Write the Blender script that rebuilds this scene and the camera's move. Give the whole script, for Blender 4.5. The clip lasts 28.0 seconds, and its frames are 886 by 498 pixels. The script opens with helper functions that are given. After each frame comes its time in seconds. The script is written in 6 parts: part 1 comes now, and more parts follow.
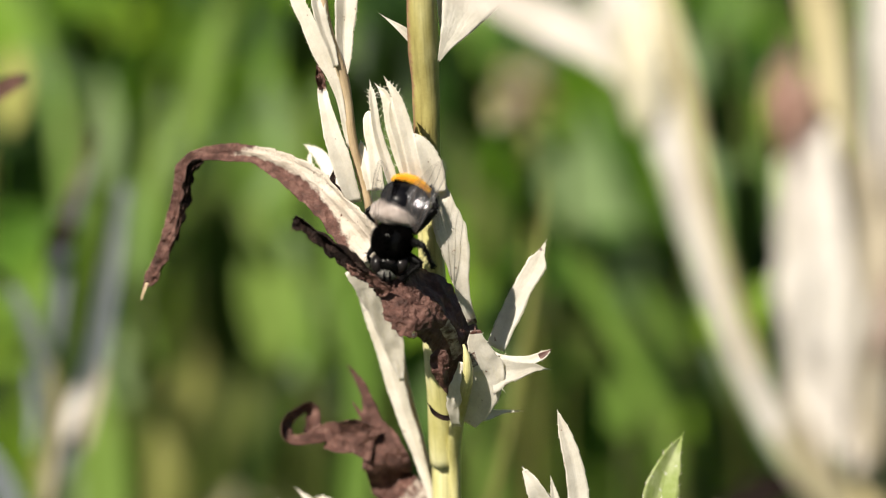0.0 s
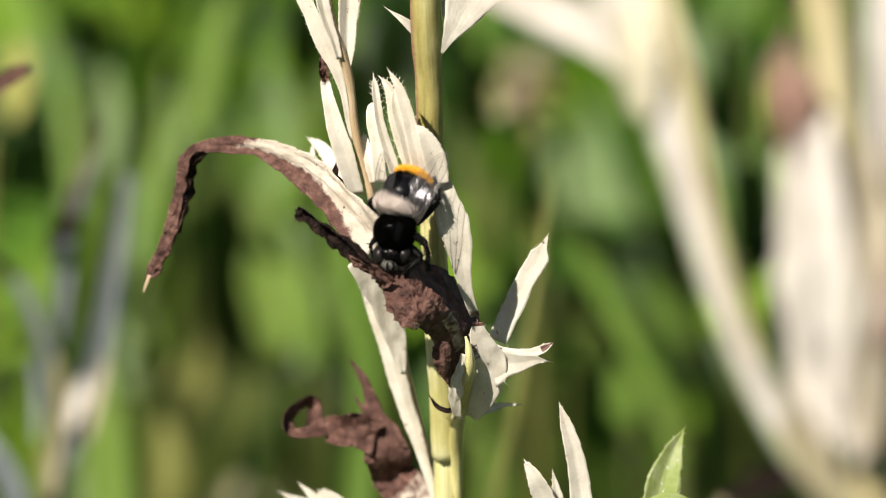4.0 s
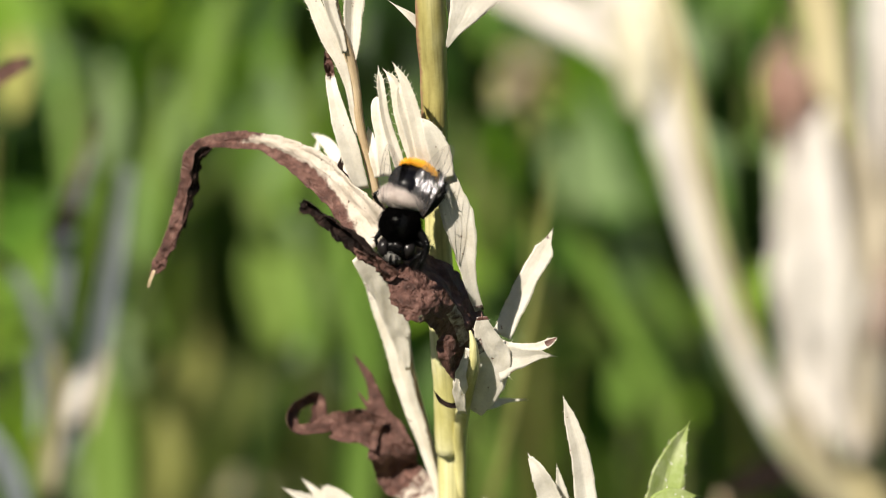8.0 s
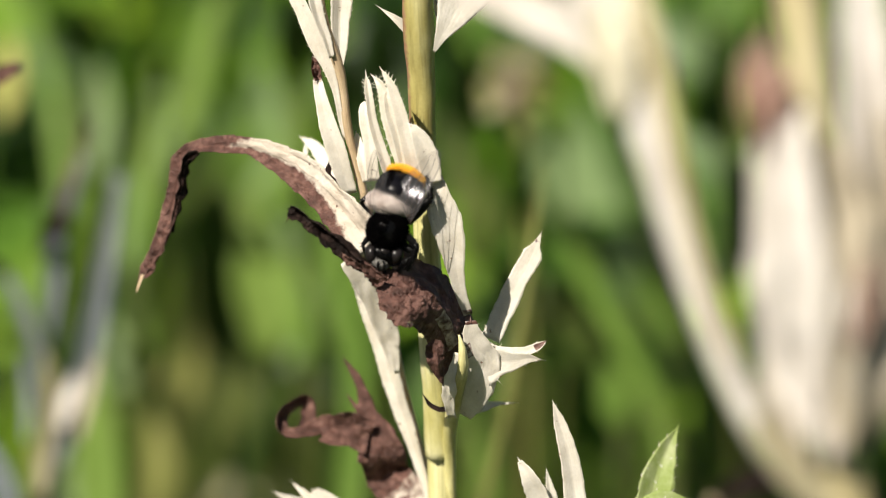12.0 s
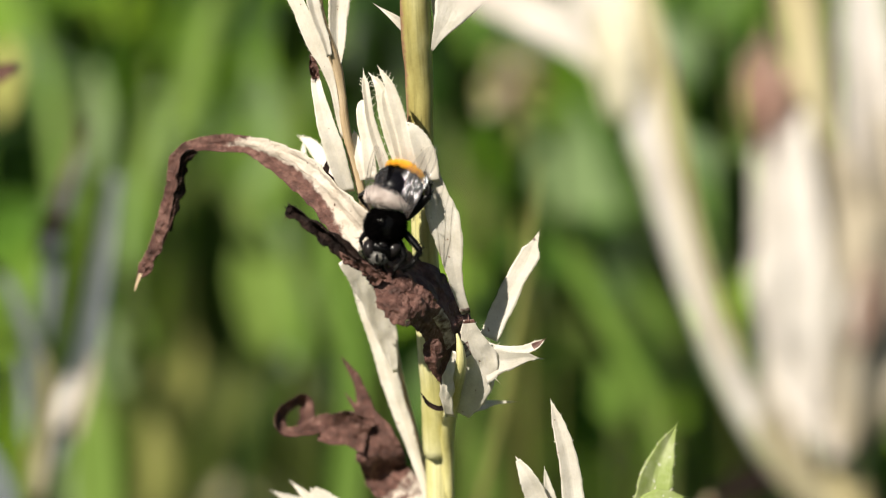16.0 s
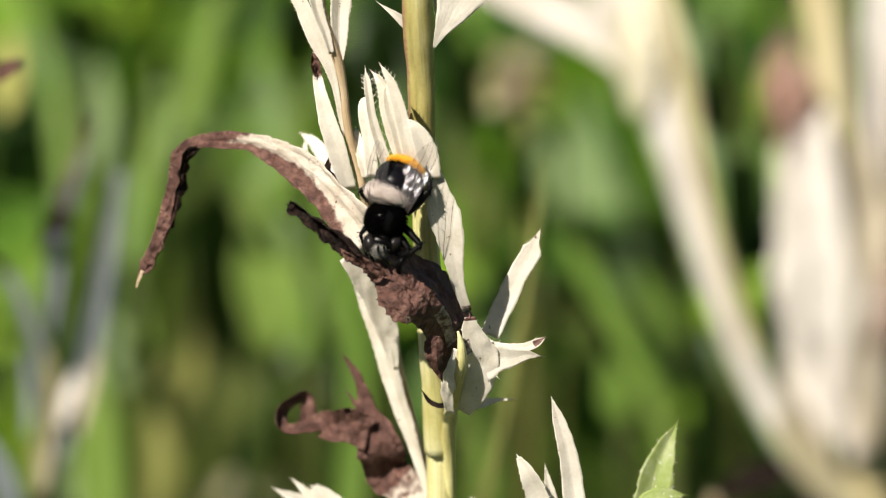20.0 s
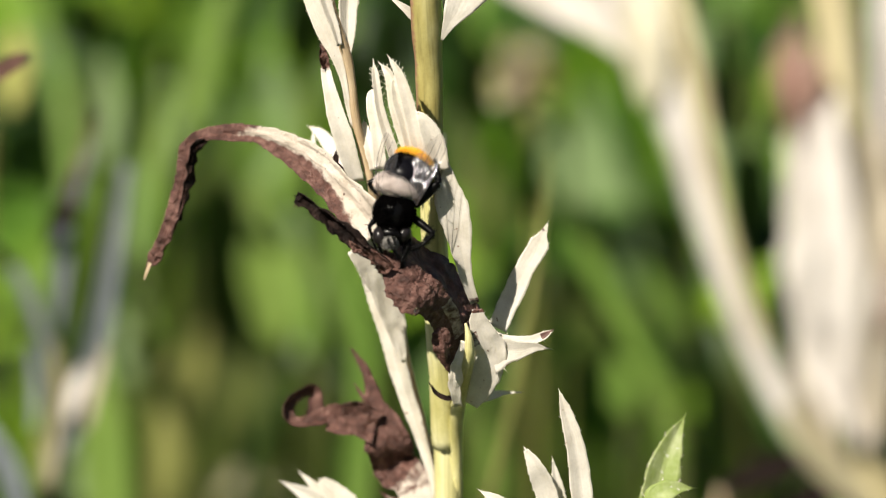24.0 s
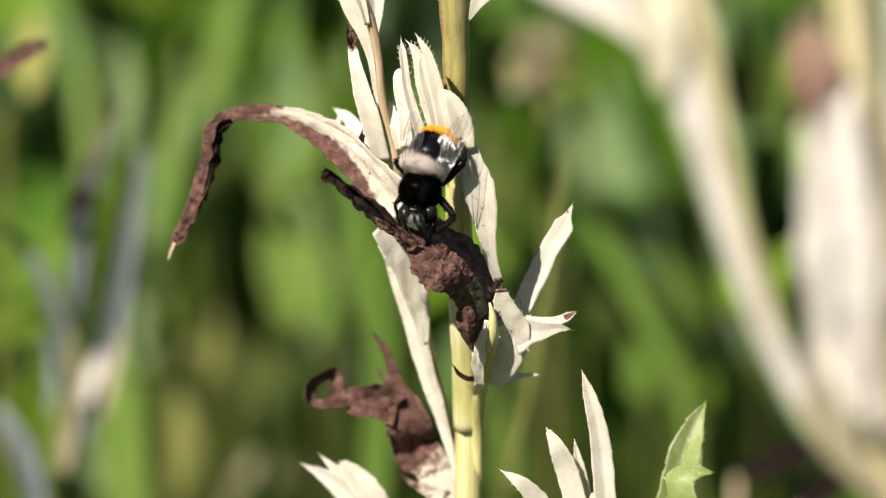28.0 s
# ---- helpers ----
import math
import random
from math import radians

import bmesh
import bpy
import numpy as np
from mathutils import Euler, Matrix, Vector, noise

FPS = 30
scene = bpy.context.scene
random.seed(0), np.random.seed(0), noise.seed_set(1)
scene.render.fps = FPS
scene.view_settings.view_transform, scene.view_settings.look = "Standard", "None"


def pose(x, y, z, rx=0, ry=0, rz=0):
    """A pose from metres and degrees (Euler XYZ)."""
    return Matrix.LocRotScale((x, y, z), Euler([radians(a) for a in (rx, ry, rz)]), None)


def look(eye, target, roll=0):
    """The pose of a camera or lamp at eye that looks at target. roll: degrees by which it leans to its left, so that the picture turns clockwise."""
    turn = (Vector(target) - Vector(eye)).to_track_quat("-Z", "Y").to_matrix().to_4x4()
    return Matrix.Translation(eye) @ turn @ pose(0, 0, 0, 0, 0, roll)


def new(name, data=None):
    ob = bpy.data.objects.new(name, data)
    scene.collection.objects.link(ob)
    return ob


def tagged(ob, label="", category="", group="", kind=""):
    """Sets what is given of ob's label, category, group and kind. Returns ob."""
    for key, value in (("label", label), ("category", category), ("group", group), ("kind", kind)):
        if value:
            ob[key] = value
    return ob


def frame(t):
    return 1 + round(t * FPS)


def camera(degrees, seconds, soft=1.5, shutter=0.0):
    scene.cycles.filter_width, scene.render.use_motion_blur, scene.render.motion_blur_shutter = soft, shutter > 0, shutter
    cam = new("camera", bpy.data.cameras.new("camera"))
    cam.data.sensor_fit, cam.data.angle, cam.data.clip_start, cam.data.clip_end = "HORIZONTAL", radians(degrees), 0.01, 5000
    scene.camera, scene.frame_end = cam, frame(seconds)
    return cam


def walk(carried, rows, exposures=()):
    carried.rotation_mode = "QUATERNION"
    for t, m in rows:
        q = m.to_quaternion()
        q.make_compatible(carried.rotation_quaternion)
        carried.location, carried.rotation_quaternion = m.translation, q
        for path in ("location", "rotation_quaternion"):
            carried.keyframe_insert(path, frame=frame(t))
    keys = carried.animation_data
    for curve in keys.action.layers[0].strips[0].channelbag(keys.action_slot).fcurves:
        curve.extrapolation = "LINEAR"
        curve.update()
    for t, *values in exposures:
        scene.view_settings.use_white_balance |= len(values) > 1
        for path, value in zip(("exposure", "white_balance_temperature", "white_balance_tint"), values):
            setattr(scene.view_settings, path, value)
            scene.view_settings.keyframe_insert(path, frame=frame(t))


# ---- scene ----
# ---- camera ----
cam = camera(14.0, 28.0, soft=1.12)
cam.data.dof.use_dof = True
cam.data.dof.focus_distance = 0.418
cam.data.dof.aperture_fstop = 14.0
CAMERA_ROWS = [
    (0, 0.00000, 0.00000, 0.57392, 80.000, -0.000, 0.000),
    (0.5, 0.00000, 0.00000, 0.57392, 80.036, -0.000, -0.067),
    (1, 0.00000, 0.00000, 0.57392, 80.024, -0.000, -0.031),
    (1.5, 0.00000, 0.00000, 0.57392, 80.002, -0.000, -0.064),
    (2, 0.00000, 0.00000, 0.57392, 79.994, -0.000, -0.041),
    (2.5, 0.00000, 0.00000, 0.57392, 79.971, -0.000, 0.002),
    (3, 0.00000, 0.00000, 0.57392, 79.946, -0.000, 0.050),
    (3.5, 0.00000, 0.00000, 0.57392, 79.908, -0.000, 0.082),
    (5.5, 0.00000, 0.00000, 0.57392, 79.715, -0.000, -0.127),
    (6, 0.00000, 0.00000, 0.57392, 79.728, -0.000, -0.172),
    (6.5, 0.00000, 0.00000, 0.57392, 79.734, -0.000, -0.027),
    (7, 0.00000, 0.00000, 0.57392, 79.713, -0.000, -0.001),
    (7.5, 0.00000, 0.00000, 0.57392, 79.704, -0.000, 0.043),
    (8, 0.00000, 0.00000, 0.57392, 79.738, -0.000, 0.057),
    (8.5, 0.00000, 0.00000, 0.57392, 79.767, -0.000, 0.012),
    (9, 0.00000, 0.00000, 0.57392, 79.801, -0.000, -0.030),
    (9.5, 0.00000, 0.00000, 0.57392, 79.831, -0.000, -0.081),
    (10, 0.00000, 0.00000, 0.57392, 79.837, -0.000, -0.115),
    (10.5, 0.00000, 0.00000, 0.57392, 79.825, -0.000, -0.116),
    (11, 0.00000, 0.00000, 0.57392, 79.829, -0.000, -0.118),
    (11.5, 0.00000, 0.00000, 0.57392, 79.827, -0.000, -0.115),
    (12, 0.00000, 0.00000, 0.57392, 79.822, -0.000, -0.087),
    (12.5, 0.00000, 0.00000, 0.57392, 79.817, -0.000, -0.151),
    (14.5, 0.00000, 0.00000, 0.57392, 79.850, -0.000, -0.246),
    (15, 0.00000, 0.00000, 0.57392, 79.858, -0.000, -0.229),
    (15.5, 0.00000, 0.00000, 0.57392, 79.848, -0.000, -0.175),
    (16, 0.00000, 0.00000, 0.57392, 79.822, -0.000, -0.137),
    (16.5, 0.00000, 0.00000, 0.57392, 79.826, -0.000, -0.142),
    (17, 0.00000, 0.00000, 0.57392, 79.838, -0.000, -0.155),
    (17.5, 0.00000, 0.00000, 0.57392, 79.811, -0.000, -0.173),
    (18, 0.00000, 0.00000, 0.57392, 79.798, -0.000, -0.172),
    (18.5, 0.00000, 0.00000, 0.57392, 79.785, -0.000, -0.094),
    (19, 0.00000, 0.00000, 0.57392, 79.791, -0.000, -0.103),
    (19.5, 0.00000, 0.00000, 0.57392, 79.770, -0.000, -0.058),
    (20, 0.00000, 0.00000, 0.57392, 79.768, -0.000, -0.071),
    (20.5, 0.00000, 0.00000, 0.57392, 79.756, -0.000, -0.093),
    (21, 0.00000, 0.00000, 0.57392, 79.762, -0.000, -0.111),
    (21.5, 0.00000, 0.00000, 0.57392, 79.768, -0.000, -0.136),
    (23.5, 0.00000, 0.00000, 0.57392, 79.721, -0.000, -0.034),
    (24, 0.00000, 0.00000, 0.57392, 79.673, -0.000, 0.031),
    (24.5, 0.00000, 0.00000, 0.57392, 79.605, -0.000, 0.094),
    (25, 0.00000, 0.00000, 0.57392, 79.425, -0.000, 0.274),
    (25.5, 0.00000, 0.00000, 0.57392, 79.276, -0.000, 0.803),
    (26, 0.00000, 0.00000, 0.57392, 79.167, -0.000, 0.777),
    (26.5, 0.00000, 0.00000, 0.57392, 79.324, -0.000, 0.525),
    (27, 0.00000, 0.00000, 0.57392, 79.325, -0.000, 0.331),
    (27.5, 0.00000, 0.00000, 0.57392, 79.497, -0.000, 0.244),
    (28, 0.00000, 0.00000, 0.57392, 79.460, -0.000, 0.303),
]

walk(cam, [(t, pose(x, y, z, rx, ry, rz)) for t, x, y, z, rx, ry, rz in CAMERA_ROWS])

# ---- light ----
SUN_FROM = Vector((-0.42, -0.60, 0.68)).normalized()
world = bpy.data.worlds.new("sky")
scene.world = world
world.use_nodes = True
sky = world.node_tree.nodes.new("ShaderNodeTexSky")
sky.sky_type = "NISHITA"
sky.sun_disc = False
sky.sun_elevation = math.asin(SUN_FROM.z)
sky.sun_rotation = math.atan2(SUN_FROM.x, SUN_FROM.y)
world.node_tree.links.new(sky.outputs[0], world.node_tree.nodes["Background"].inputs[0])
world.node_tree.nodes["Background"].inputs[1].default_value = 0.030
sun_data = bpy.data.lights.new("sun", "SUN")
sun_data.energy, sun_data.angle, sun_data.color = 5.0, radians(0.53), (1.0, 0.92, 0.79)
sun = new("sun", sun_data)
sun.matrix_world = look((0, 0, 3), Vector((0, 0, 3)) - SUN_FROM)
scene.view_settings.exposure = 0.71

MM = 0.001
HERE = pose(0, 0.41921, 0.5, -10)      # the thistle's own space: x across, y away, z up its stem


# ---- materials ----
def nodes_of(name):
    m = bpy.data.materials.new(name)
    m.use_nodes = True
    return m, m.node_tree.nodes, m.node_tree.links, m.node_tree.nodes["Principled BSDF"]


def ramp(nodes, links, fac, stops):
    r = nodes.new("ShaderNodeValToRGB")
    e = r.color_ramp.elements
    while len(e) < len(stops):
        e.new(0.5)
    for el, (p, c) in zip(e, stops):
        el.position, el.color = p, (*c, 1)
    links.new(fac, r.inputs[0])
    return r.outputs[0]


def mix(nodes, links, fac, a, b, mode="MIX"):
    n = nodes.new("ShaderNodeMix")
    n.data_type, n.blend_type = "RGBA", mode
    for sock, v in ((n.inputs[0], fac), (n.inputs[6], a), (n.inputs[7], b)):
        if isinstance(v, (float, int)):
            sock.default_value = v
        elif isinstance(v, tuple):
            sock.default_value = (*v, 1)
        else:
            links.new(v, sock)
    return n.outputs[2]


def math_node(nodes, links, op, a, b, clamp=False):
    n = nodes.new("ShaderNodeMath")
    n.operation, n.use_clamp = op, clamp
    for sock, v in zip(n.inputs, (a, b)):
        if isinstance(v, (float, int)):
            sock.default_value = v
        else:
            links.new(v, sock)
    return n.outputs[0]


def noise_tex(nodes, links, coord, scale, detail=4.0, stretch=None, rough=0.55):
    n = nodes.new("ShaderNodeTexNoise")
    n.inputs["Scale"].default_value, n.inputs["Detail"].default_value, n.inputs["Roughness"].default_value = scale, detail, rough
    if stretch:
        mp = nodes.new("ShaderNodeMapping")
        mp.inputs["Scale"].default_value = stretch
        links.new(coord, mp.inputs[0])
        coord = mp.outputs[0]
    links.new(coord, n.inputs["Vector"])
    return n.outputs[0]


def plant_material(name, fresh, dead=None, speck=(0.12, 0.06, 0.04), glow=0.25, rough=0.5, bump=0.25, size=900, fibre=14.0, specks=0.0, streaks=0.90, island=False, tones=False, glow_tint=1.0, grain_run=None, spec=0.35, wrinkle=0.0):
    """Leaf or stem: a ramp of fresh colours, fibres along it, and dead tissue where the mesh says so."""
    m, nodes, links, bsdf = nodes_of(name)
    tc = nodes.new("ShaderNodeTexCoord")
    obj, uv = tc.outputs["Object"], tc.outputs["UV"]
    big = noise_tex(nodes, links, obj, size * 0.35, 3, stretch=grain_run)
    fine = noise_tex(nodes, links, obj, size * 3.0, 6, rough=0.65)
    fib = noise_tex(nodes, links, uv, fibre, 5, stretch=(1, 0.12, 1))
    n = len(fresh) - 1
    col = ramp(nodes, links, big, [(0.3 + 0.4 * i / max(n, 1), c) for i, c in enumerate(fresh)])
    shade = ramp(nodes, links, fib, [(0.3, (streaks, streaks, streaks * 0.95)), (0.5, (1, 1, 1)), (0.75, (0.96, 0.95, 0.92))])
    col = mix(nodes, links, 1.0, col, shade, "MULTIPLY")
    grain = ramp(nodes, links, fine, [(0.3, (0.92, 0.92, 0.92)), (0.65, (1.03, 1.03, 1.03))])
    col = mix(nodes, links, 1.0, col, grain, "MULTIPLY")
    if island or tones:
        g = nodes.new("ShaderNodeNewGeometry" if island else "ShaderNodeObjectInfo")
        tone = ramp(nodes, links, g.outputs["Random Per Island" if island else "Random"], [(0.0, (0.14, 0.18, 0.12)), (0.35, (0.45, 0.5, 0.38)), (0.65, (1.2, 1.1, 0.75)), (1.0, (2.9, 2.2, 1.0))])
    else:
        g = nodes.new("ShaderNodeObjectInfo")
        tone = ramp(nodes, links, g.outputs["Random"], [(0.0, (0.92, 0.92, 0.90)), (1.0, (1.04, 1.03, 1.0))])
    col = mix(nodes, links, 1.0, col, tone, "MULTIPLY")
    if specks:
        sp = noise_tex(nodes, links, obj, size * 1.3, 2)
        k = ramp(nodes, links, sp, [(0.74 - specks, (0, 0, 0)), (0.78 - specks, (1, 1, 1))])
        col = mix(nodes, links, k, col, speck)
    if dead:
        at = nodes.new("ShaderNodeAttribute")
        at.attribute_name = "dead"
        edge = noise_tex(nodes, links, obj, size * 1.1, 6, rough=0.7)
        s = math_node(nodes, links, "ADD", at.outputs["Fac"], math_node(nodes, links, "MULTIPLY", math_node(nodes, links, "SUBTRACT", edge, 0.5), 1.1))
        k = ramp(nodes, links, s, [(0.38, (0, 0, 0)), (0.62, (1, 1, 1))])
        dn = noise_tex(nodes, links, obj, size * 0.8, 7, rough=0.7)
        dcol = ramp(nodes, links, dn, [(0.28, dead[0]), (0.5, dead[1]), (0.72, dead[2])])
        dfib = ramp(nodes, links, fib, [(0.32, (0.78, 0.77, 0.76)), (0.55, (1, 1, 1)), (0.7, (1.12, 1.1, 1.08))])
        dcol = mix(nodes, links, 1.0, dcol, dfib, "MULTIPLY")
        col = mix(nodes, links, k, col, dcol)
    links.new(col, bsdf.inputs["Base Color"])
    bsdf.inputs["Roughness"].default_value = rough
    bsdf.inputs["Specular IOR Level"].default_value = spec
    bp = nodes.new("ShaderNodeBump")
    bp.inputs["Strength"].default_value, bp.inputs["Distance"].default_value = bump, 0.00025
    h = math_node(nodes, links, "ADD", fine, math_node(nodes, links, "MULTIPLY", fib, 0.7 if wrinkle else 1.5))
    if wrinkle:
        w = noise_tex(nodes, links, obj, size * 0.6, 4, rough=0.65)
        ridge = math_node(nodes, links, "ABSOLUTE", math_node(nodes, links, "SUBTRACT", w, 0.5), 0.0)
        ridge = math_node(nodes, links, "MULTIPLY", ridge, k, True)
        h = math_node(nodes, links, "ADD", h, math_node(nodes, links, "MULTIPLY", ridge, -wrinkle))
    links.new(h, bp.inputs["Height"])
    links.new(bp.outputs[0], bsdf.inputs["Normal"])
    if glow:
        tr = nodes.new("ShaderNodeBsdfTranslucent")
        links.new(mix(nodes, links, 1.0, col, (1.0 * glow_tint, 1.0, 0.8), "MULTIPLY"), tr.inputs[0])
        links.new(bp.outputs[0], tr.inputs["Normal"])
        ms = nodes.new("ShaderNodeMixShader")
        if dead:
            links.new(math_node(nodes, links, "MULTIPLY", math_node(nodes, links, "SUBTRACT", 1.15, k, True), glow), ms.inputs[0])
        else:
            ms.inputs[0].default_value = glow
        links.new(bsdf.outputs[0], ms.inputs[1])
        links.new(tr.outputs[0], ms.inputs[2])
        links.new(ms.outputs[0], nodes["Material Output"].inputs[0])
    return m


def plain_material(name, stops, rough=0.5, size=800, bump=0.1, spec=0.4, coat=0.0, sheen=0.0):
    m, nodes, links, bsdf = nodes_of(name)
    tc = nodes.new("ShaderNodeTexCoord")
    a = noise_tex(nodes, links, tc.outputs["Object"], size, 5, rough=0.6)
    links.new(ramp(nodes, links, a, stops), bsdf.inputs["Base Color"])
    bsdf.inputs["Roughness"].default_value = rough
    bsdf.inputs["Specular IOR Level"].default_value = spec
    bsdf.inputs["Coat Weight"].default_value = coat
    bsdf.inputs["Sheen Weight"].default_value = sheen
    bp = nodes.new("ShaderNodeBump")
    bp.inputs["Strength"].default_value, bp.inputs["Distance"].default_value = bump, 0.0001
    links.new(noise_tex(nodes, links, tc.outputs["Object"], size * 4, 4), bp.inputs["Height"])
    links.new(bp.outputs[0], bsdf.inputs["Normal"])
    return m


def wing_material():
    m, nodes, links, bsdf = nodes_of("wing_membrane")
    tc = nodes.new("ShaderNodeTexCoord")
    wr = noise_tex(nodes, links, tc.outputs["Object"], 1000, 2.0, stretch=(4.5, 0.16, 1))
    clear = nodes.new("ShaderNodeBsdfTransparent")
    clear.inputs[0].default_value = (0.84, 0.83, 0.82, 1)
    gl = nodes.new("ShaderNodeBsdfGlossy")
    gl.inputs["Roughness"].default_value = 0.14
    gl.inputs[0].default_value = (0.95, 0.93, 1.0, 1)
    bp = nodes.new("ShaderNodeBump")
    bp.inputs["Strength"].default_value, bp.inputs["Distance"].default_value = 1.0, 0.00012
    links.new(wr, bp.inputs["Height"])
    links.new(bp.outputs[0], gl.inputs["Normal"])
    df = nodes.new("ShaderNodeBsdfDiffuse")
    df.inputs[0].default_value = (0.80, 0.79, 0.80, 1)
    one = nodes.new("ShaderNodeMixShader")
    one.inputs[0].default_value = 0.016
    links.new(clear.outputs[0], one.inputs[1])
    links.new(gl.outputs[0], one.inputs[2])
    two = nodes.new("ShaderNodeMixShader")
    two.inputs[0].default_value = 0.022
    links.new(one.outputs[0], two.inputs[1])
    links.new(df.outputs[0], two.inputs[2])
    links.new(two.outputs[0], nodes["Material Output"].inputs[0])
    return m


def water_material():
    m, nodes, links, bsdf = nodes_of("dew")
    bsdf.inputs["Roughness"].default_value = 0.02
    bsdf.inputs["IOR"].default_value = 1.33
    bsdf.inputs["Transmission Weight"].default_value = 1.0
    return m


BROWN = [(0.028, 0.011, 0.008), (0.106, 0.049, 0.038), (0.26, 0.143, 0.116)]
# withered brown, taken almost black for the shaded inside of the rolled tip
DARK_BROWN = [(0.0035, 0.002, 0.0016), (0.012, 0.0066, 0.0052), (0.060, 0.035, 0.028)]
M_CREAM = plant_material("bleached_leaf", [(0.72, 0.67, 0.60), (0.82, 0.775, 0.72), (0.89, 0.85, 0.81)], BROWN, glow=0.31, bump=0.2, specks=0.015, streaks=0.955, speck=(0.30, 0.19, 0.12))
M_LEAF_BROWN = plant_material("withered_leaf", [(0.53, 0.455, 0.38), (0.63, 0.555, 0.485), (0.72, 0.65, 0.58)], BROWN, glow=0.10, rough=0.52, bump=1.0, specks=0.06, wrinkle=4.5)
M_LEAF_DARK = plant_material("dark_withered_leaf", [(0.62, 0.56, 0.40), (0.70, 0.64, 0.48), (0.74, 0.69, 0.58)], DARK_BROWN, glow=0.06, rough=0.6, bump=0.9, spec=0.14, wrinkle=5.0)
M_STEM = plant_material("yellow_stem", [(0.50, 0.46, 0.17), (0.66, 0.62, 0.30), (0.78, 0.75, 0.48)], [(0.22, 0.10, 0.06), (0.36, 0.20, 0.12), (0.48, 0.32, 0.18)], glow=0.05, rough=0.42, fibre=9, streaks=0.72, grain_run=(1, 1, 0.06))
# darker copy of yellow_stem: the upper stem's shade is in its olive
M_STEM_SHADED = plant_material("shaded_olive_stem", [(0.32, 0.27, 0.09), (0.44, 0.39, 0.15), (0.58, 0.54, 0.27)], [(0.20, 0.09, 0.06), (0.32, 0.18, 0.11), (0.42, 0.28, 0.16)], glow=0.03, rough=0.36, fibre=7, streaks=0.62, bump=0.10, grain_run=(1, 1, 0.06))
M_FRESH = plant_material("fresh_leaf", [(0.27, 0.36, 0.09), (0.36, 0.45, 0.15), (0.52, 0.58, 0.32)], glow=0.3, rough=0.45, fibre=16, specks=0.05, speck=(0.62, 0.64, 0.50))
M_SPINE = plain_material("spine", [(0.3, (0.62, 0.56, 0.42)), (0.7, (0.80, 0.76, 0.66))], rough=0.4)
M_SPINE_DARK = plain_material("dark_spine", [(0.3, (0.020, 0.012, 0.009)), (0.7, (0.09, 0.055, 0.042))], rough=0.5)
M_TWIG = plant_material("pinkish_stalk", [(0.50, 0.36, 0.22), (0.62, 0.48, 0.32), (0.72, 0.62, 0.46)], BROWN, glow=0.08, rough=0.5, fibre=10, streaks=0.75, grain_run=(1, 1, 0.06))
M_GREEN = plant_material("green_leaf", [(0.16, 0.28, 0.05), (0.22, 0.36, 0.08), (0.30, 0.44, 0.13)], BROWN, glow=0.3, rough=0.45, fibre=18)
M_GRASS = plant_material("meadow_blades", [(0.042, 0.115, 0.010), (0.065, 0.160, 0.016), (0.10, 0.20, 0.022)], glow=0.25, rough=0.4, size=60, island=True)
M_HERB = plant_material("meadow_herb_leaves", [(0.042, 0.11, 0.011), (0.066, 0.152, 0.020), (0.096, 0.192, 0.032)], glow=0.22, rough=0.45, size=60, tones=True)
M_LIME = plant_material("lime_leaf", [(0.12, 0.225, 0.030), (0.16, 0.275, 0.045), (0.22, 0.33, 0.07)], glow=0.35, rough=0.45, size=60)
# dark green chosen so that these leaves read as shade between plants
M_SHADE_LEAF = plant_material("shade_gap_leaf", [(0.030, 0.065, 0.012), (0.042, 0.085, 0.018), (0.058, 0.105, 0.026)], glow=0.05, rough=0.6, size=60)
M_PALEGREEN = plant_material("pale_green_blade", [(0.17, 0.27, 0.10), (0.22, 0.32, 0.14), (0.28, 0.38, 0.18)], glow=0.3, rough=0.4, size=60)
# lighter copy of lime_leaf, the sunshine put into its colour
M_LIME_SUNLIT = plant_material("sunlit_leaf", [(0.19, 0.31, 0.05), (0.25, 0.37, 0.08), (0.32, 0.43, 0.12)], glow=0.35, rough=0.45, size=60)
M_OLIVE = plant_material("olive_blade", [(0.09, 0.12, 0.025), (0.12, 0.15, 0.035), (0.16, 0.19, 0.05)], glow=0.3, rough=0.45, size=60)
M_YELLOW = plant_material("yellowing_leaf", [(0.34, 0.36, 0.08), (0.44, 0.44, 0.12), (0.54, 0.52, 0.18)], glow=0.35, rough=0.45, size=60)
M_STRAW = plant_material("yellow_blade", [(0.20, 0.22, 0.05), (0.27, 0.28, 0.08), (0.34, 0.34, 0.11)], glow=0.35, rough=0.45, size=60)
# pale thistle leaf greyed, with the shade it stands in put into the colour
M_PALE_SHADED = plant_material("shaded_pale_leaf", [(0.14, 0.16, 0.18), (0.19, 0.215, 0.24), (0.26, 0.28, 0.30)], DARK_BROWN, glow=0.06, rough=0.55, size=300)
M_PINK = plant_material("near_leaf", [(0.54, 0.495, 0.46), (0.69, 0.65, 0.63), (0.80, 0.775, 0.77)], [(0.16, 0.08, 0.06), (0.30, 0.17, 0.13), (0.44, 0.28, 0.22)], glow=0.25, size=250)
# yellow dulled towards tan, with the near stem's shade put into the colour
M_NEARSTEM = plant_material("dulled_yellow_stem", [(0.36, 0.31, 0.17), (0.46, 0.40, 0.23), (0.56, 0.50, 0.32)], glow=0.05, size=250, fibre=9, streaks=0.8)
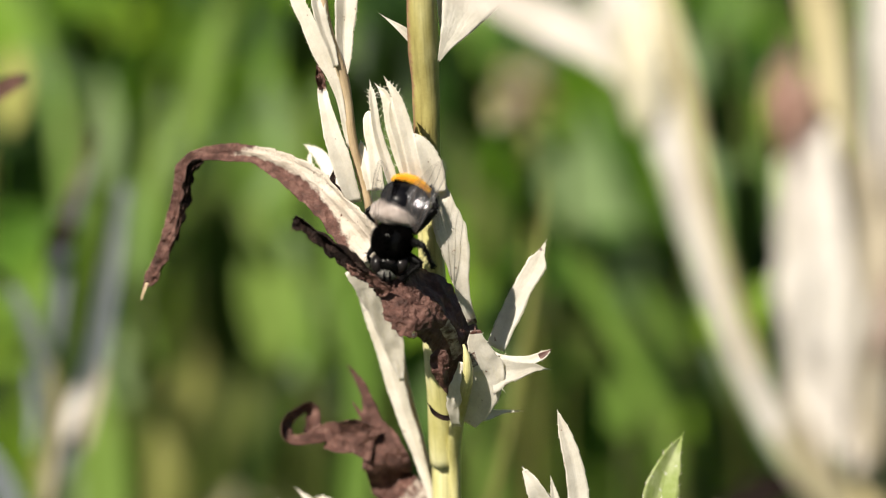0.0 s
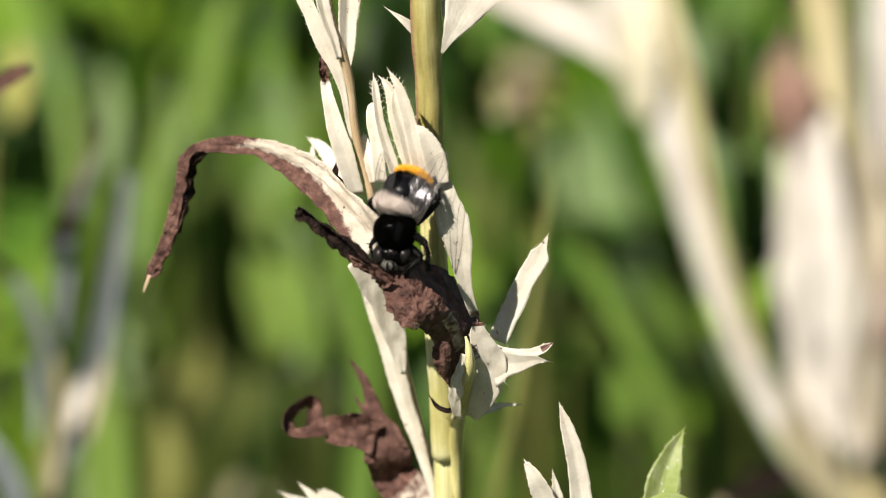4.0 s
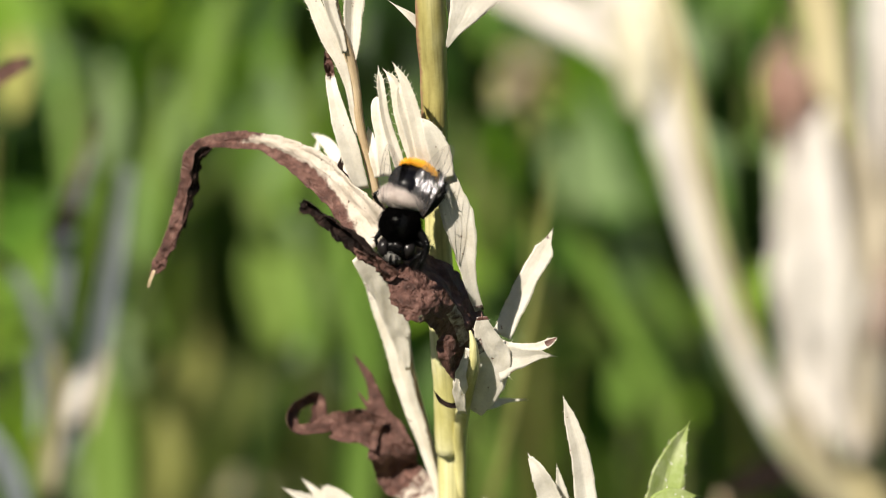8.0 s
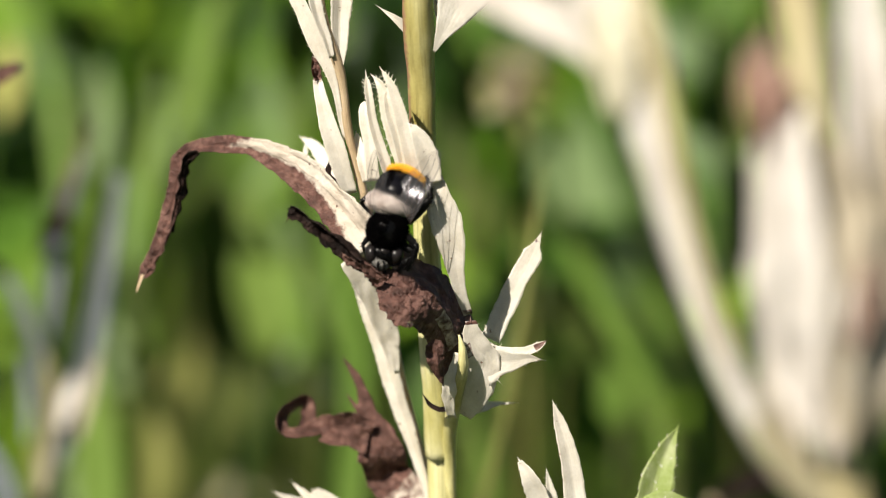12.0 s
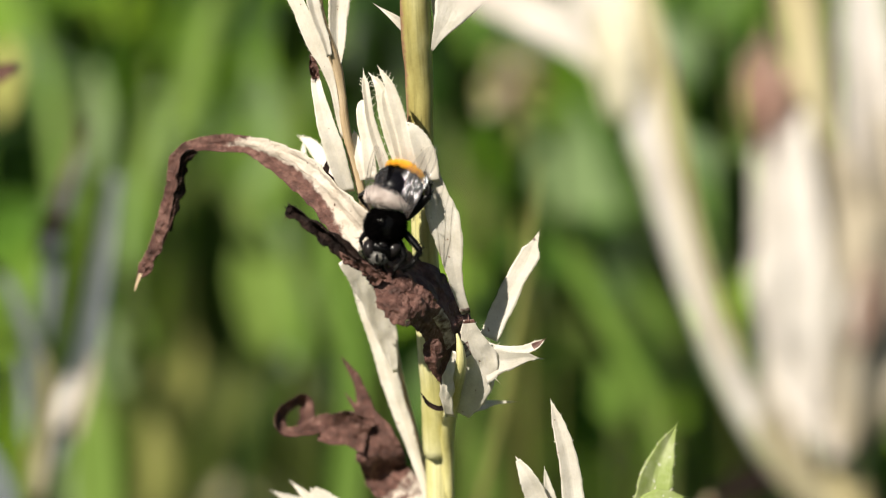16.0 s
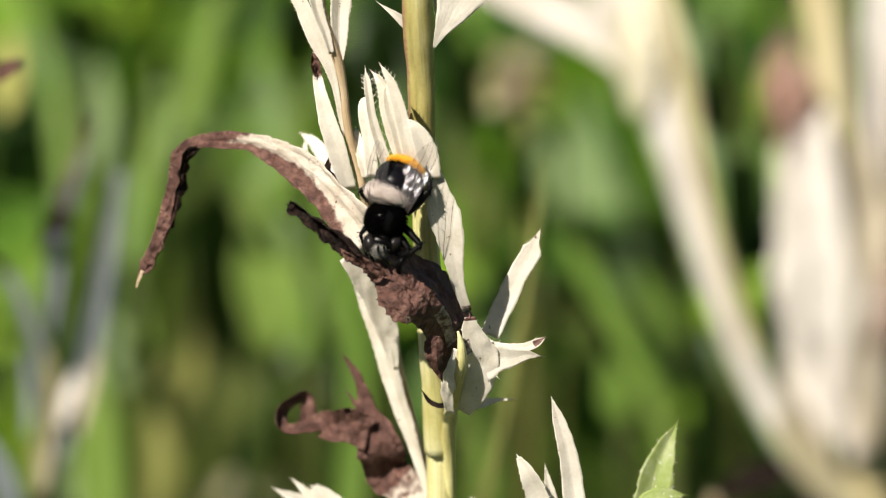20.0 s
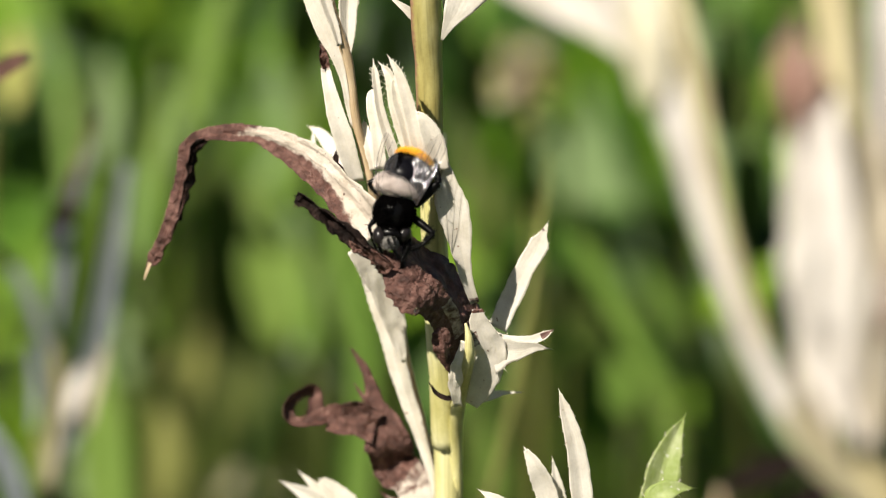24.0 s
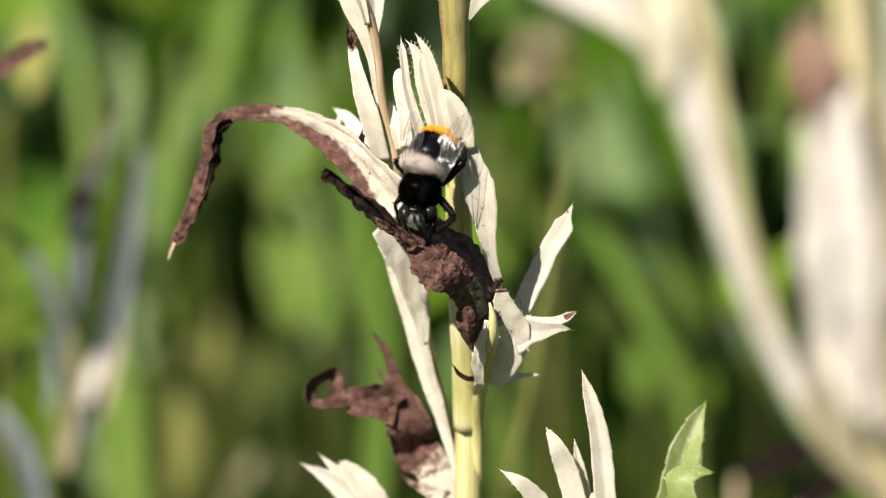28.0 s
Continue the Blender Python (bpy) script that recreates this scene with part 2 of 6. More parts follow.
# darker copy of near_leaf, with the near leaves' shade in its tan
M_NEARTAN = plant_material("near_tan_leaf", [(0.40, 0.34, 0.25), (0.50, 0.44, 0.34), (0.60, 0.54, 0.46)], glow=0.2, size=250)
M_NEARCREAM = plant_material("near_cream_leaf", [(0.60, 0.55, 0.40), (0.71, 0.66, 0.51), (0.80, 0.76, 0.63)], glow=0.25, size=250)
M_REDDISH = plant_material("reddish_withered_leaf", [(0.27, 0.165, 0.13), (0.36, 0.23, 0.19), (0.46, 0.32, 0.27)], [(0.16, 0.08, 0.06), (0.30, 0.17, 0.13), (0.44, 0.28, 0.22)], glow=0.2, size=250)
M_FUR_BLACK = plain_material("black_fur", [(0.35, (0.0015, 0.0015, 0.0015)), (0.7, (0.004, 0.0035, 0.0035))], rough=0.6, spec=0.0)
M_FUR_PALE = plain_material("grey_buff_fur", [(0.35, (0.54, 0.46, 0.42)), (0.7, (0.78, 0.70, 0.66))], rough=0.6, spec=0.2)
M_FUR_ORANGE = plain_material("orange_fur", [(0.35, (0.86, 0.40, 0.02)), (0.7, (0.98, 0.58, 0.07))], rough=0.55, spec=0.1)
M_FUR_FACE = plain_material("grey_face_fur", [(0.35, (0.10, 0.095, 0.09)), (0.7, (0.46, 0.44, 0.41))], rough=0.55, spec=0.1)
M_SHELL = plain_material("black_shell", [(0.3, (0.002, 0.002, 0.003)), (0.7, (0.005, 0.005, 0.007))], rough=0.30, spec=0.08)
M_SKIN = plain_material("dark_body", [(0.3, (0.002, 0.002, 0.002)), (0.7, (0.004, 0.004, 0.004))], rough=0.24, spec=0.10)
M_SKIN_PALE = plain_material("buff_body", [(0.3, (0.22, 0.19, 0.16)), (0.7, (0.38, 0.33, 0.29))], rough=0.6)
M_SKIN_ORANGE = plain_material("orange_body", [(0.3, (0.40, 0.14, 0.01)), (0.7, (0.60, 0.25, 0.02))], rough=0.6)
M_EYE = plain_material("compound_eye", [(0.3, (0.008, 0.007, 0.007)), (0.7, (0.018, 0.015, 0.015))], rough=0.28, spec=0.28, size=3000, bump=0.1)
M_LEG = plain_material("black_leg", [(0.3, (0.002, 0.002, 0.002)), (0.7, (0.005, 0.0045, 0.0045))], rough=0.30, spec=0.12)
M_VEIN = plain_material("wing_vein", [(0.3, (0.030, 0.020, 0.015)), (0.7, (0.075, 0.048, 0.034))], rough=0.4)
M_WING = wing_material()
M_DEW = water_material()
M_CHAFF = plant_material("dry_chaff", [(0.29, 0.26, 0.16), (0.39, 0.35, 0.23), (0.49, 0.45, 0.32)], glow=0.2, rough=0.7, size=120)
M_SOIL = plain_material("soil", [(0.3, (0.020, 0.022, 0.009)), (0.5, (0.035, 0.050, 0.015)), (0.75, (0.075, 0.080, 0.035))], rough=0.9, size=25, bump=0.8)
M_LITTER = plain_material("dry_litter", [(0.3, (0.14, 0.10, 0.07)), (0.7, (0.34, 0.27, 0.18))], rough=0.8, size=60)


# ---- building blocks ----
def mesh_object(name, verts, faces, material, parent=None, label="", uvs=None, dead=None, smooth=True):
    me = bpy.data.meshes.new(name)
    me.from_pydata([tuple(v) for v in verts], [], faces)
    me.materials.append(material)
    if smooth:
        me.polygons.foreach_set("use_smooth", [True] * len(me.polygons))
    if uvs is not None:
        layer = me.uv_layers.new(name="UVMap")
        flat = [c for lp in me.loops for c in uvs[lp.vertex_index]]
        layer.data.foreach_set("uv", flat)
    if dead is not None:
        at = me.attributes.new("dead", "FLOAT", "POINT")
        at.data.foreach_set("value", dead)
    me.update()
    ob = new(name, me)
    if parent:
        ob.parent = parent
    if label:
        tagged(ob, label)
    return ob


def spline(points, n):
    """n + 1 points on a smooth curve through the given ones (values of any length)."""
    p = np.array(points, dtype=float)
    if p.ndim == 1:
        p = p[:, None]
    if len(p) == 2:
        p = np.array([p[0], (p[0] + p[1]) / 2, p[1]])
    ext = np.vstack([2 * p[0] - p[1], p, 2 * p[-1] - p[-2]])
    out = []
    for i in range(n + 1):
        s = i / n * (len(p) - 1)
        k = min(int(s), len(p) - 2)
        f = s - k
        a, b, c, d = ext[k], ext[k + 1], ext[k + 2], ext[k + 3]
        out.append(0.5 * (2 * b + (c - a) * f + (2 * a - 5 * b + 4 * c - d) * f ** 2 + (3 * b - a - 3 * c + d) * f ** 3))
    return np.array(out)


def unit(v):
    return v / (np.linalg.norm(v) + 1e-12)


def cone(verts, faces, base, tip, r, sides=4):
    d = unit(tip - base)
    a = unit(np.cross(d, [0.31, 0.52, 0.79]))
    b = np.cross(d, a)
    s = len(verts)
    for i in range(sides):
        w = 2 * math.pi * i / sides
        verts.append(base + r * (math.cos(w) * a + math.sin(w) * b))
    verts.append(tip)
    for i in range(sides):
        faces.append((s + i, s + (i + 1) % sides, s + sides))


def leaf(name, parent, material, spine, widths, roll=0.0, fold=0.25, teeth=0, tooth=0.5, wave=0.06, ruffle=0.0, dead=None, label="", n=30, across=5, thick=0.10, seed=1, curl=0.0, spines=True):
    """A leaf blade of real thickness along a curved midrib, in mm: half-widths, a folded keel, wavy toothed edges with spines."""
    rnd = random.Random(seed * 7919 + 13)
    c = spline(spine, n)
    hw = np.maximum(spline([w if isinstance(w, (tuple, list)) else (w, w) for w in widths], n), 0.02)
    rolls = spline(roll if isinstance(roll, (list, tuple)) else [roll] * 3, n)[:, 0]
    verts, faces, uvs, dd = [], [], [], []
    per = 2 * across + 1
    offs = Vector((seed * 3.7, seed * 1.3, seed * 2.1))
    frames = []
    for i in range(n + 1):
        t = unit(c[min(i + 1, n)] - c[max(i - 1, 0)])
        nn = np.array([0.0, -1.0, 0.0])
        nn = nn - t * np.dot(nn, t)
        if np.linalg.norm(nn) < 0.25 and frames:
            nn = frames[-1][3] - t * np.dot(frames[-1][3], t)
        nn = unit(nn)
        base_n = nn
        sd = np.cross(t, nn)
        a = radians(rolls[i])
        nn, sd = nn * math.cos(a) + sd * math.sin(a), sd * math.cos(a) - nn * math.sin(a)
        frames.append((t, nn, sd, base_n))
    for back in (0, 1):
        for i in range(n + 1):
            t, nn, sd, _ = frames[i]
            s = i / n
            for j in range(-across, across + 1):
                w = j / across
                h = hw[i][0] if w < 0 else hw[i][1]
                if teeth and abs(j) == across:
                    ph = (s * teeth + (0.35 if j > 0 else 0)) % 1.0
                    h *= 1.0 + 0.10 * (1 - ph) - 0.04
                h *= 1 + wave * noise.noise(Vector((s * 9, w * 1.5, 0)) + offs)
                cu = curl * w * w * h
                flat = Vector(c[i] + sd * w * h)
                lift = fold * abs(w) * h + cu + ruffle * h * (0.8 * noise.noise(Vector((s * 7, w * 1.6, 3)) + offs) + 0.9 * (0.25 - abs(noise.noise(flat * 0.50 + offs))) + 0.45 * (0.2 - abs(noise.noise(flat * 1.25 + offs))))
                p = c[i] + sd * (w * h * (1 - 0.25 * abs(curl) * w * w)) + nn * (lift - back * thick)
                verts.append(p)
                uvs.append((w * 0.5 + 0.5, s * 3.0))
                dd.append(float(dead(s, w)) if dead else 0.0)
    m = (n + 1) * per
    for i in range(n):
        for j in range(per - 1):
            a, b = i * per + j, i * per + j + 1
            faces.append((a, b, b + per, a + per))
            faces.append((m + a, m + a + per, m + b + per, m + b))
        for j in (0, per - 1):
            a = i * per + j
            f = (a, a + per, m + a + per, m + a)
            faces.append(f if j == 0 else f[::-1])
    for i, order in ((0, 1), (n, -1)):
        for j in range(per - 1):
            a = i * per + j
            f = (a, m + a, m + a + 1, a + 1)
            faces.append(f if order > 0 else f[::-1])
    sv, sf = [], []
    if teeth and spines:
        for side in (-1, 1):
            for k in range(teeth):
                s = (k + (0.0 if side < 0 else 0.65) + 0.1 * rnd.random()) / teeth
                i = int(s * n)
                if i < 1 or i >= n or max(hw[i]) < 0.12:
                    continue
                t, nn, sd, _ = frames[i]
                base = np.array(verts[i * per + (0 if side < 0 else per - 1)]) - nn * thick * 0.5 - sd * side * 0.08
                L = tooth * rnd.uniform(0.6, 1.3)
                tip = base + (sd * side * 0.75 + t * 0.7 + nn * rnd.uniform(-0.4, 0.6)) * L
                cone(sv, sf, base, tip, min(0.065, 0.035 + 0.04 * L), 4)
    # the tip ends in a fine spine
    k0 = len(verts)
    if spines:
        t = frames[-1][0]
        cone(verts, faces, c[-1] - t * 0.2, c[-1] + t * tooth * 1.6, max(0.07, min(0.16, float(max(hw[-1])))), 5)
        uvs += [(0.5, 2.9)] * (len(verts) - k0)
        dd += [float(dead(1.0, 0.0)) if dead else 0.0] * (len(verts) - k0)
    ob = mesh_object(name, np.array(verts) * MM, faces, material, parent, label, uvs, dd)
    if sv:
        tagged(mesh_object("spine_fringe", np.array(sv) * MM, sf, M_SPINE_DARK if material in (M_LEAF_BROWN, M_LEAF_DARK, M_REDDISH) else M_SPINE, ob), kind="stuff")
    return ob


def stalk(name, parent, material, points, radii, n=40, sides=18, ribs=0.05, dead=None, label="", seed=1):
    """A ribbed round stem along a curve, in mm."""
    c = spline(points, n)
    r = spline(radii, n)[:, 0]
    verts, faces, uvs, dd = [], [], [], []
    a0 = np.array([1.0, 0.0, 0.0])
    for i in range(n + 1):
        t = unit(c[min(i + 1, n)] - c[max(i - 1, 0)])
        a = unit(a0 - t * np.dot(a0, t))
        b = np.cross(t, a)
        for j in range(sides):
            w = 2 * math.pi * j / sides
            k = 1 + ribs * math.cos(w * (sides // 2)) + 0.05 * noise.noise(Vector((math.cos(w), math.sin(w), i * 0.22 + seed * 5)))
            verts.append(c[i] + r[i] * k * (math.cos(w) * a + math.sin(w) * b))
            uvs.append((abs(2 * j / sides - 1), i / n * 4))
            dd.append(float(dead(i / n, math.cos(w), math.sin(w))) if dead else 0.0)
    for i in range(n):
        for j in range(sides):
            p, q = i * sides + j, i * sides + (j + 1) % sides
            faces.append((p, q, q + sides, p + sides))
    faces.append(tuple(range(sides))[::-1])
    faces.append(tuple(n * sides + j for j in range(sides)))
    return mesh_object(name, np.array(verts) * MM, faces, material, parent, label, uvs, dd)


def blob(name, parent, material, centre, radii, label="", rough=0.0, turn=(0, 0, 0), nu=28, nv=18, cut=None):
    """An uneven ellipsoid, in mm; cut gives the stretch from back to front that is kept."""
    rot = np.array(Euler([radians(a) for a in turn]).to_matrix())
    lo, hi = cut or (-1.0, 1.0)
    verts, faces = [], []
    for i in range(nv + 1):
        y = lo + (hi - lo) * (0.5 - 0.5 * math.cos(math.pi * i / nv))
        q = math.sqrt(max(0.0, 1 - y * y))
        for j in range(nu):
            w = 2 * math.pi * j / nu
            p = np.array([q * math.cos(w), y, q * math.sin(w)])
            k = 1 + rough * noise.noise(Vector(p * 2.3) + Vector(centre))
            verts.append(np.array(centre) + rot @ (p * np.array(radii) * k))
    for i in range(nv):
        for j in range(nu):
            a, b = i * nu + j, i * nu + (j + 1) % nu
            faces.append((a, a + nu, b + nu, b))
    faces.append(tuple(range(nu)))
    faces.append(tuple(nv * nu + j for j in range(nu))[::-1])
    return mesh_object(name, np.array(verts) * MM, faces, material, parent, label)


def empty(name, label, category, group="", matrix=None):
    ob = new(name)
    ob.empty_display_size = 0.01
    if matrix is not None:
        ob.matrix_world = matrix
    return tagged(ob, label, category, group)


# ---- the ground and the meadow behind ----
def build_ground():
    verts, faces = [], []
    n, span = 60, 160.0
    rnd = random.Random(4)
    for i in range(n + 1):
        for j in range(n + 1):
            u, v = 2 * i / n - 1, 2 * j / n - 1
            x, y = span * u * abs(u) ** 1.6, 1.2 + span * v * abs(v) ** 1.6
            verts.append((x, y, 0.02 * noise.noise(Vector((x * 1.7, y * 1.7, 0))) - 0.01))
    for i in range(n):
        for j in range(n):
            a = i * (n + 1) + j
            faces.append((a, a + n + 1, a + n + 2, a + 1))
    ob = mesh_object("ground", verts, faces, M_SOIL)
    tagged(ob, "dark soil under the meadow plants", "ground", kind="structure")


def blade_into(verts, faces, uvs, base, top, width, bow, rnd, segs=9, keel=0.25):
    base, top = np.array(base), np.array(top)
    side = np.array([math.cos(bow), math.sin(bow), 0.0])
    out = np.array([-math.sin(bow), math.cos(bow), 0.0])
    sag = rnd.uniform(0.02, 0.12) * np.linalg.norm(top - base)
    s0 = len(verts)
    for i in range(segs + 1):
        f = i / segs
        c = base + (top - base) * f + out * sag * f * f - np.array([0, 0, sag * 0.5 * f ** 3])
        w = width * (0.75 + 0.5 * f) * (1 - f ** 3.0) + 0.0002
        for k, lift in ((-1, keel), (0, 0.0), (1, keel)):
            verts.append(c + side * w * k + out * lift * w)
            uvs.append((k * 0.5 + 0.5, f * 4))
    for i in range(segs):
        for k in range(2):
            a = s0 + i * 3 + k
            faces.append((a, a + 1, a + 4, a + 3))


def herb_leaf_into(verts, faces, uvs, centre, direction, normal, length, width, rnd):
    t, nn = unit(np.array(direction)), np.array(normal)
    nn = unit(nn - t * np.dot(nn, t))
    sd = np.cross(t, nn)
    s0 = len(verts)
    segs = 7
    for i in range(segs + 1):
        f = i / segs
        w = width * math.sin(math.pi * min(1.0, 0.08 + 0.92 * f)) ** 0.75 + 0.0003
        c = np.array(centre) + t * length * (f - 0.2) - nn * length * 0.22 * f * f
        for k, lift in ((-1, 0.2), (0, 0), (1, 0.2)):
            wob = 1 + 0.15 * math.sin(i * 2.2 + k)
            verts.append(c + sd * w * k * wob + nn * lift * w)
            uvs.append((k * 0.5 + 0.5, f * 3))
    for i in range(segs):
        for k in range(2):
            a = s0 + i * 3 + k
            faces.append((a, a + 1, a + 4, a + 3))


def build_meadow():
    rnd = random.Random(11)
    for y0, y1, count, wide in ((0.70, 1.0, 70, 0.0045), (1.0, 1.6, 260, 0.0065), (1.6, 3.4, 900, 0.0095)):
        verts, faces, uvs = [], [], []
        for _ in range(count):
            y = rnd.uniform(y0, y1)
            x = rnd.uniform(-1, 1) * (0.26 * y + 0.10)
            h = 0.574 - y * math.tan(radians(rnd.uniform(-5.0, 12)))
            h = min(max(0.16, h), 0.95)
            lean = (rnd.gauss(0.02, 0.09), rnd.gauss(0, 0.06))
            blade_into(verts, faces, uvs, (x, y, -0.01), (x + lean[0], y + lean[1], h), wide * rnd.uniform(0.4, 1.4), rnd.uniform(-1.2, 1.2), rnd)
        ob = mesh_object("meadow_grass", verts, faces, M_GRASS, uvs=uvs)
        tagged(ob, "tall green meadow grass blades lit by sun", "grass", kind="stuff")
    verts, faces, uvs = [], [], []
    while len(verts) < 9000 * 15:
        x, y = rnd.uniform(-5, 5), rnd.uniform(-4.2, 6.0)
        d = math.hypot(x, y - 0.2)
        if d < 0.45 or (0.3 < y < 3.4 and abs(x) < 0.26 * y + 0.12):
            continue
        h = min(0.42, 0.10 + 0.16 * d) * rnd.uniform(0.5, 1.2)
        blade_into(verts, faces, uvs, (x, y, -0.01), (x + rnd.gauss(0, 0.10), y + rnd.gauss(0, 0.10), h), 0.012 * rnd.uniform(0.6, 1.5), rnd.uniform(-1.2, 1.2), rnd, segs=4)
    ob = mesh_object("meadow_grass", verts, faces, M_GRASS, uvs=uvs)
    tagged(ob, "shorter green meadow grass all round", "grass", kind="stuff")
    # leafy herbs stand in clumps, with shady gaps between them
    for _ in range(120):
        y = rnd.uniform(0.80, 2.0)
        x = rnd.uniform(-1, 1) * (0.22 * y + 0.06)
        z = 0.574 - y * math.tan(radians(rnd.uniform(5.5, 15)))
        if z < 0.05:
            continue
        lean = rnd.uniform(-0.5, 0.5)
        herb = empty("meadow_herb", "low green meadow herb with a tuft of narrow leaves", "herb", "herbs among the grass")
        root = (1000 * (x - 0.1 * lean * z), 1000 * y + 20, -8.0)
        stalk("stalk", herb, M_OLIVE, [root, (1000 * (x - 0.06 * lean * z), 1000 * y + 8, 500 * z), (1000 * x, 1000 * y, 1000 * z - 12)], [1.3, 1.1, 0.8], n=8, sides=6)
        for k in range(rnd.randint(5, 9)):
            a = rnd.uniform(0, 2 * math.pi)
            c = (x + rnd.gauss(0, 0.014), y + rnd.gauss(0, 0.02), z + rnd.gauss(0, 0.02))
            verts, faces, uvs = [], [], []
            herb_leaf_into(verts, faces, uvs, c, (math.cos(a) * 0.6 + lean, math.sin(a) * 0.3, rnd.uniform(-0.2, 1.1)), (rnd.gauss(-0.3, 0.5), -0.6, 0.6), rnd.uniform(0.022, 0.060), rnd.uniform(0.005, 0.013), rnd)
            mesh_object("leaf", verts, faces, M_HERB, herb, uvs=uvs)


# ---- the thistle on which the fly sits ----
def whole(s, w):
    return 1.0


def thistle():
    top = empty("thistle", "bleached white thistle with yellow stem and withered brown leaves", "thistle", matrix=HERE)

    stalk("stem", top, M_STEM, [(0.0, 87.0, -493.0), (1.5, 52.0, -300.0), (1.0, 24.0, -130.0), (0.37, 9.00, -31.02), (0.10, 7.00, -25.35), (-0.23, 4.00, -18.48), (-0.75, 1.00, -11.71), (-1.15, -1.00, -5.03), (-1.40, -3.00, -0.40), (-1.59, -4.20, 4.87), (-1.66, -4.60, 6.51)], [2.3, 2.2, 2.0, 1.67, 1.67, 1.63, 1.57, 1.53, 1.50, 1.47, 1.47], n=100, label="ribbed pale yellow stem")
    stalk("upper_stem", top, M_STEM_SHADED, [(-1.66, -4.40, 5.66), (-1.79, -5.00, 8.81), (-1.91, -6.00, 12.06), (-2.03, -8.00, 18.53), (-2.40, -11.00, 25.51), (-2.94, -16.00, 39.28)], [1.47, 1.49, 1.50, 1.57, 1.73, 1.47], n=60, dead=lambda s, c, d: max(0.0, 0.62 + 2.2 * (-0.90 - c)) if c < 0 else 0.0, label="upper stem toned olive-brown for shade, with a reddish edge")
    # side shoot
    stalk("side_stalk", top, M_TWIG, [(-0.73, 12.00, -31.75), (-1.69, 11.50, -27.62), (-2.72, 11.00, -23.49), (-3.87, 10.00, -19.02), (-4.74, 8.50, -15.23), (-5.33, 7.00, -11.81), (-6.36, 4.00, -7.73), (-7.44, 1.00, -1.69), (-8.49, -3.00, 4.24), (-9.32, -4.00, 7.52), (-10.09, -5.00, 10.65), (-10.66, -6.00, 13.70), (-11.02, -7.00, 16.94), (-11.52, -8.00, 19.84), (-12.27, -9.00, 22.06), (-13.42, -10.00, 26.23), (-13.90, -11.00, 30.06)], [0.67, 0.60, 0.57, 0.53, 0.53, 0.53, 0.53, 0.53, 0.53, 0.53, 0.50, 0.53, 0.53, 0.60, 0.53, 0.47, 0.40], n=70, sides=14, label="thin pinkish side stalk")
    c = M_CREAM
    # brown blotch near the tip; the browner right edge paints that side's shade
    leaf("leaf", top, c, [(-0.32, 11.00, -36.47), (-1.23, 9.60, -30.92), (-2.42, 9.00, -26.74), (-3.71, 8.40, -22.70), (-5.03, 7.80, -19.08), (-6.14, 7.20, -15.20), (-6.91, 6.60, -11.94), (-7.71, 6.00, -8.76), (-8.58, 5.40, -6.15), (-9.41, 4.80, -3.72)], [0.27, 0.43, 0.61, 0.84, 1.03, 1.23, 1.27, 1.36, 1.40, 1.47], roll=[-8, -8, -8, -8, -8, -8, -6, -4, 0, 0], fold=-0.50, teeth=24, tooth=0.34, wave=0.22, ruffle=0.14, seed=2, n=70, dead=lambda s, w: 0.45 if (0.84 < s < 0.93 and w < -0.2) else (0.34 if w > 0.7 else 0.0), label="long pale leaf along the side stalk")
    leaf("leaf", top, c, [(-4.94, 6.20, -15.82), (-5.46, 5.20, -13.20), (-6.09, 4.00, -10.65), (-6.74, 2.80, -8.15), (-7.65, 1.50, -5.70), (-8.96, 0.30, -3.63), (-10.46, -0.80, -1.87)], [0.24, 0.91, 1.33, 1.66, 1.92, 1.84, 1.43], seed=41, fold=0.15, ruffle=0.2, wave=0.2, spines=False)
    leaf("leaf", top, c, [(-10.90, -5.50, 11.62), (-11.34, -6.20, 14.02), (-11.71, -7.00, 16.22), (-12.19, -7.60, 18.32), (-12.95, -8.20, 20.54), (-14.02, -8.60, 22.48), (-14.95, -9.00, 24.74), (-15.66, -9.20, 26.42), (-16.47, -9.40, 28.10), (-17.31, -9.60, 31.02)], [0.17, 0.31, 0.35, 0.50, 0.72, 0.93, 0.92, 0.87, 0.86, 0.87], teeth=26, tooth=0.42, seed=4, fold=0.35, roll=-15)
    leaf("leaf", top, c, [(-12.35, -9.50, 20.99), (-12.96, -10.00, 23.24), (-13.69, -10.40, 25.10), (-14.30, -10.80, 27.47), (-14.75, -11.00, 30.84)], [0.33, 0.51, 0.65, 0.79, 0.85], teeth=10, tooth=0.30, seed=6, fold=0.45, roll=20)
    leaf("leaf", top, c, [(-11.42, -8.00, 19.61), (-11.41, -8.30, 20.67), (-11.47, -8.60, 22.58), (-11.46, -8.90, 25.17), (-11.32, -9.20, 27.76), (-11.35, -9.40, 31.17)], [0.10, 0.49, 0.88, 1.08, 1.28, 1.30], teeth=16, tooth=0.40, seed=5, fold=0.55, roll=12)
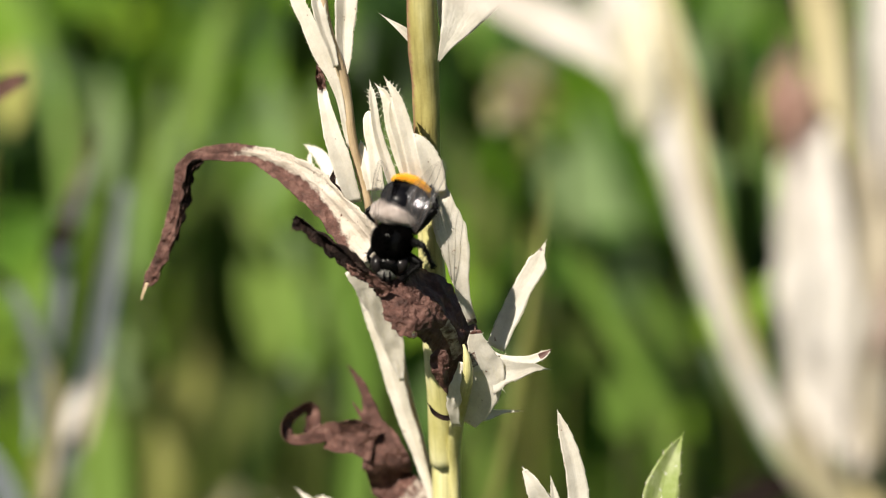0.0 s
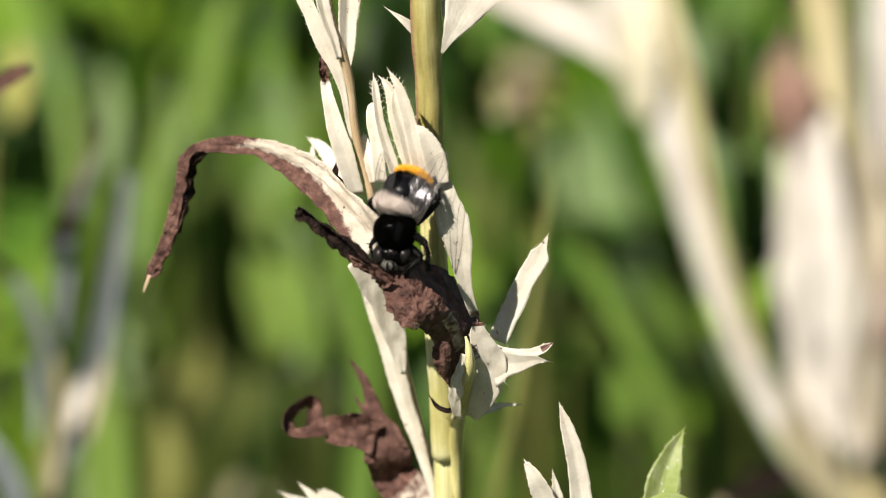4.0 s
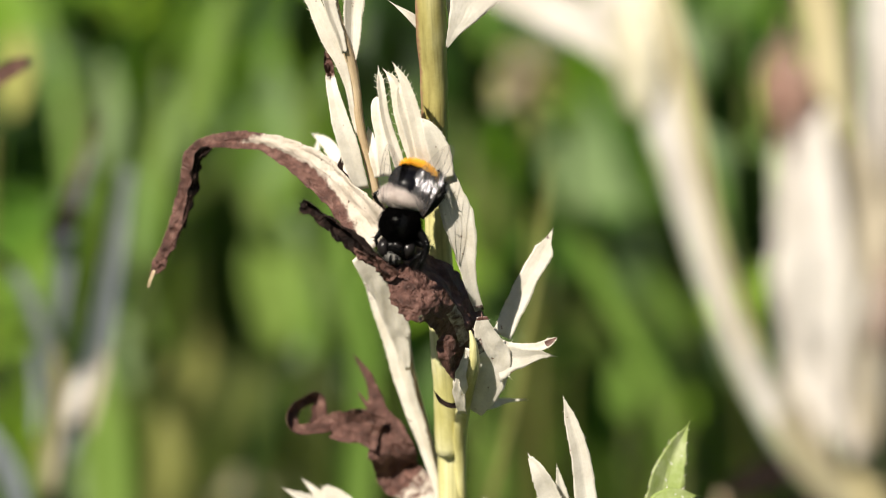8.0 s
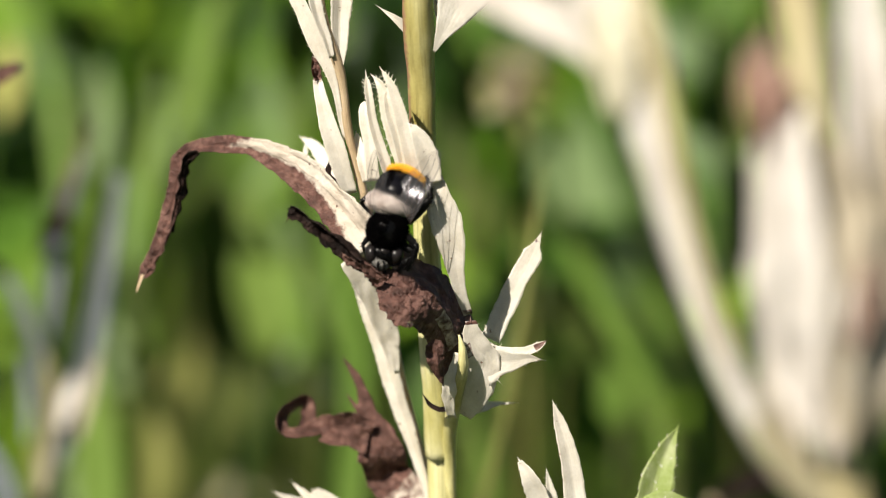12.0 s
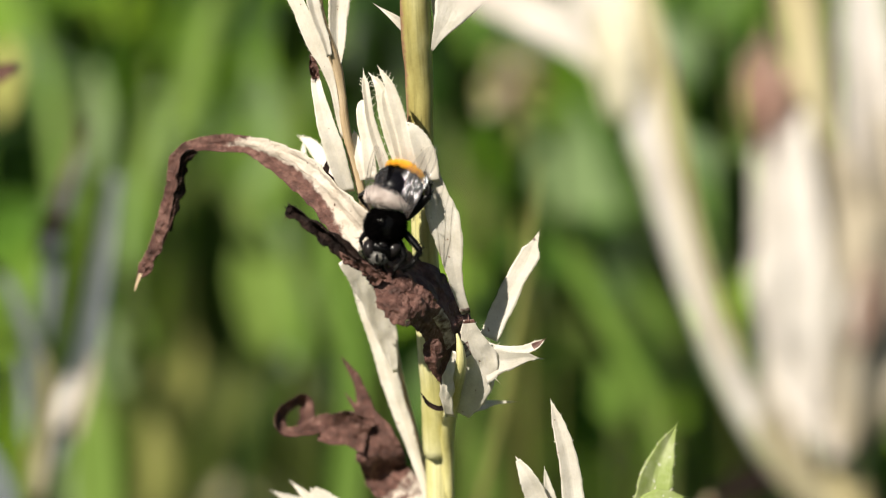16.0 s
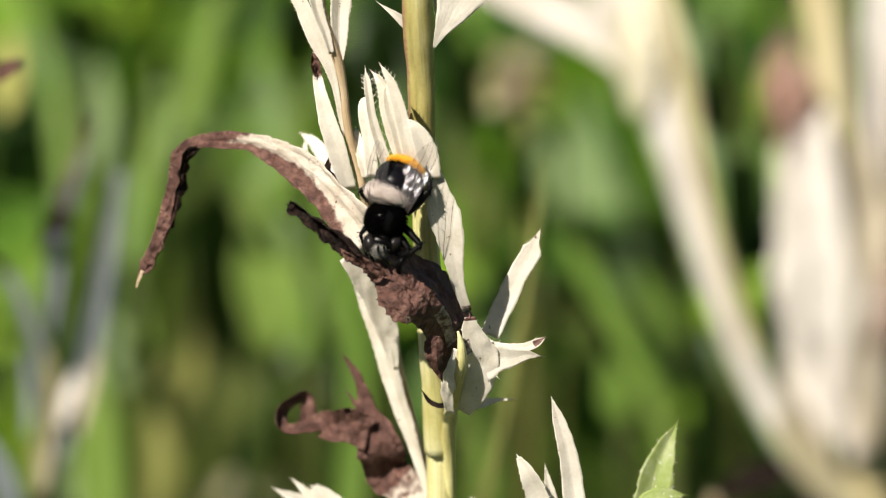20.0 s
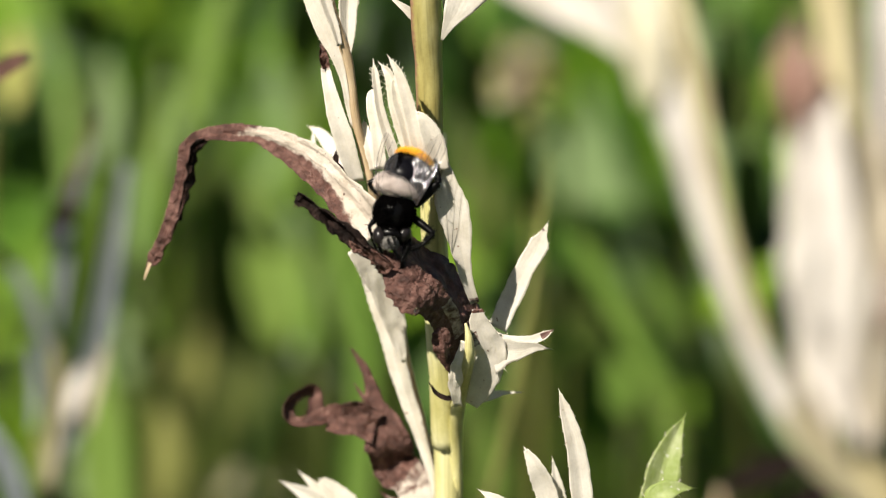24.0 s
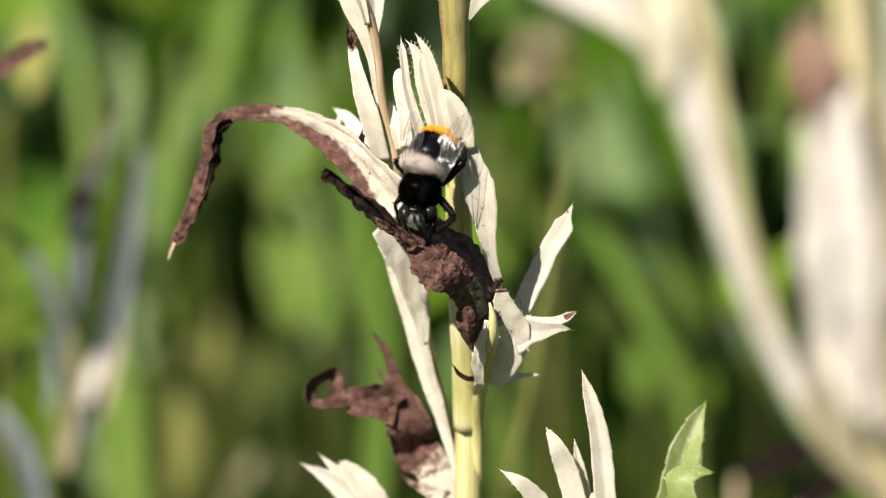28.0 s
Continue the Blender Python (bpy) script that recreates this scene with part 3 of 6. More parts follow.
    leaf("leaf", top, c, [(-10.31, -4.00, 5.44), (-11.21, -5.00, 8.21), (-12.08, -5.50, 11.03), (-12.83, -5.80, 13.38), (-13.53, -5.60, 15.96), (-13.98, -5.20, 18.02), (-14.15, -5.00, 19.28)], [0.83, 1.07, 1.14, 1.04, 0.78, 0.61, 0.37], teeth=14, tooth=0.26, seed=3, fold=0.35, roll=-8, dead=lambda s, w: 0.38 + max(0.0, (s - 0.84) * 3.0) if s > 0.80 else 0.0)
    leaf("withered_tip", top, M_LEAF_BROWN, [(-13.97, -5.30, 18.67), (-14.33, -5.60, 19.97), (-14.43, -5.60, 21.03), (-14.54, -5.20, 21.91)], [0.54, 0.65, 0.39, 0.16], dead=whole, ruffle=0.9, wave=0.5, curl=0.6, seed=49, n=24, label="shrivelled dark leaf tip")
    leaf("leaf", top, c, [(-10.44, 0.50, 5.81), (-12.31, 2.50, 7.84), (-13.72, 4.50, 9.85), (-14.96, 6.00, 11.42), (-16.35, 7.00, 12.37)], [1.09, 0.87, 0.88, 0.65, 0.16], teeth=8, tooth=0.45, seed=7, fold=0.25)
    leaf("leaf", top, c, [(-14.81, 3.00, 8.72), (-15.79, 4.00, 10.03), (-15.88, 4.50, 11.26)], [0.45, 0.30, 0.20], teeth=4, seed=8, n=16)
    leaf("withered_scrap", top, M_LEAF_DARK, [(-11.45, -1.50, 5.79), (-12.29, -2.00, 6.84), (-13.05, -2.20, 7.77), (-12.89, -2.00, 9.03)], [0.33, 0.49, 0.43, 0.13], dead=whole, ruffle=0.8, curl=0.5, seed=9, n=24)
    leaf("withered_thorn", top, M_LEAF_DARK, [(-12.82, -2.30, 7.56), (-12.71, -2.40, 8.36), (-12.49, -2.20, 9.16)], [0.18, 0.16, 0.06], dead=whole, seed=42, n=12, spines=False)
    # long leaf that arches over and hangs withered
    edge = lambda s, w: min(1.0, max(0.0, 0.5 + 9.0 * (s - 0.40 + 0.05 * w), 0.5 + 1.3 * (0.14 - 0.45 * s - 4.6 * max(0.0, 0.22 - s) - w)))
    leaf("arching_leaf", top, M_LEAF_BROWN, [(-7.74, -8.00, -0.68), (-9.80, -7.00, 2.12), (-12.16, -5.00, 4.52), (-14.58, -3.00, 6.85), (-17.18, -1.00, 8.70), (-19.79, 0.50, 10.01), (-22.28, 1.50, 10.95), (-24.84, 2.20, 11.24), (-27.42, 2.80, 11.26), (-29.45, 3.50, 10.72), (-30.73, 4.00, 9.15), (-31.13, 4.40, 6.91), (-31.70, 4.80, 4.59), (-32.45, 5.00, 1.86), (-33.42, 5.30, -0.60), (-34.41, 5.50, -2.62), (-34.89, 5.60, -3.57), (-35.77, 5.60, -4.51)], [2.54, 2.44, 2.29, 2.15, 1.91, 1.58, 1.04, 1.01, 0.88, 0.99, 1.25, 1.07, 0.90, 0.92, 0.89, 0.84, 0.88, 0.15], roll=[-16, -16, -14, -10, -6, 2, 10, 16, 22, 32, 38, 35, 30, 24, 28, 20, 10, 0], fold=0.42, teeth=22, tooth=0.38, ruffle=0.34, wave=0.30, dead=edge, seed=10, n=130, across=9, label="long arching leaf, cream above and withered brown")
    leaf("withered_scrap", top, M_LEAF_DARK, [(-28.52, 2.60, 10.58), (-29.92, 3.00, 9.69), (-30.25, 3.40, 7.79), (-30.72, 3.90, 5.38), (-31.46, 4.30, 3.10), (-31.99, 4.70, 1.08)], [0.41, 0.67, 0.71, 0.65, 0.44, 0.28], dead=whole, ruffle=0.9, wave=0.8, roll=-40, teeth=9, tooth=0.25, seed=38, n=50)
    leaf("withered_scrap", top, M_LEAF_BROWN, [(-32.23, 4.30, 2.02), (-33.30, 4.70, -0.53), (-34.23, 5.00, -2.39), (-34.65, 5.10, -3.36)], [0.58, 0.73, 0.80, 0.94], dead=whole, ruffle=0.9, wave=0.6, roll=25, seed=39, n=30)
    leaf("dry_thorn", top, M_TWIG, [(-35.35, 5.50, -4.04), (-35.83, 5.50, -5.25), (-36.09, 5.50, -6.13)], [0.21, 0.15, 0.06], seed=43, n=10, spines=False)
    # the curled leaf on which the fly stands: dark back, sunlit crumpled lobes, rolled tip
    leaf("withered_leaf", top, M_LEAF_BROWN, [(2.31, -4.00, -12.55), (2.28, -4.40, -10.20), (1.65, -4.80, -8.32), (0.40, -5.40, -6.18), (-1.11, -6.20, -4.73), (-2.68, -7.60, -3.98), (-3.96, -9.40, -3.26), (-5.82, -11.40, -3.01)], [1.62, 3.05, 3.47, 3.32, 2.58, 3.10, 3.72, 3.36], roll=[45, 60, 62, 62, 62, 60, 58, 50], fold=0.12, ruffle=0.16, wave=0.14, dead=whole, teeth=16, tooth=0.30, seed=11, n=90, across=9, label="shaded brown back of the curled withered leaf")
    leaf("rolled_tip", top, M_LEAF_DARK, [(-6.58, -13.80, -4.51), (-7.89, -14.20, -3.22), (-9.37, -14.50, -2.13), (-11.16, -15.00, -0.36), (-12.82, -15.40, 0.82), (-14.54, -15.70, 1.97), (-15.82, -15.80, 2.87), (-16.94, -15.80, 3.32)], [0.75, 0.87, 1.15, 1.08, 0.95, 0.80, 1.01, 0.92], roll=[10, -10, -25, -35, -30, -25, -20, -10], fold=0.15, curl=1.0, ruffle=0.75, wave=0.55, dead=whole, teeth=18, tooth=0.30, seed=44, n=120, across=9, thick=0.16, label="rolled dark brown withered leaf tip under the fly, hollow's shade in its colour")
    leaf("withered_scrap", top, M_LEAF_BROWN, [(-6.14, -14.60, -5.02), (-7.33, -15.00, -4.06), (-8.57, -15.30, -3.16), (-9.79, -15.50, -2.84), (-10.75, -15.70, -1.88)], [0.99, 0.91, 0.75, 0.54, 0.32], roll=-35, fold=0.25, ruffle=0.7, wave=0.5, dead=whole, teeth=9, tooth=0.25, seed=45, n=50, across=7, label="sunlit brown edge of the curled leaf")
    leaf("leaf_lobe", top, M_LEAF_BROWN, [(1.32, -4.20, -15.81), (0.93, -5.80, -13.37), (0.28, -8.60, -11.03), (-0.75, -11.60, -9.33), (-2.22, -13.60, -7.92), (-3.83, -14.20, -6.63), (-5.19, -14.00, -5.41), (-6.29, -13.60, -4.38), (-7.52, -13.40, -3.73)], [1.03, 1.51, 1.72, 1.94, 2.37, 2.39, 2.03, 1.43, 1.12], roll=[10, 8, 8, 14, 20, 22, 18, 10, 0], fold=-0.18, ruffle=0.26, wave=0.16, dead=lambda s, w: 0.47 if (0.14 < s < 0.36 and w > 0.15) else 1.0, teeth=11, tooth=0.22, seed=12, n=130, across=16, label="crumpled brown blade lit by the sun")
    leaf("leaf_lobe", top, M_LEAF_BROWN, [(-1.45, -13.40, -9.12), (-2.47, -14.60, -8.33), (-3.98, -15.20, -7.94), (-5.62, -15.00, -7.30), (-6.82, -14.60, -7.40)], [1.02, 1.90, 1.97, 1.48, 0.69], roll=[5, 12, 16, 14, 6], fold=-0.34, ruffle=0.30, wave=0.18, dead=whole, teeth=8, tooth=0.16, seed=46, n=70, across=14, label="broad crumpled brown lobe lit by the sun")
    leaf("leaf_lobe", top, M_LEAF_BROWN, [(-0.14, -11.00, -11.58), (-0.23, -11.00, -12.62), (-0.17, -10.40, -14.19), (0.15, -9.40, -15.45), (0.51, -8.60, -16.61)], [0.68, 1.17, 1.03, 0.64, 0.17], roll=-10, fold=-0.45, ruffle=0.30, wave=0.25, dead=whole, teeth=6, tooth=0.3, seed=14, n=50, across=8, label="small hanging brown lobe")
    leaf("leaf_lobe", top, c, [(1.59, -2.60, -20.82), (1.22, -4.40, -18.87), (1.19, -5.80, -17.25), (1.49, -6.70, -15.85), (1.85, -7.20, -14.46), (2.08, -7.90, -13.10)], [0.57, 0.66, 0.86, 0.69, 0.42, 0.22], roll=-12, fold=0.1, ruffle=0.25, wave=0.4, seed=47, spines=False, n=24, label="pale base of the hanging lobe")
    leaf("withered_thorn", top, M_LEAF_BROWN, [(-16.20, -15.90, 3.38), (-16.77, -16.00, 2.93), (-17.13, -16.00, 2.22)], [0.11, 0.04, 0.04], dead=whole, seed=37, n=12)
    stalk("midrib", top, M_STEM, [(1.46, 10.50, -36.43), (1.46, 8.60, -31.54), (1.39, 6.80, -27.37), (1.32, 4.90, -24.24), (1.52, 2.00, -21.43), (2.05, -2.80, -18.27), (2.77, -6.40, -15.20), (2.83, -7.80, -13.20), (2.63, -8.20, -11.95), (2.37, -8.30, -11.03)], [0.60, 0.67, 0.70, 0.77, 0.80, 0.80, 0.70, 0.50, 0.30, 0.13], sides=12, label="yellow midrib")
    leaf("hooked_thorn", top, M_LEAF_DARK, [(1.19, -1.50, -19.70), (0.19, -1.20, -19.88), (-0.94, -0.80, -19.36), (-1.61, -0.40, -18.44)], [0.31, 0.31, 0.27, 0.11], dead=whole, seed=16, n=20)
    # pale web and lobes beside the midrib
    leaf("leaf_lobe", top, c, [(3.12, -0.20, -20.68), (4.24, -2.60, -18.47), (4.92, -4.30, -16.17), (5.17, -5.50, -14.23), (4.67, -6.40, -12.67), (3.94, -7.20, -10.98), (3.74, -7.80, -9.41)], [0.79, 1.54, 1.92, 2.07, 1.53, 1.13, 0.59], seed=17, fold=0.06, ruffle=0.06, wave=0.03, roll=0, teeth=7, tooth=0.4, n=50, across=8, dead=lambda s, w: 0.62 if (0.60 < s < 0.78 and w < -0.45) or s > 0.95 else 0.0, label="pale web beside the midrib")
    leaf("leaf_lobe", top, c, [(5.88, -3.60, -13.09), (7.13, -4.00, -13.01), (8.91, -4.20, -13.07), (10.49, -4.10, -12.91), (11.69, -3.90, -12.38), (12.58, -3.80, -11.79)], [1.18, 0.60, 0.53, 0.53, 0.47, 0.06], teeth=5, tooth=0.4, seed=18, fold=0.2, roll=-12, dead=lambda s, w: 0.95 if (s > 0.70 and abs(w) < 0.8) else 0.0, label="pale pointed lobe with a withered tip")
    leaf("leaf_lobe", top, c, [(5.41, -4.60, -14.58), (7.02, -5.20, -14.24), (8.82, -5.30, -14.10), (10.44, -5.20, -13.81), (11.73, -5.00, -13.94)], [2.50, 1.70, 1.04, 0.56, 0.16], teeth=4, tooth=0.6, seed=48, fold=0.2, roll=12, n=30)
    leaf("leaf_lobe", top, c, [(3.36, 1.00, -19.72), (5.37, 1.50, -19.57), (7.01, 2.00, -19.29), (8.86, 2.40, -19.23)], [0.99, 0.62, 0.26, 0.07], seed=19, n=20, fold=0.2)
    leaf("leaf", top, c, [(6.14, -1.20, -11.64), (7.23, -1.40, -9.08), (8.45, -1.70, -6.45), (9.97, -2.10, -3.53), (10.96, -2.30, -1.71), (11.39, -2.50, -0.71), (11.98, -2.60, 0.71)], [1.15, 1.22, 1.20, 1.13, 1.16, 0.56, 0.07], teeth=13, tooth=0.35, seed=20, fold=0.12, roll=-4, wave=0.12, dead=lambda s, w: 0.43 if s > 0.88 else 0.0)
    leaf("leaf", top, c, [(3.49, -6.50, -8.70), (2.56, -8.00, -6.07), (1.97, -9.30, -3.23), (1.55, -10.30, -0.31), (0.73, -11.00, 2.54), (0.05, -11.30, 5.04), (-0.60, -11.30, 7.96)], [0.52, 0.70, 1.06, 1.59, 1.84, 1.36, 0.73], teeth=22, tooth=0.24, seed=21, fold=0.20, roll=-10, ruffle=0.06, dead=lambda s, w: 0.5 if s < 0.06 else 0.0)
    # young leaves of the shoot behind the fly
    leaf("young_leaf", top, c, [(-7.45, -8.00, 6.81), (-7.86, -9.00, 10.51), (-8.34, -9.40, 13.69), (-8.44, -9.40, 15.12), (-8.31, -9.20, 15.91)], [0.79, 0.74, 0.77, 0.69, 0.29], seed=22, fold=0.45, roll=-14, ruffle=0.08, spines=False)
    leaf("young_leaf", top, c, [(-5.52, -10.00, 6.82), (-6.64, -11.00, 10.37), (-7.57, -11.80, 13.52), (-7.95, -12.40, 16.08), (-8.14, -12.60, 17.56), (-8.27, -12.60, 18.53)], [0.60, 0.61, 0.51, 0.45, 0.38, 0.13], teeth=13, tooth=0.62, seed=23, fold=0.5, roll=8)
    leaf("young_leaf", top, c, [(-3.43, -10.50, 6.81), (-4.88, -11.80, 11.05), (-5.68, -12.60, 14.16), (-6.09, -13.00, 16.37), (-6.64, -13.20, 17.69), (-7.29, -13.00, 18.41)], [0.72, 0.75, 0.81, 0.71, 0.49, 0.17], teeth=13, tooth=0.58, seed=24, fold=0.5, roll=-22)
    leaf("young_leaf", top, c, [(-3.75, -11.40, 7.08), (-4.57, -12.60, 11.28), (-5.44, -13.20, 14.20), (-5.86, -13.50, 16.06), (-5.86, -13.50, 16.93)], [0.53, 0.72, 0.70, 0.46, 0.19], seed=26, fold=0.35, roll=14, spines=False, ruffle=0.06)
    leaf("young_leaf", top, c, [(-2.58, -11.00, 6.86), (-3.54, -12.60, 10.64), (-4.24, -13.60, 13.89), (-4.94, -14.00, 16.26), (-5.55, -14.20, 17.80), (-6.30, -14.00, 19.00)], [0.80, 0.72, 0.77, 0.63, 0.43, 0.18], teeth=16, tooth=0.62, seed=25, fold=0.45, roll=-12)
    leaf("young_leaf", top, c, [(-0.72, -12.20, 6.41), (-1.24, -13.00, 9.13), (-1.98, -13.60, 11.05), (-2.65, -14.00, 12.29), (-3.33, -14.00, 13.07)], [1.13, 1.27, 1.10, 0.68, 0.17], teeth=9, tooth=0.26, seed=28, fold=0.25, roll=6)
    leaf("young_leaf", top, c, [(-8.41, -5.00, 6.83), (-8.90, -5.00, 9.14), (-9.38, -4.50, 11.40), (-9.59, -4.20, 12.40)], [0.42, 0.58, 0.50, 0.19], teeth=5, tooth=0.3, seed=27, fold=0.35)
    leaf("young_leaf", top, c, [(-3.25, -9.20, 6.98), (-3.97, -9.60, 10.62), (-4.42, -9.80, 13.93), (-4.55, -9.80, 15.95)], [0.67, 0.73, 0.53, 0.26], seed=29, fold=0.3, spines=False)
    # at the top
    leaf("leaf", top, c, [(-0.51, -10.60, 21.57), (0.37, -11.40, 23.47), (1.66, -11.80, 25.91), (3.41, -11.80, 29.68)], [0.13, 0.82, 2.04, 3.75], seed=29, fold=0.10, roll=10, ruffle=0.06, spines=False)
    leaf("leaf", top, c, [(0.39, -7.00, 23.67), (-0.13, -8.00, 27.54), (-0.26, -9.00, 32.69)], [0.3, 0.5, 0.6], seed=30, spines=False)
    leaf("thorny_leaf", top, c, [(-2.36, -7.00, 23.41), (-3.53, -8.00, 24.40), (-4.97, -8.50, 25.55), (-6.73, -8.50, 26.79)], [0.8, 0.7, 0.4, 0.05], seed=31, fold=0.4, n=16)
    # withered leaf low on the stalk: pale base, a fold, a spike and a rolled lobe
    leaf("withered_leaf", top, M_LEAF_BROWN, [(-1.03, 11.00, -37.34), (-2.78, 11.40, -33.43), (-4.43, 13.20, -30.05), (-6.19, 14.60, -28.37), (-6.83, 11.40, -25.82), (-7.72, 12.20, -23.43), (-8.61, 13.00, -21.24), (-9.05, 13.60, -18.89), (-9.95, 14.00, -16.56), (-11.43, 14.20, -14.35)], [1.20, 2.01, 2.25, 2.87, 2.64, 2.15, 1.50, 0.77, 0.50, 0.14], roll=[-10, -8, 0, 5, 0, -6, -10, -8, 0, 0], fold=0.12, ruffle=0.24, wave=0.22, dead=lambda s, w: 0.20 + 0.10 * w if s < 0.17 else (0.52 if s < 0.25 else 1.0), teeth=9, tooth=0.35, seed=32, n=80, across=10, label="crumpled brown withered leaf low on the stalk")
    leaf("leaf_lobe", top, M_LEAF_BROWN, [(-2.49, 11.00, -34.18), (-4.91, 11.60, -33.22), (-6.67, 12.20, -32.45), (-7.76, 12.60, -31.63)], [1.18, 0.67, 0.32, 0.07], fold=0.3, ruffle=0.2, dead=lambda s, w: 0.3 + 0.5 * s, seed=36, n=24)
    leaf("leaf_lobe", top, M_LEAF_BROWN, [(-8.20, 11.60, -23.46), (-10.56, 11.40, -22.71), (-12.48, 11.60, -22.69), (-14.14, 13.20, -22.63), (-15.77, 12.60, -23.04), (-17.67, 11.80, -23.45), (-19.13, 11.80, -22.81), (-19.27, 12.80, -21.21), (-18.17, 14.20, -19.97), (-16.55, 15.20, -19.20), (-15.71, 15.60, -19.85), (-15.93, 15.20, -21.39), (-16.65, 14.60, -22.54)], [2.27, 2.20, 1.93, 1.33, 1.13, 1.13, 1.20, 1.13, 0.93, 0.87, 0.93, 1.07, 0.67], ruffle=0.30, wave=0.30, teeth=10, tooth=0.25, roll=[0, -5, -5, 15, 35, 48, 52, 50, 45, 35, 20, 10, 0], fold=0.2, curl=0.3, dead=whole, seed=33, n=110, across=8, label="rolled brown lobe")
    leaf("withered_thorn", top, M_LEAF_BROWN, [(-9.23, 13.00, -21.12), (-10.09, 13.40, -19.96), (-10.81, 13.60, -18.94)], [0.40, 0.27, 0.13], dead=whole, seed=34, n=12)
    # white leaves of the low shoots
    def low_leaf_at(k, pts, ws, sd):
        leaf("low_leaf", top, c, pts, ws, teeth=8, tooth=0.38, seed=sd, fold=0.3, roll=(6, -20, 15, 10, -10, 0, 15, 0)[k])

    low_leaf_at(0, [(16.68, -3.00, -37.67), (15.98, -4.00, -30.31), (15.15, -5.00, -24.97), (14.22, -5.30, -21.66), (13.42, -5.50, -19.08)], [1.2, 1.3, 1.05, 0.75, 0.10], 50)
    low_leaf_at(1, [(13.80, -2.00, -37.09), (11.98, -3.00, -30.72), (10.70, -4.00, -27.80), (9.51, -4.00, -25.82)], [1.4, 1.35, 1.0, 0.3], 51)
    low_leaf_at(2, [(14.37, -1.00, -35.85), (13.34, -2.00, -30.46), (12.72, -2.50, -27.11)], [0.8, 0.7, 0.1], 52)
    low_leaf_at(3, [(11.68, -2.00, -37.76), (8.47, -3.00, -34.03), (6.34, -4.00, -31.96), (4.23, -4.00, -30.64)], [1.2, 1.1, 0.8, 0.06], 53)
    low_leaf_at(4, [(-9.92, 14.00, -39.18), (-13.47, 13.00, -34.63), (-16.42, 13.00, -32.22), (-19.86, 13.00, -30.44)], [1.4, 1.5, 1.0, 0.06], 54)
    low_leaf_at(5, [(-10.63, 15.00, -38.58), (-13.72, 14.50, -33.71), (-15.70, 14.00, -31.26), (-17.63, 14.00, -29.40)], [1.2, 0.9, 0.6, 0.06], 55)
    low_leaf_at(6, [(-8.86, 13.00, -39.09), (-11.10, 12.00, -34.55), (-13.44, 12.00, -31.81), (-15.08, 12.00, -30.23)], [1.5, 1.6, 1.3, 0.5], 56)
    low_leaf_at(7, [(-0.96, 12.00, -38.32), (-1.37, 12.00, -34.89), (-1.65, 12.00, -33.18)], [0.8, 0.6, 0.1], 57)
    stalk("low_stalk", top, M_TWIG, [(6.0, 80.0, -470.0), (14.0, 40.0, -200.0), (15.07, 0.00, -46.93), (15.00, -1.00, -39.40)], [1.4, 1.2, 0.8, 0.3], sides=12)
    stalk("low_stalk", top, M_TWIG, [(-4.0, 84.0, -480.0), (-10.0, 45.0, -200.0), (-8.58, 16.00, -48.58), (-9.57, 15.00, -40.80)], [1.4, 1.2, 0.8, 0.3], sides=12)
    leaf("green_leaf", top, M_FRESH, [(24.01, 5.00, -38.38), (24.66, 4.50, -32.94), (25.71, 4.00, -29.00), (26.92, 4.00, -25.50), (28.46, 4.00, -22.27)], [1.5, 1.9, 2.1, 1.5, 0.1], teeth=11, tooth=0.5, wave=0.22, seed=60, fold=0.35, roll=12, label="fresh green toothed leaf")
    leaf("green_leaf", top, M_FRESH, [(27.19, 2.00, -38.11), (26.33, 1.00, -34.68), (25.50, 0.50, -31.64), (27.00, 1.00, -30.54), (29.34, 2.00, -30.48)], [1.4, 1.6, 1.7, 1.0, 0.1], teeth=6, tooth=0.6, wave=0.22, seed=61, fold=0.3, roll=-25, label="fresh green folded leaf lobe")
    stalk("low_stalk", top, M_GREEN, [(12.0, 78.0, -462.0), (24.0, 40.0, -200.0), (24.18, 8.00, -48.15), (24.69, 5.00, -37.03)], [1.4, 1.2, 0.9, 0.7], sides=12, label="green lower stalk")
    blob("dew_drop", top, M_DEW, (-3.22, -16.60, -9.63), (0.30, 0.30, 0.32), label="tiny clear water drop", nu=20, nv=12)
    # a small insect speck on the pale leaf
    blob("dark_speck", top, M_LEG, (-0.46, -9.30, 5.09), (0.14, 0.10, 0.14), nu=8, nv=6)
    return top


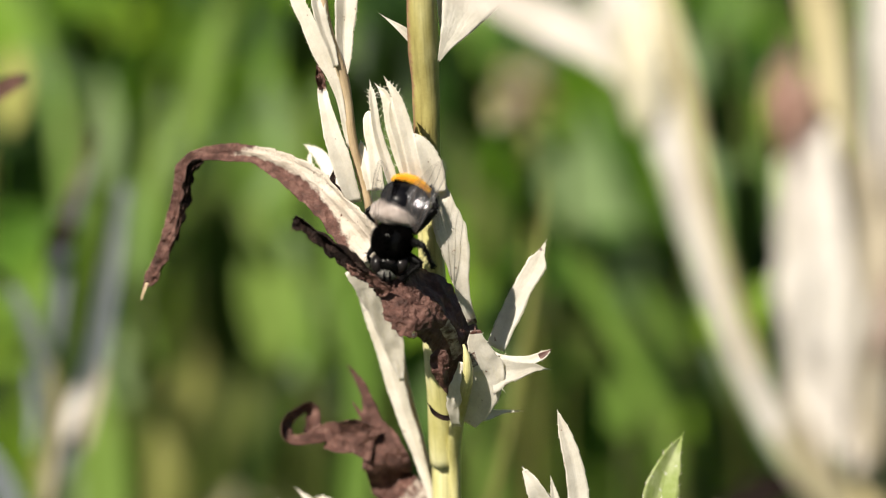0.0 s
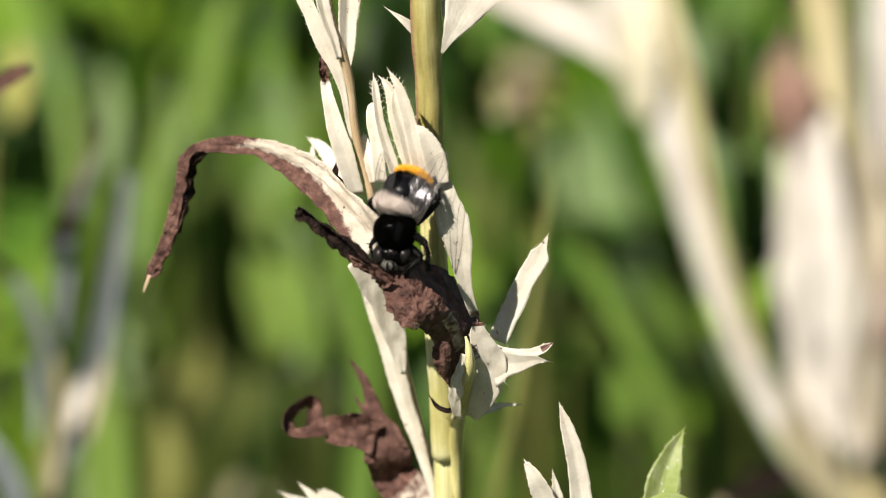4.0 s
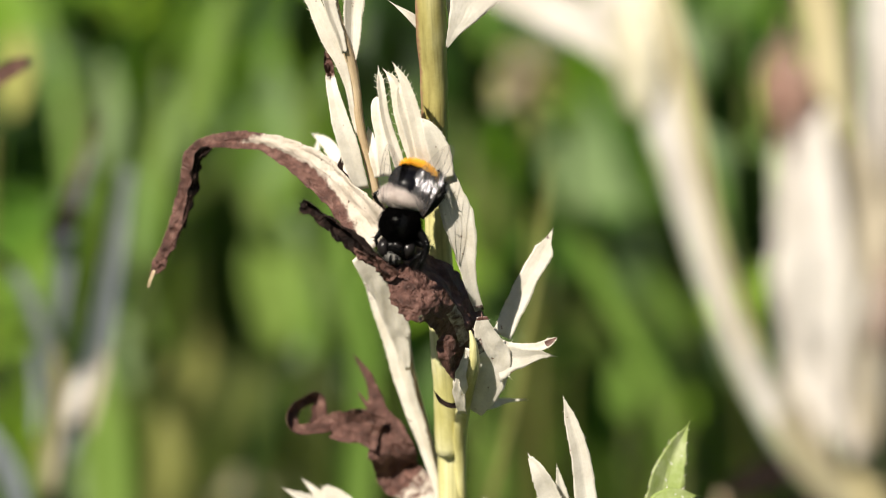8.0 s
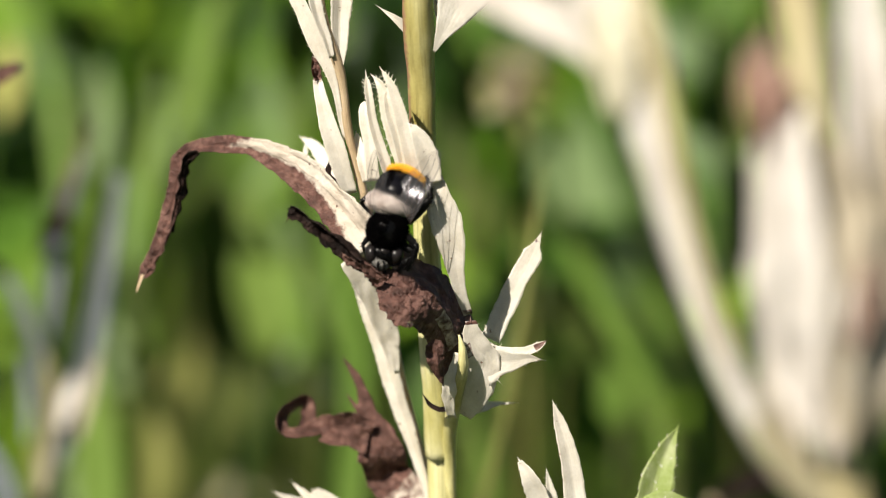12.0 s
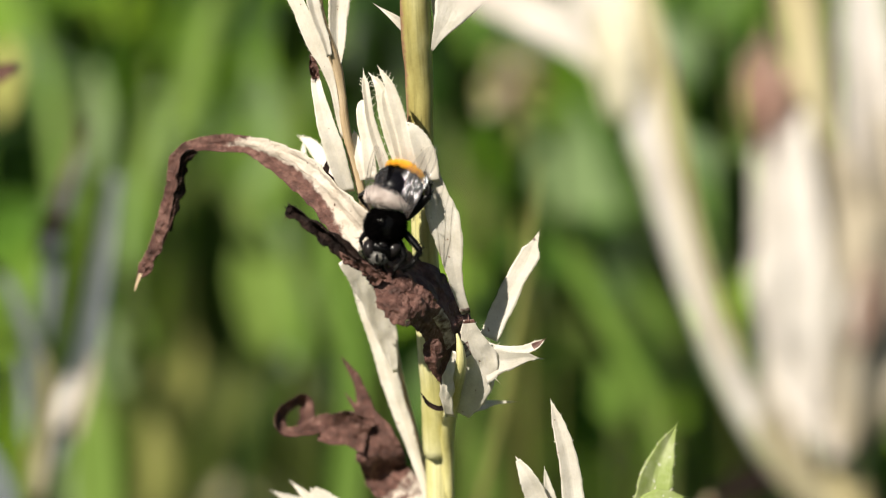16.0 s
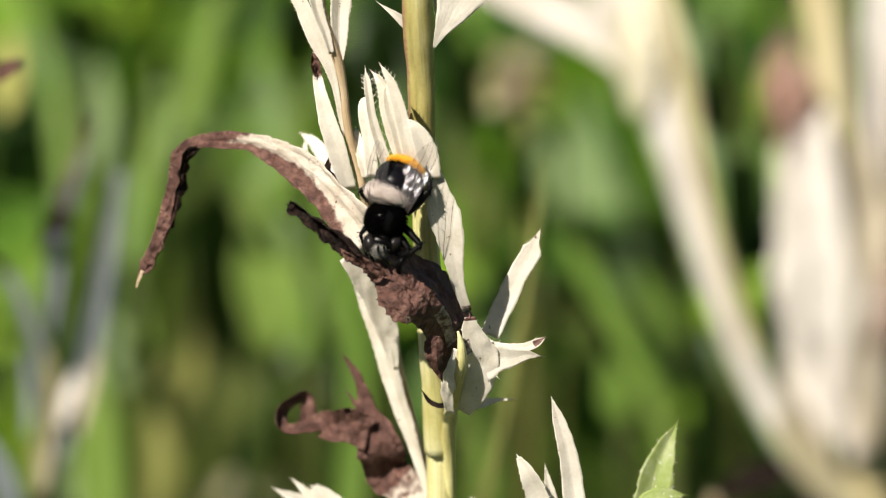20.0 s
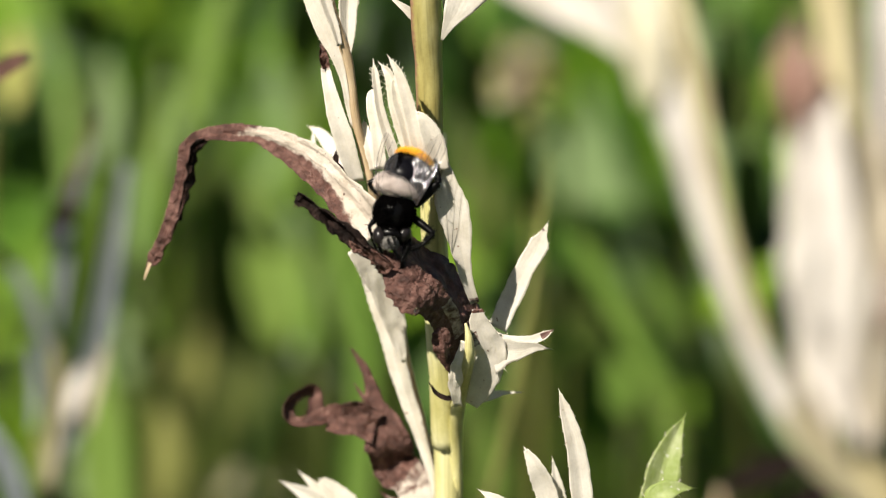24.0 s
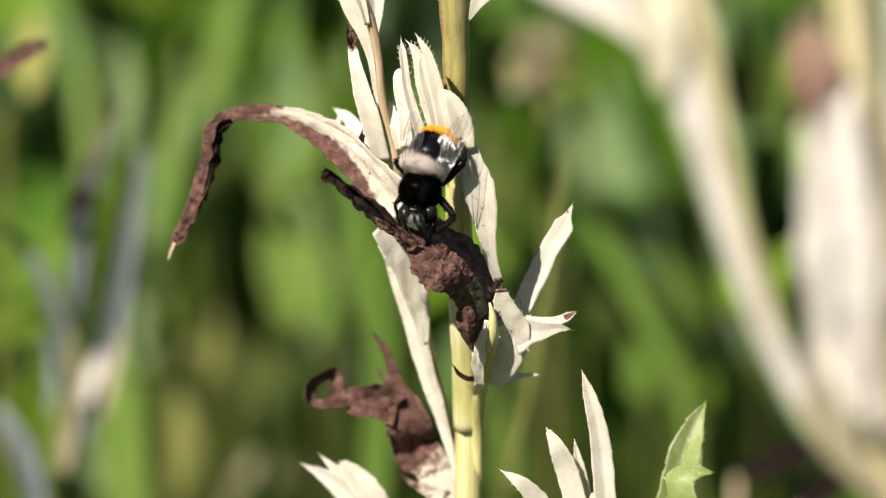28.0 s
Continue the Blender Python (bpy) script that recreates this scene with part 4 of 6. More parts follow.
# ---- the hoverfly ----
def fur(name, parent, material, centre, radii, count, length, keep, back=0.5, seed=1, width=0.028, turn=(0, 0, 0), label=""):
    """Fur on an ellipsoid: fine tapered hairs that lie back."""
    rnd = random.Random(seed)
    rot = np.array(Euler([radians(a) for a in turn]).to_matrix())
    verts, faces = [], []
    made = 0
    while made < count:
        p = np.array([rnd.gauss(0, 1) for _ in range(3)])
        p = unit(p)
        if not keep(p):
            continue
        made += 1
        nrm = rot @ unit(p / np.array(radii))
        base = np.array(centre) + rot @ (p * np.array(radii)) * 0.98
        d = unit(nrm + np.array([0, -back, 0]) + np.array([rnd.gauss(0, 0.2) for _ in range(3)]))
        L = length * rnd.uniform(0.55, 1.25)
        mid = base + d * L * 0.55
        tip = mid + unit(d + np.array([0, -0.5 * back, 0]) + np.array([rnd.gauss(0, 0.2) for _ in range(3)])) * L * 0.45
        a = unit(np.cross(d, [rnd.gauss(0, 1) for _ in range(3)]))
        b = np.cross(d, a)
        s = len(verts)
        for q, r in ((base, width), (mid, width * 0.75)):
            for w in (0, 2.094, 4.189):
                verts.append(q + r * (math.cos(w) * a + math.sin(w) * b))
        verts.append(tip)
        for i in range(3):
            j = (i + 1) % 3
            faces.append((s + i, s + j, s + 3 + j, s + 3 + i))
            faces.append((s + 3 + i, s + 3 + j, s + 6))
    return tagged(mesh_object(name, np.array(verts) * MM, faces, material, parent, label), kind="stuff")


def wing(name, parent, outline, veins, label, tilt=None):
    """A thin cupped membrane with raised veins; the outline runs from the root round the tip, as mm in the fly's space."""
    hinge = Vector(outline[0]) * MM
    ob = new(name)
    ob.empty_display_size = 0.002
    out = spline(outline + [outline[0]], 64)[:-1]
    mid = np.mean(out, axis=0)
    A = np.array([[1, p[0], p[1], p[0] * p[1]] for p in out])
    fit = np.linalg.lstsq(A, out[:, 2], rcond=None)[0]
    height = lambda p: float(np.dot(fit, [1, p[0], p[1], p[0] * p[1]])) + 0.30 * noise.noise(Vector((p[0] * 1.3, p[1] * 0.45, 1.0)))
    if tilt:
        def height(p):
            (x0, y0, z0), gx, gy = tilt
            dy = p[1] - y0
            return z0 + gx * (p[0] - x0) + gy * dy + (-0.05 if dy > 0 else 0.035) * dy * dy + 0.13 * noise.noise(Vector((p[0] * 1.3, p[1] * 0.45, 1.0)))
    verts, faces = [], []
    rings = 9
    for k in range(rings):
        f = 1 - k / rings
        for i, p in enumerate(out):
            q = mid + (p - mid) * f
            q = np.array([q[0], q[1], height(q)])
            verts.append(q)
    verts.append(np.array([mid[0], mid[1], height(mid)]))
    n = len(out)
    for k in range(rings - 1):
        for i in range(n):
            j = (i + 1) % n
            faces.append((k * n + i, k * n + j, k * n + n + j, k * n + n + i))
    for i in range(n):
        faces.append(((rings - 1) * n + i, (rings - 1) * n + (i + 1) % n, len(verts) - 1))
    shift = np.array(hinge) / MM
    bpy.data.objects.remove(ob)
    ob = mesh_object(name, (np.array(verts) - shift) * MM, faces, M_WING, parent, label)
    ob.location = hinge
    for v in veins:
        line = [tuple(np.array([p[0], p[1], height(p) + 0.03]) - shift) for p in v]
        stalk("wing_vein", ob, M_VEIN, line, [0.045] + [0.024] * (len(line) - 2) + [0.014], n=14, sides=5, ribs=0.0)
    return ob


def leg(name, parent, points, radii, label="", bristles=70, seed=1):
    """A leg whose origin is the hip; its lower leg (shin and foot) is a piece of its own that turns at the knee."""
    rnd = random.Random(seed)
    pts = [np.array(p) for p in points]

    def tube(verts, faces, a, b, r0, r1, k):
        d = unit(b - a)
        s1 = unit(np.cross(d, [0.2, 0.3, 0.9]))
        s2 = np.cross(d, s1)
        segs, sides, s0 = 10, 10, len(verts)
        for i in range(segs + 1):
            f = i / segs
            swell = 1 + (0.35 * math.sin(math.pi * f) if k == 0 else (0.22 * abs(math.sin(math.pi * 4 * f)) if k == 2 else 0.12 * f))
            bow = 0.10 * np.linalg.norm(b - a) * math.sin(math.pi * f) * (0.6 if k == 1 else 0.3)
            c = a + (b - a) * f + s2 * bow
            r = (r0 + (r1 - r0) * f) * swell
            for j in range(sides):
                w = 2 * math.pi * j / sides
                verts.append(c + r * (math.cos(w) * s1 + math.sin(w) * s2))
        for i in range(segs):
            for j in range(sides):
                p, q = s0 + i * sides + j, s0 + i * sides + (j + 1) % sides
                faces.append((p, q, q + sides, p + sides))
        faces.append(tuple(s0 + j for j in range(sides))[::-1])
        faces.append(tuple(s0 + segs * sides + j for j in range(sides)))
        for _ in range(bristles):
            f, w = rnd.random(), rnd.uniform(0, 6.28)
            c = a + (b - a) * f
            o = math.cos(w) * s1 + math.sin(w) * s2
            cone(verts, faces, c + o * r0 * 0.6, c + o * (r0 + rnd.uniform(0.12, 0.50)) + d * rnd.uniform(0.1, 0.35), 0.030, 3)

    verts, faces = [], []
    tube(verts, faces, pts[0] - pts[0], pts[1] - pts[0], radii[0], radii[1], 0)
    upper = mesh_object(name, np.array(verts) * MM, faces, M_LEG, parent, label)
    upper.location = Vector(pts[0]) * MM
    verts, faces = [], []
    tube(verts, faces, pts[1] - pts[1], pts[2] - pts[1], radii[1] * 0.9, radii[2], 1)
    tube(verts, faces, pts[2] - pts[1], pts[3] - pts[1], radii[2], radii[3], 2)
    foot = pts[3] - pts[1]
    for side in (-1, 1):
        cone(verts, faces, foot, foot + np.array([side * 0.16, 0.05, -0.16]), 0.05, 4)
    lower = mesh_object("lower_leg", np.array(verts) * MM, faces, M_LEG, upper)
    lower.location = Vector(pts[1] - pts[0]) * MM
    return upper, lower


def hoverfly():
    fly = empty("hoverfly", "furry black hoverfly with pale waist band and orange tail", "hoverfly")
    th_c, th_r = (-0.22, 0.70, 0.00), (2.08, 2.0, 1.92)
    thorax = blob("thorax", fly, M_SKIN, th_c, th_r, rough=0.05, label="glossy black furry thorax")
    fur("thorax_fur", thorax, M_FUR_BLACK, th_c, th_r, 9000, 0.62, lambda p: p[2] > -0.6 and not (p[2] > 0.80 and -0.35 < p[0] < 0.05), seed=3, back=0.25, width=0.020, label="short black fur")
    ab_c, ab_r, ab_t = (-0.52, -3.95, -0.35), (2.72, 2.55, 2.0), (34, 0, -10)
    abdomen = blob("abdomen", fly, M_SHELL, ab_c, ab_r, rough=0.03, turn=ab_t, cut=(-0.63, 0.75), label="shiny black abdomen")
    tail = blob("tail", fly, M_SKIN_ORANGE, ab_c, (ab_r[0] * 1.005, ab_r[1] * 1.005, ab_r[2] * 1.005), rough=0.03, turn=ab_t, cut=(-1.0, -0.61), label="orange tail end")
    wa_c, wa_r = (0.29, -1.84, 0.02), (2.16, 1.12, 1.66)
    waist = blob("waist", fly, M_SKIN_PALE, wa_c, wa_r, rough=0.04, label="grey-buff waist")
    fur("waist_fur", waist, M_FUR_PALE, wa_c, wa_r, 9000, 1.15, lambda p: p[2] > -0.5 and p[1] < 0.55, seed=5, back=1.3, width=0.014, label="grey-buff fur round the waist")
    fur("tail_fur", tail, M_FUR_ORANGE, ab_c, ab_r, 7000, 0.88, lambda p: p[1] < -0.60 and p[2] > -0.7, seed=7, back=0.7, width=0.018, turn=ab_t, label="dense bright orange tail fur")
    fur("abdomen_fur", abdomen, M_FUR_BLACK, ab_c, ab_r, 2600, 0.40, lambda p: -0.64 < p[1] < 0.5 and (abs(p[0]) > 0.45 or p[1] < -0.5) and p[2] > -0.5, seed=8, back=0.9, turn=ab_t, width=0.020)
    # head, with its origin at the neck
    neck = np.array((-0.39, 2.36, -0.10))
    head = mesh_head(fly, neck)
    # wings
    wr = wing("wing", fly, [(1.94, -0.42, 1.30), (2.90, -1.96, 1.20), (3.35, -4.04, 1.00), (3.47, -6.35, 0.80), (3.36, -7.65, 0.70), (2.82, -7.87, 0.80), (1.90, -6.98, 1.00), (1.14, -5.71, 1.30), (1.08, -3.59, 1.60), (1.43, -1.49, 1.60)],
              [[(1.94, -0.42, 1.30), (2.97, -2.94, 1.20), (3.36, -5.51, 1.00), (3.26, -7.54, 0.80)], [(1.94, -0.42, 1.30), (2.69, -3.35, 1.20), (3.01, -5.94, 1.00), (2.85, -7.73, 0.80)], [(1.91, -0.56, 1.30), (2.17, -3.16, 1.30), (2.33, -5.66, 1.10), (2.14, -7.11, 1.00)], [(1.88, -0.70, 1.30), (1.58, -2.98, 1.50), (1.42, -5.03, 1.40)], [(2.77, -3.66, 1.20), (2.24, -3.67, 1.30)], [(2.99, -5.61, 1.00), (2.30, -5.53, 1.10)], [(2.17, -3.42, 1.30), (1.52, -3.47, 1.40)]], "clear folded wing with brown veins")
    wl = wing("wing", fly, [(-2.52, -0.72, 1.50), (-3.17, -3.17, 1.50), (-3.64, -5.57, 1.50), (-4.02, -7.54, 1.50), (-3.83, -8.96, 1.50), (-3.31, -9.61, 1.50), (-2.32, -8.87, 1.50), (-1.44, -7.22, 1.50), (-0.55, -5.64, 1.50), (-0.10, -3.92, 1.50), (-0.72, -2.62, 1.50), (-1.72, -1.43, 1.50)],
              [[(-2.52, -0.72, 1.50), (-3.01, -3.26, 1.50), (-3.48, -5.66, 1.50), (-3.88, -7.57, 1.50), (-3.71, -8.92, 1.50)], [(-2.48, -0.84, 1.50), (-2.54, -3.26, 1.50), (-2.83, -5.61, 1.50), (-3.18, -7.71, 1.50), (-3.13, -9.30, 1.50)], [(-2.29, -1.06, 1.50), (-2.00, -3.31, 1.50), (-2.05, -5.53, 1.50), (-2.43, -7.50, 1.50), (-2.58, -8.88, 1.50)], [(-2.19, -1.16, 1.50), (-1.44, -3.16, 1.50), (-1.25, -5.04, 1.50), (-1.60, -7.14, 1.50)], [(-2.04, -1.25, 1.50), (-1.03, -2.71, 1.50), (-0.56, -4.18, 1.50)], [(-2.80, -5.47, 1.50), (-2.11, -5.54, 1.50)], [(-2.51, -3.39, 1.50), (-1.96, -3.43, 1.50)], [(-1.31, -5.32, 1.50), (-1.00, -4.03, 1.50)]], "clear shining wing over the abdomen", tilt=((-1.50, -4.16, 1.75), -0.409, 0.269))
    # legs
    leg("hind_leg", fly, [(-2.13, -0.79, -0.80), (-4.12, -4.01, -0.40), (-3.69, -5.31, -0.80), (-2.82, -6.50, -1.40)], [0.52, 0.42, 0.16, 0.08], "thick black hind leg", bristles=110, seed=1)
    leg("hind_leg", fly, [(2.05, -3.05, -1.00), (3.58, -1.82, -0.80), (2.88, -1.21, -1.00), (1.84, -0.57, -1.50)], [0.30, 0.24, 0.18, 0.10], "black hind leg", seed=2)
    mid = leg("middle_leg", fly, [(-1.73, 0.40, -0.60), (-5.13, 2.01, 0.40), (-3.90, 3.56, 0.50), (-2.82, 4.05, 0.00)], [0.38, 0.30, 0.17, 0.09], "bristly black middle leg", bristles=230, seed=3)
    leg("middle_leg", fly, [(1.39, 1.35, -0.80), (2.17, 3.01, -0.90), (1.08, 4.73, -1.20), (0.29, 5.73, -1.50)], [0.28, 0.2, 0.14, 0.1], "black middle leg", seed=4)
    front = leg("front_leg", fly, [(-1.93, 1.85, -0.40), (-4.09, 2.50, 0.30), (-2.96, 3.85, 0.30), (-2.58, 5.01, -0.60)], [0.42, 0.34, 0.20, 0.12], "bristly black front leg", bristles=200, seed=5)
    leg("front_leg", fly, [(0.61, 2.35, -0.80), (1.14, 3.94, -0.50), (0.17, 5.16, -0.60), (-0.39, 5.82, -1.20)], [0.26, 0.2, 0.14, 0.09], "black front leg", seed=6)
    return fly, head, wr, wl, mid, front


def mesh_head(fly, neck):
    local = lambda p: tuple(np.array(p) - neck)
    hc = local((-0.58, 3.38, -0.25))
    head = blob("head", fly, M_SKIN, hc, (1.95, 1.15, 1.40), rough=0.05, label="black head with grey-haired face")
    head.location = Vector(neck) * MM
    for place, radii, rx in (((0.72, 3.72, -0.20), (0.88, 1.18, 1.18), 1), ((-1.76, 3.10, -0.15), (0.95, 1.18, 1.25), -1)):
        blob("eye", head, M_EYE, local(place), radii, turn=(0, rx * 16, rx * 10), label="dark grey shiny compound eye", nu=28, nv=18)
    blob("frons", head, M_EYE, local((-0.56, 3.05, 0.55)), (0.80, 0.60, 0.62), turn=(10, 0, -8), nu=20, nv=14)
    blob("face", head, M_FUR_FACE, local((-0.35, 4.30, 0.05)), (0.85, 0.80, 0.75), rough=0.1, label="grey face")
    fur("face_fur", head, M_FUR_FACE, local((-0.45, 4.22, 0.00)), (0.95, 0.85, 0.85), 1300, 0.40, lambda p: p[2] > -0.4, seed=12, back=-0.9, width=0.02, label="grey face hair")
    fur("crown_fur", head, M_FUR_BLACK, hc, (2.0, 1.15, 1.35), 1500, 0.38, lambda p: p[2] > -0.2, seed=13, back=0.2, width=0.02)
    for a, b, c in (((-0.21, 4.27, 0.80), (-0.25, 4.73, 1.05), (-0.44, 5.21, 1.00)), ((-0.77, 4.13, 0.80), (-0.94, 4.55, 1.05), (-1.00, 5.07, 1.00))):
        stalk("antenna", head, M_LEG, [local(a), local(b), local(c)], [0.12, 0.17, 0.10], n=8, sides=8, ribs=0)
    stalk("mouthpart", head, M_LEG, [local((-0.80, 4.79, -0.20)), local((-1.21, 5.35, -0.40)), local((-1.71, 5.76, -0.90))], [0.28, 0.2, 0.16], n=8, sides=8, ribs=0)
    return head


# ---- the pale thistle close to the camera ----
def near_thistle():
    top = empty("thistle", "pale cream thistle with yellow stem close to the camera", "thistle", matrix=HERE)
    m = M_PINK
    stalk("stem", top, M_NEARSTEM, [(40.0, -30.0, -486.0), (42.0, -80.0, -300.0), (40.44, -124.00, -50.03), (38.11, -126.00, -33.28), (35.60, -127.00, -21.47), (33.96, -127.00, -7.44), (33.12, -127.00, 5.66), (32.09, -127.00, 15.95), (31.02, -126.00, 23.51), (29.10, -124.00, 39.73)], [2.2, 2.2, 2.0, 1.9, 1.8, 1.7, 1.7, 1.8, 1.9, 1.5], n=50, label="yellow stem")
    stalk("side_stem", top, m, [(37.23, -127.00, -25.68), (33.55, -126.50, -22.21), (30.04, -126.00, -18.73), (27.13, -126.00, -13.80), (23.84, -126.00, -6.05), (21.26, -126.00, 1.92), (18.82, -126.00, 9.90), (16.24, -126.00, 16.47), (14.60, -126.00, 23.51), (13.04, -124.00, 35.01)], [0.9, 1.0, 1.1, 1.2, 1.35, 1.6, 2.0, 2.4, 2.5, 1.6], sides=16, n=50, label="cream side stem")
    # tan sleeve added over the lower stalk to darken it as shade does
    leaf("dry_sheath", top, M_CHAFF, [(36.12, -128.50, -24.16), (32.39, -128.50, -20.99), (29.60, -128.50, -17.87), (27.79, -128.00, -15.10)], [1.1, 1.2, 1.1, 0.6], fold=-0.3, ruffle=0.2, seed=69, spines=False, label="tan sheath added as the shade on the stalk")
    leaf("leaf", top, m, [(18.82, -126.00, 10.84), (15.35, -125.00, 15.59), (10.68, -124.00, 18.24), (6.47, -122.00, 20.26), (1.72, -120.00, 22.55)], [1.2, 2.0, 1.8, 1.6, 1.0], teeth=8, seed=70, fold=0.2, label="broad cream leaf")
    leaf("leaf", top, m, [(17.06, -128.00, 13.10), (15.20, -128.00, 19.63), (12.87, -128.00, 26.15)], [1.6, 2.2, 1.5], teeth=6, seed=71, fold=0.25)
    def near_leaf_at(k, pts, ws, rl, mat, lab):
        leaf("leaf", top, mat, pts, ws, teeth=10, seed=72 + k, fold=0.35, roll=rl, ruffle=0.30, wave=0.25, label=lab)

    near_leaf_at(0, [(31.82, -131.50, -16.85), (30.20, -129.00, -11.57), (29.45, -130.00, -5.05), (29.27, -130.00, 1.90), (29.18, -129.00, 9.34)], [0.3, 1.1, 1.7, 1.8, 1.3], -22, m, "broad cream leaf")
    near_leaf_at(1, [(33.02, -131.50, -17.26), (31.66, -131.00, -11.49), (31.18, -132.00, -5.01), (30.63, -132.00, 1.89), (30.27, -131.00, 10.20)], [0.3, 1.4, 2.2, 2.1, 1.3], 2, m, "broad cream leaf")
    near_leaf_at(2, [(33.89, -131.50, -18.26), (33.62, -130.00, -12.46), (33.41, -131.00, -5.49), (32.77, -131.00, 1.89)], [0.5, 1.5, 1.9, 0.5], -12, m, "narrow cream leaf")
    near_leaf_at(3, [(34.61, -131.50, -17.73), (34.89, -131.00, -11.49), (35.14, -132.00, -3.63), (34.89, -131.00, 3.28), (34.27, -130.00, 7.92)], [0.5, 1.4, 1.9, 1.5, 0.4], 18, M_NEARTAN, "leaf with its shade put into the tan")
    near_leaf_at(4, [(36.66, -124.00, -15.07), (37.95, -125.00, -5.60), (37.86, -125.00, 5.23), (37.11, -125.00, 15.12), (36.54, -125.00, 23.59)], [0.7, 2.0, 2.3, 2.0, 1.4], 8, m, "long pale leaf")
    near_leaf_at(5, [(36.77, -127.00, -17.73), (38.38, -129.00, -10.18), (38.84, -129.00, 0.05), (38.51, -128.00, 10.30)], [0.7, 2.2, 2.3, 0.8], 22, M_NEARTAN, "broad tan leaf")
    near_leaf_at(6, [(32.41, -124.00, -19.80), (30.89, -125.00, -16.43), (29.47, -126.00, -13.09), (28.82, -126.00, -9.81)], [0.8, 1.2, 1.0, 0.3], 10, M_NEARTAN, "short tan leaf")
    def withered_leaf_at(k, pts, ws):
        leaf("withered_leaf", top, M_REDDISH, pts, ws, dead=lambda s, w: 0.5, ruffle=0.5, wave=0.4, teeth=5, roll=12, seed=85 + k, label="withered reddish-brown leaf")

    withered_leaf_at(0, [(29.91, -131.00, 7.89), (28.70, -132.00, 10.39), (27.60, -132.00, 12.23), (26.40, -131.00, 13.43)], [0.5, 1.1, 1.0, 0.2])
    withered_leaf_at(1, [(29.81, -131.00, 8.35), (29.62, -132.00, 11.08), (29.07, -132.00, 13.38), (28.34, -131.00, 15.74)], [0.4, 0.9, 0.8, 0.1])
    withered_leaf_at(2, [(35.69, -132.00, -9.15), (36.26, -133.00, -5.45), (36.49, -133.00, -1.79)], [0.5, 0.9, 0.2])
    withered_leaf_at(3, [(28.02, -131.00, 7.60), (27.33, -132.00, 10.33), (27.05, -132.00, 13.09), (27.56, -131.00, 15.91)], [0.73, 1.00, 0.87, 0.20])
    withered_leaf_at(4, [(28.71, -131.00, 7.14), (28.84, -132.00, 10.33), (28.52, -132.00, 13.55), (28.25, -131.00, 17.29)], [0.53, 0.73, 0.60, 0.14])
    stalk("yellow_rib", top, M_NEARSTEM, [(17.59, -127.00, 22.40), (18.93, -128.00, 17.66), (20.19, -128.00, 12.53), (21.59, -128.00, 5.54), (22.80, -128.00, -0.05), (24.38, -128.00, -5.65), (26.39, -128.00, -10.31)], [0.93, 1.02, 0.93, 0.65, 0.51, 0.42, 0.33], n=30, sides=12, label="yellow rib along the cream stem")
    leaf("leaf", top, M_NEARCREAM, [(16.60, -128.00, 9.74), (16.22, -129.00, 13.42), (15.85, -129.00, 17.13), (15.67, -128.00, 21.39)], [0.84, 1.67, 1.67, 0.93], seed=95, fold=0.2, ruffle=0.2, label="cream-yellow leaf beside the stem")
    return top


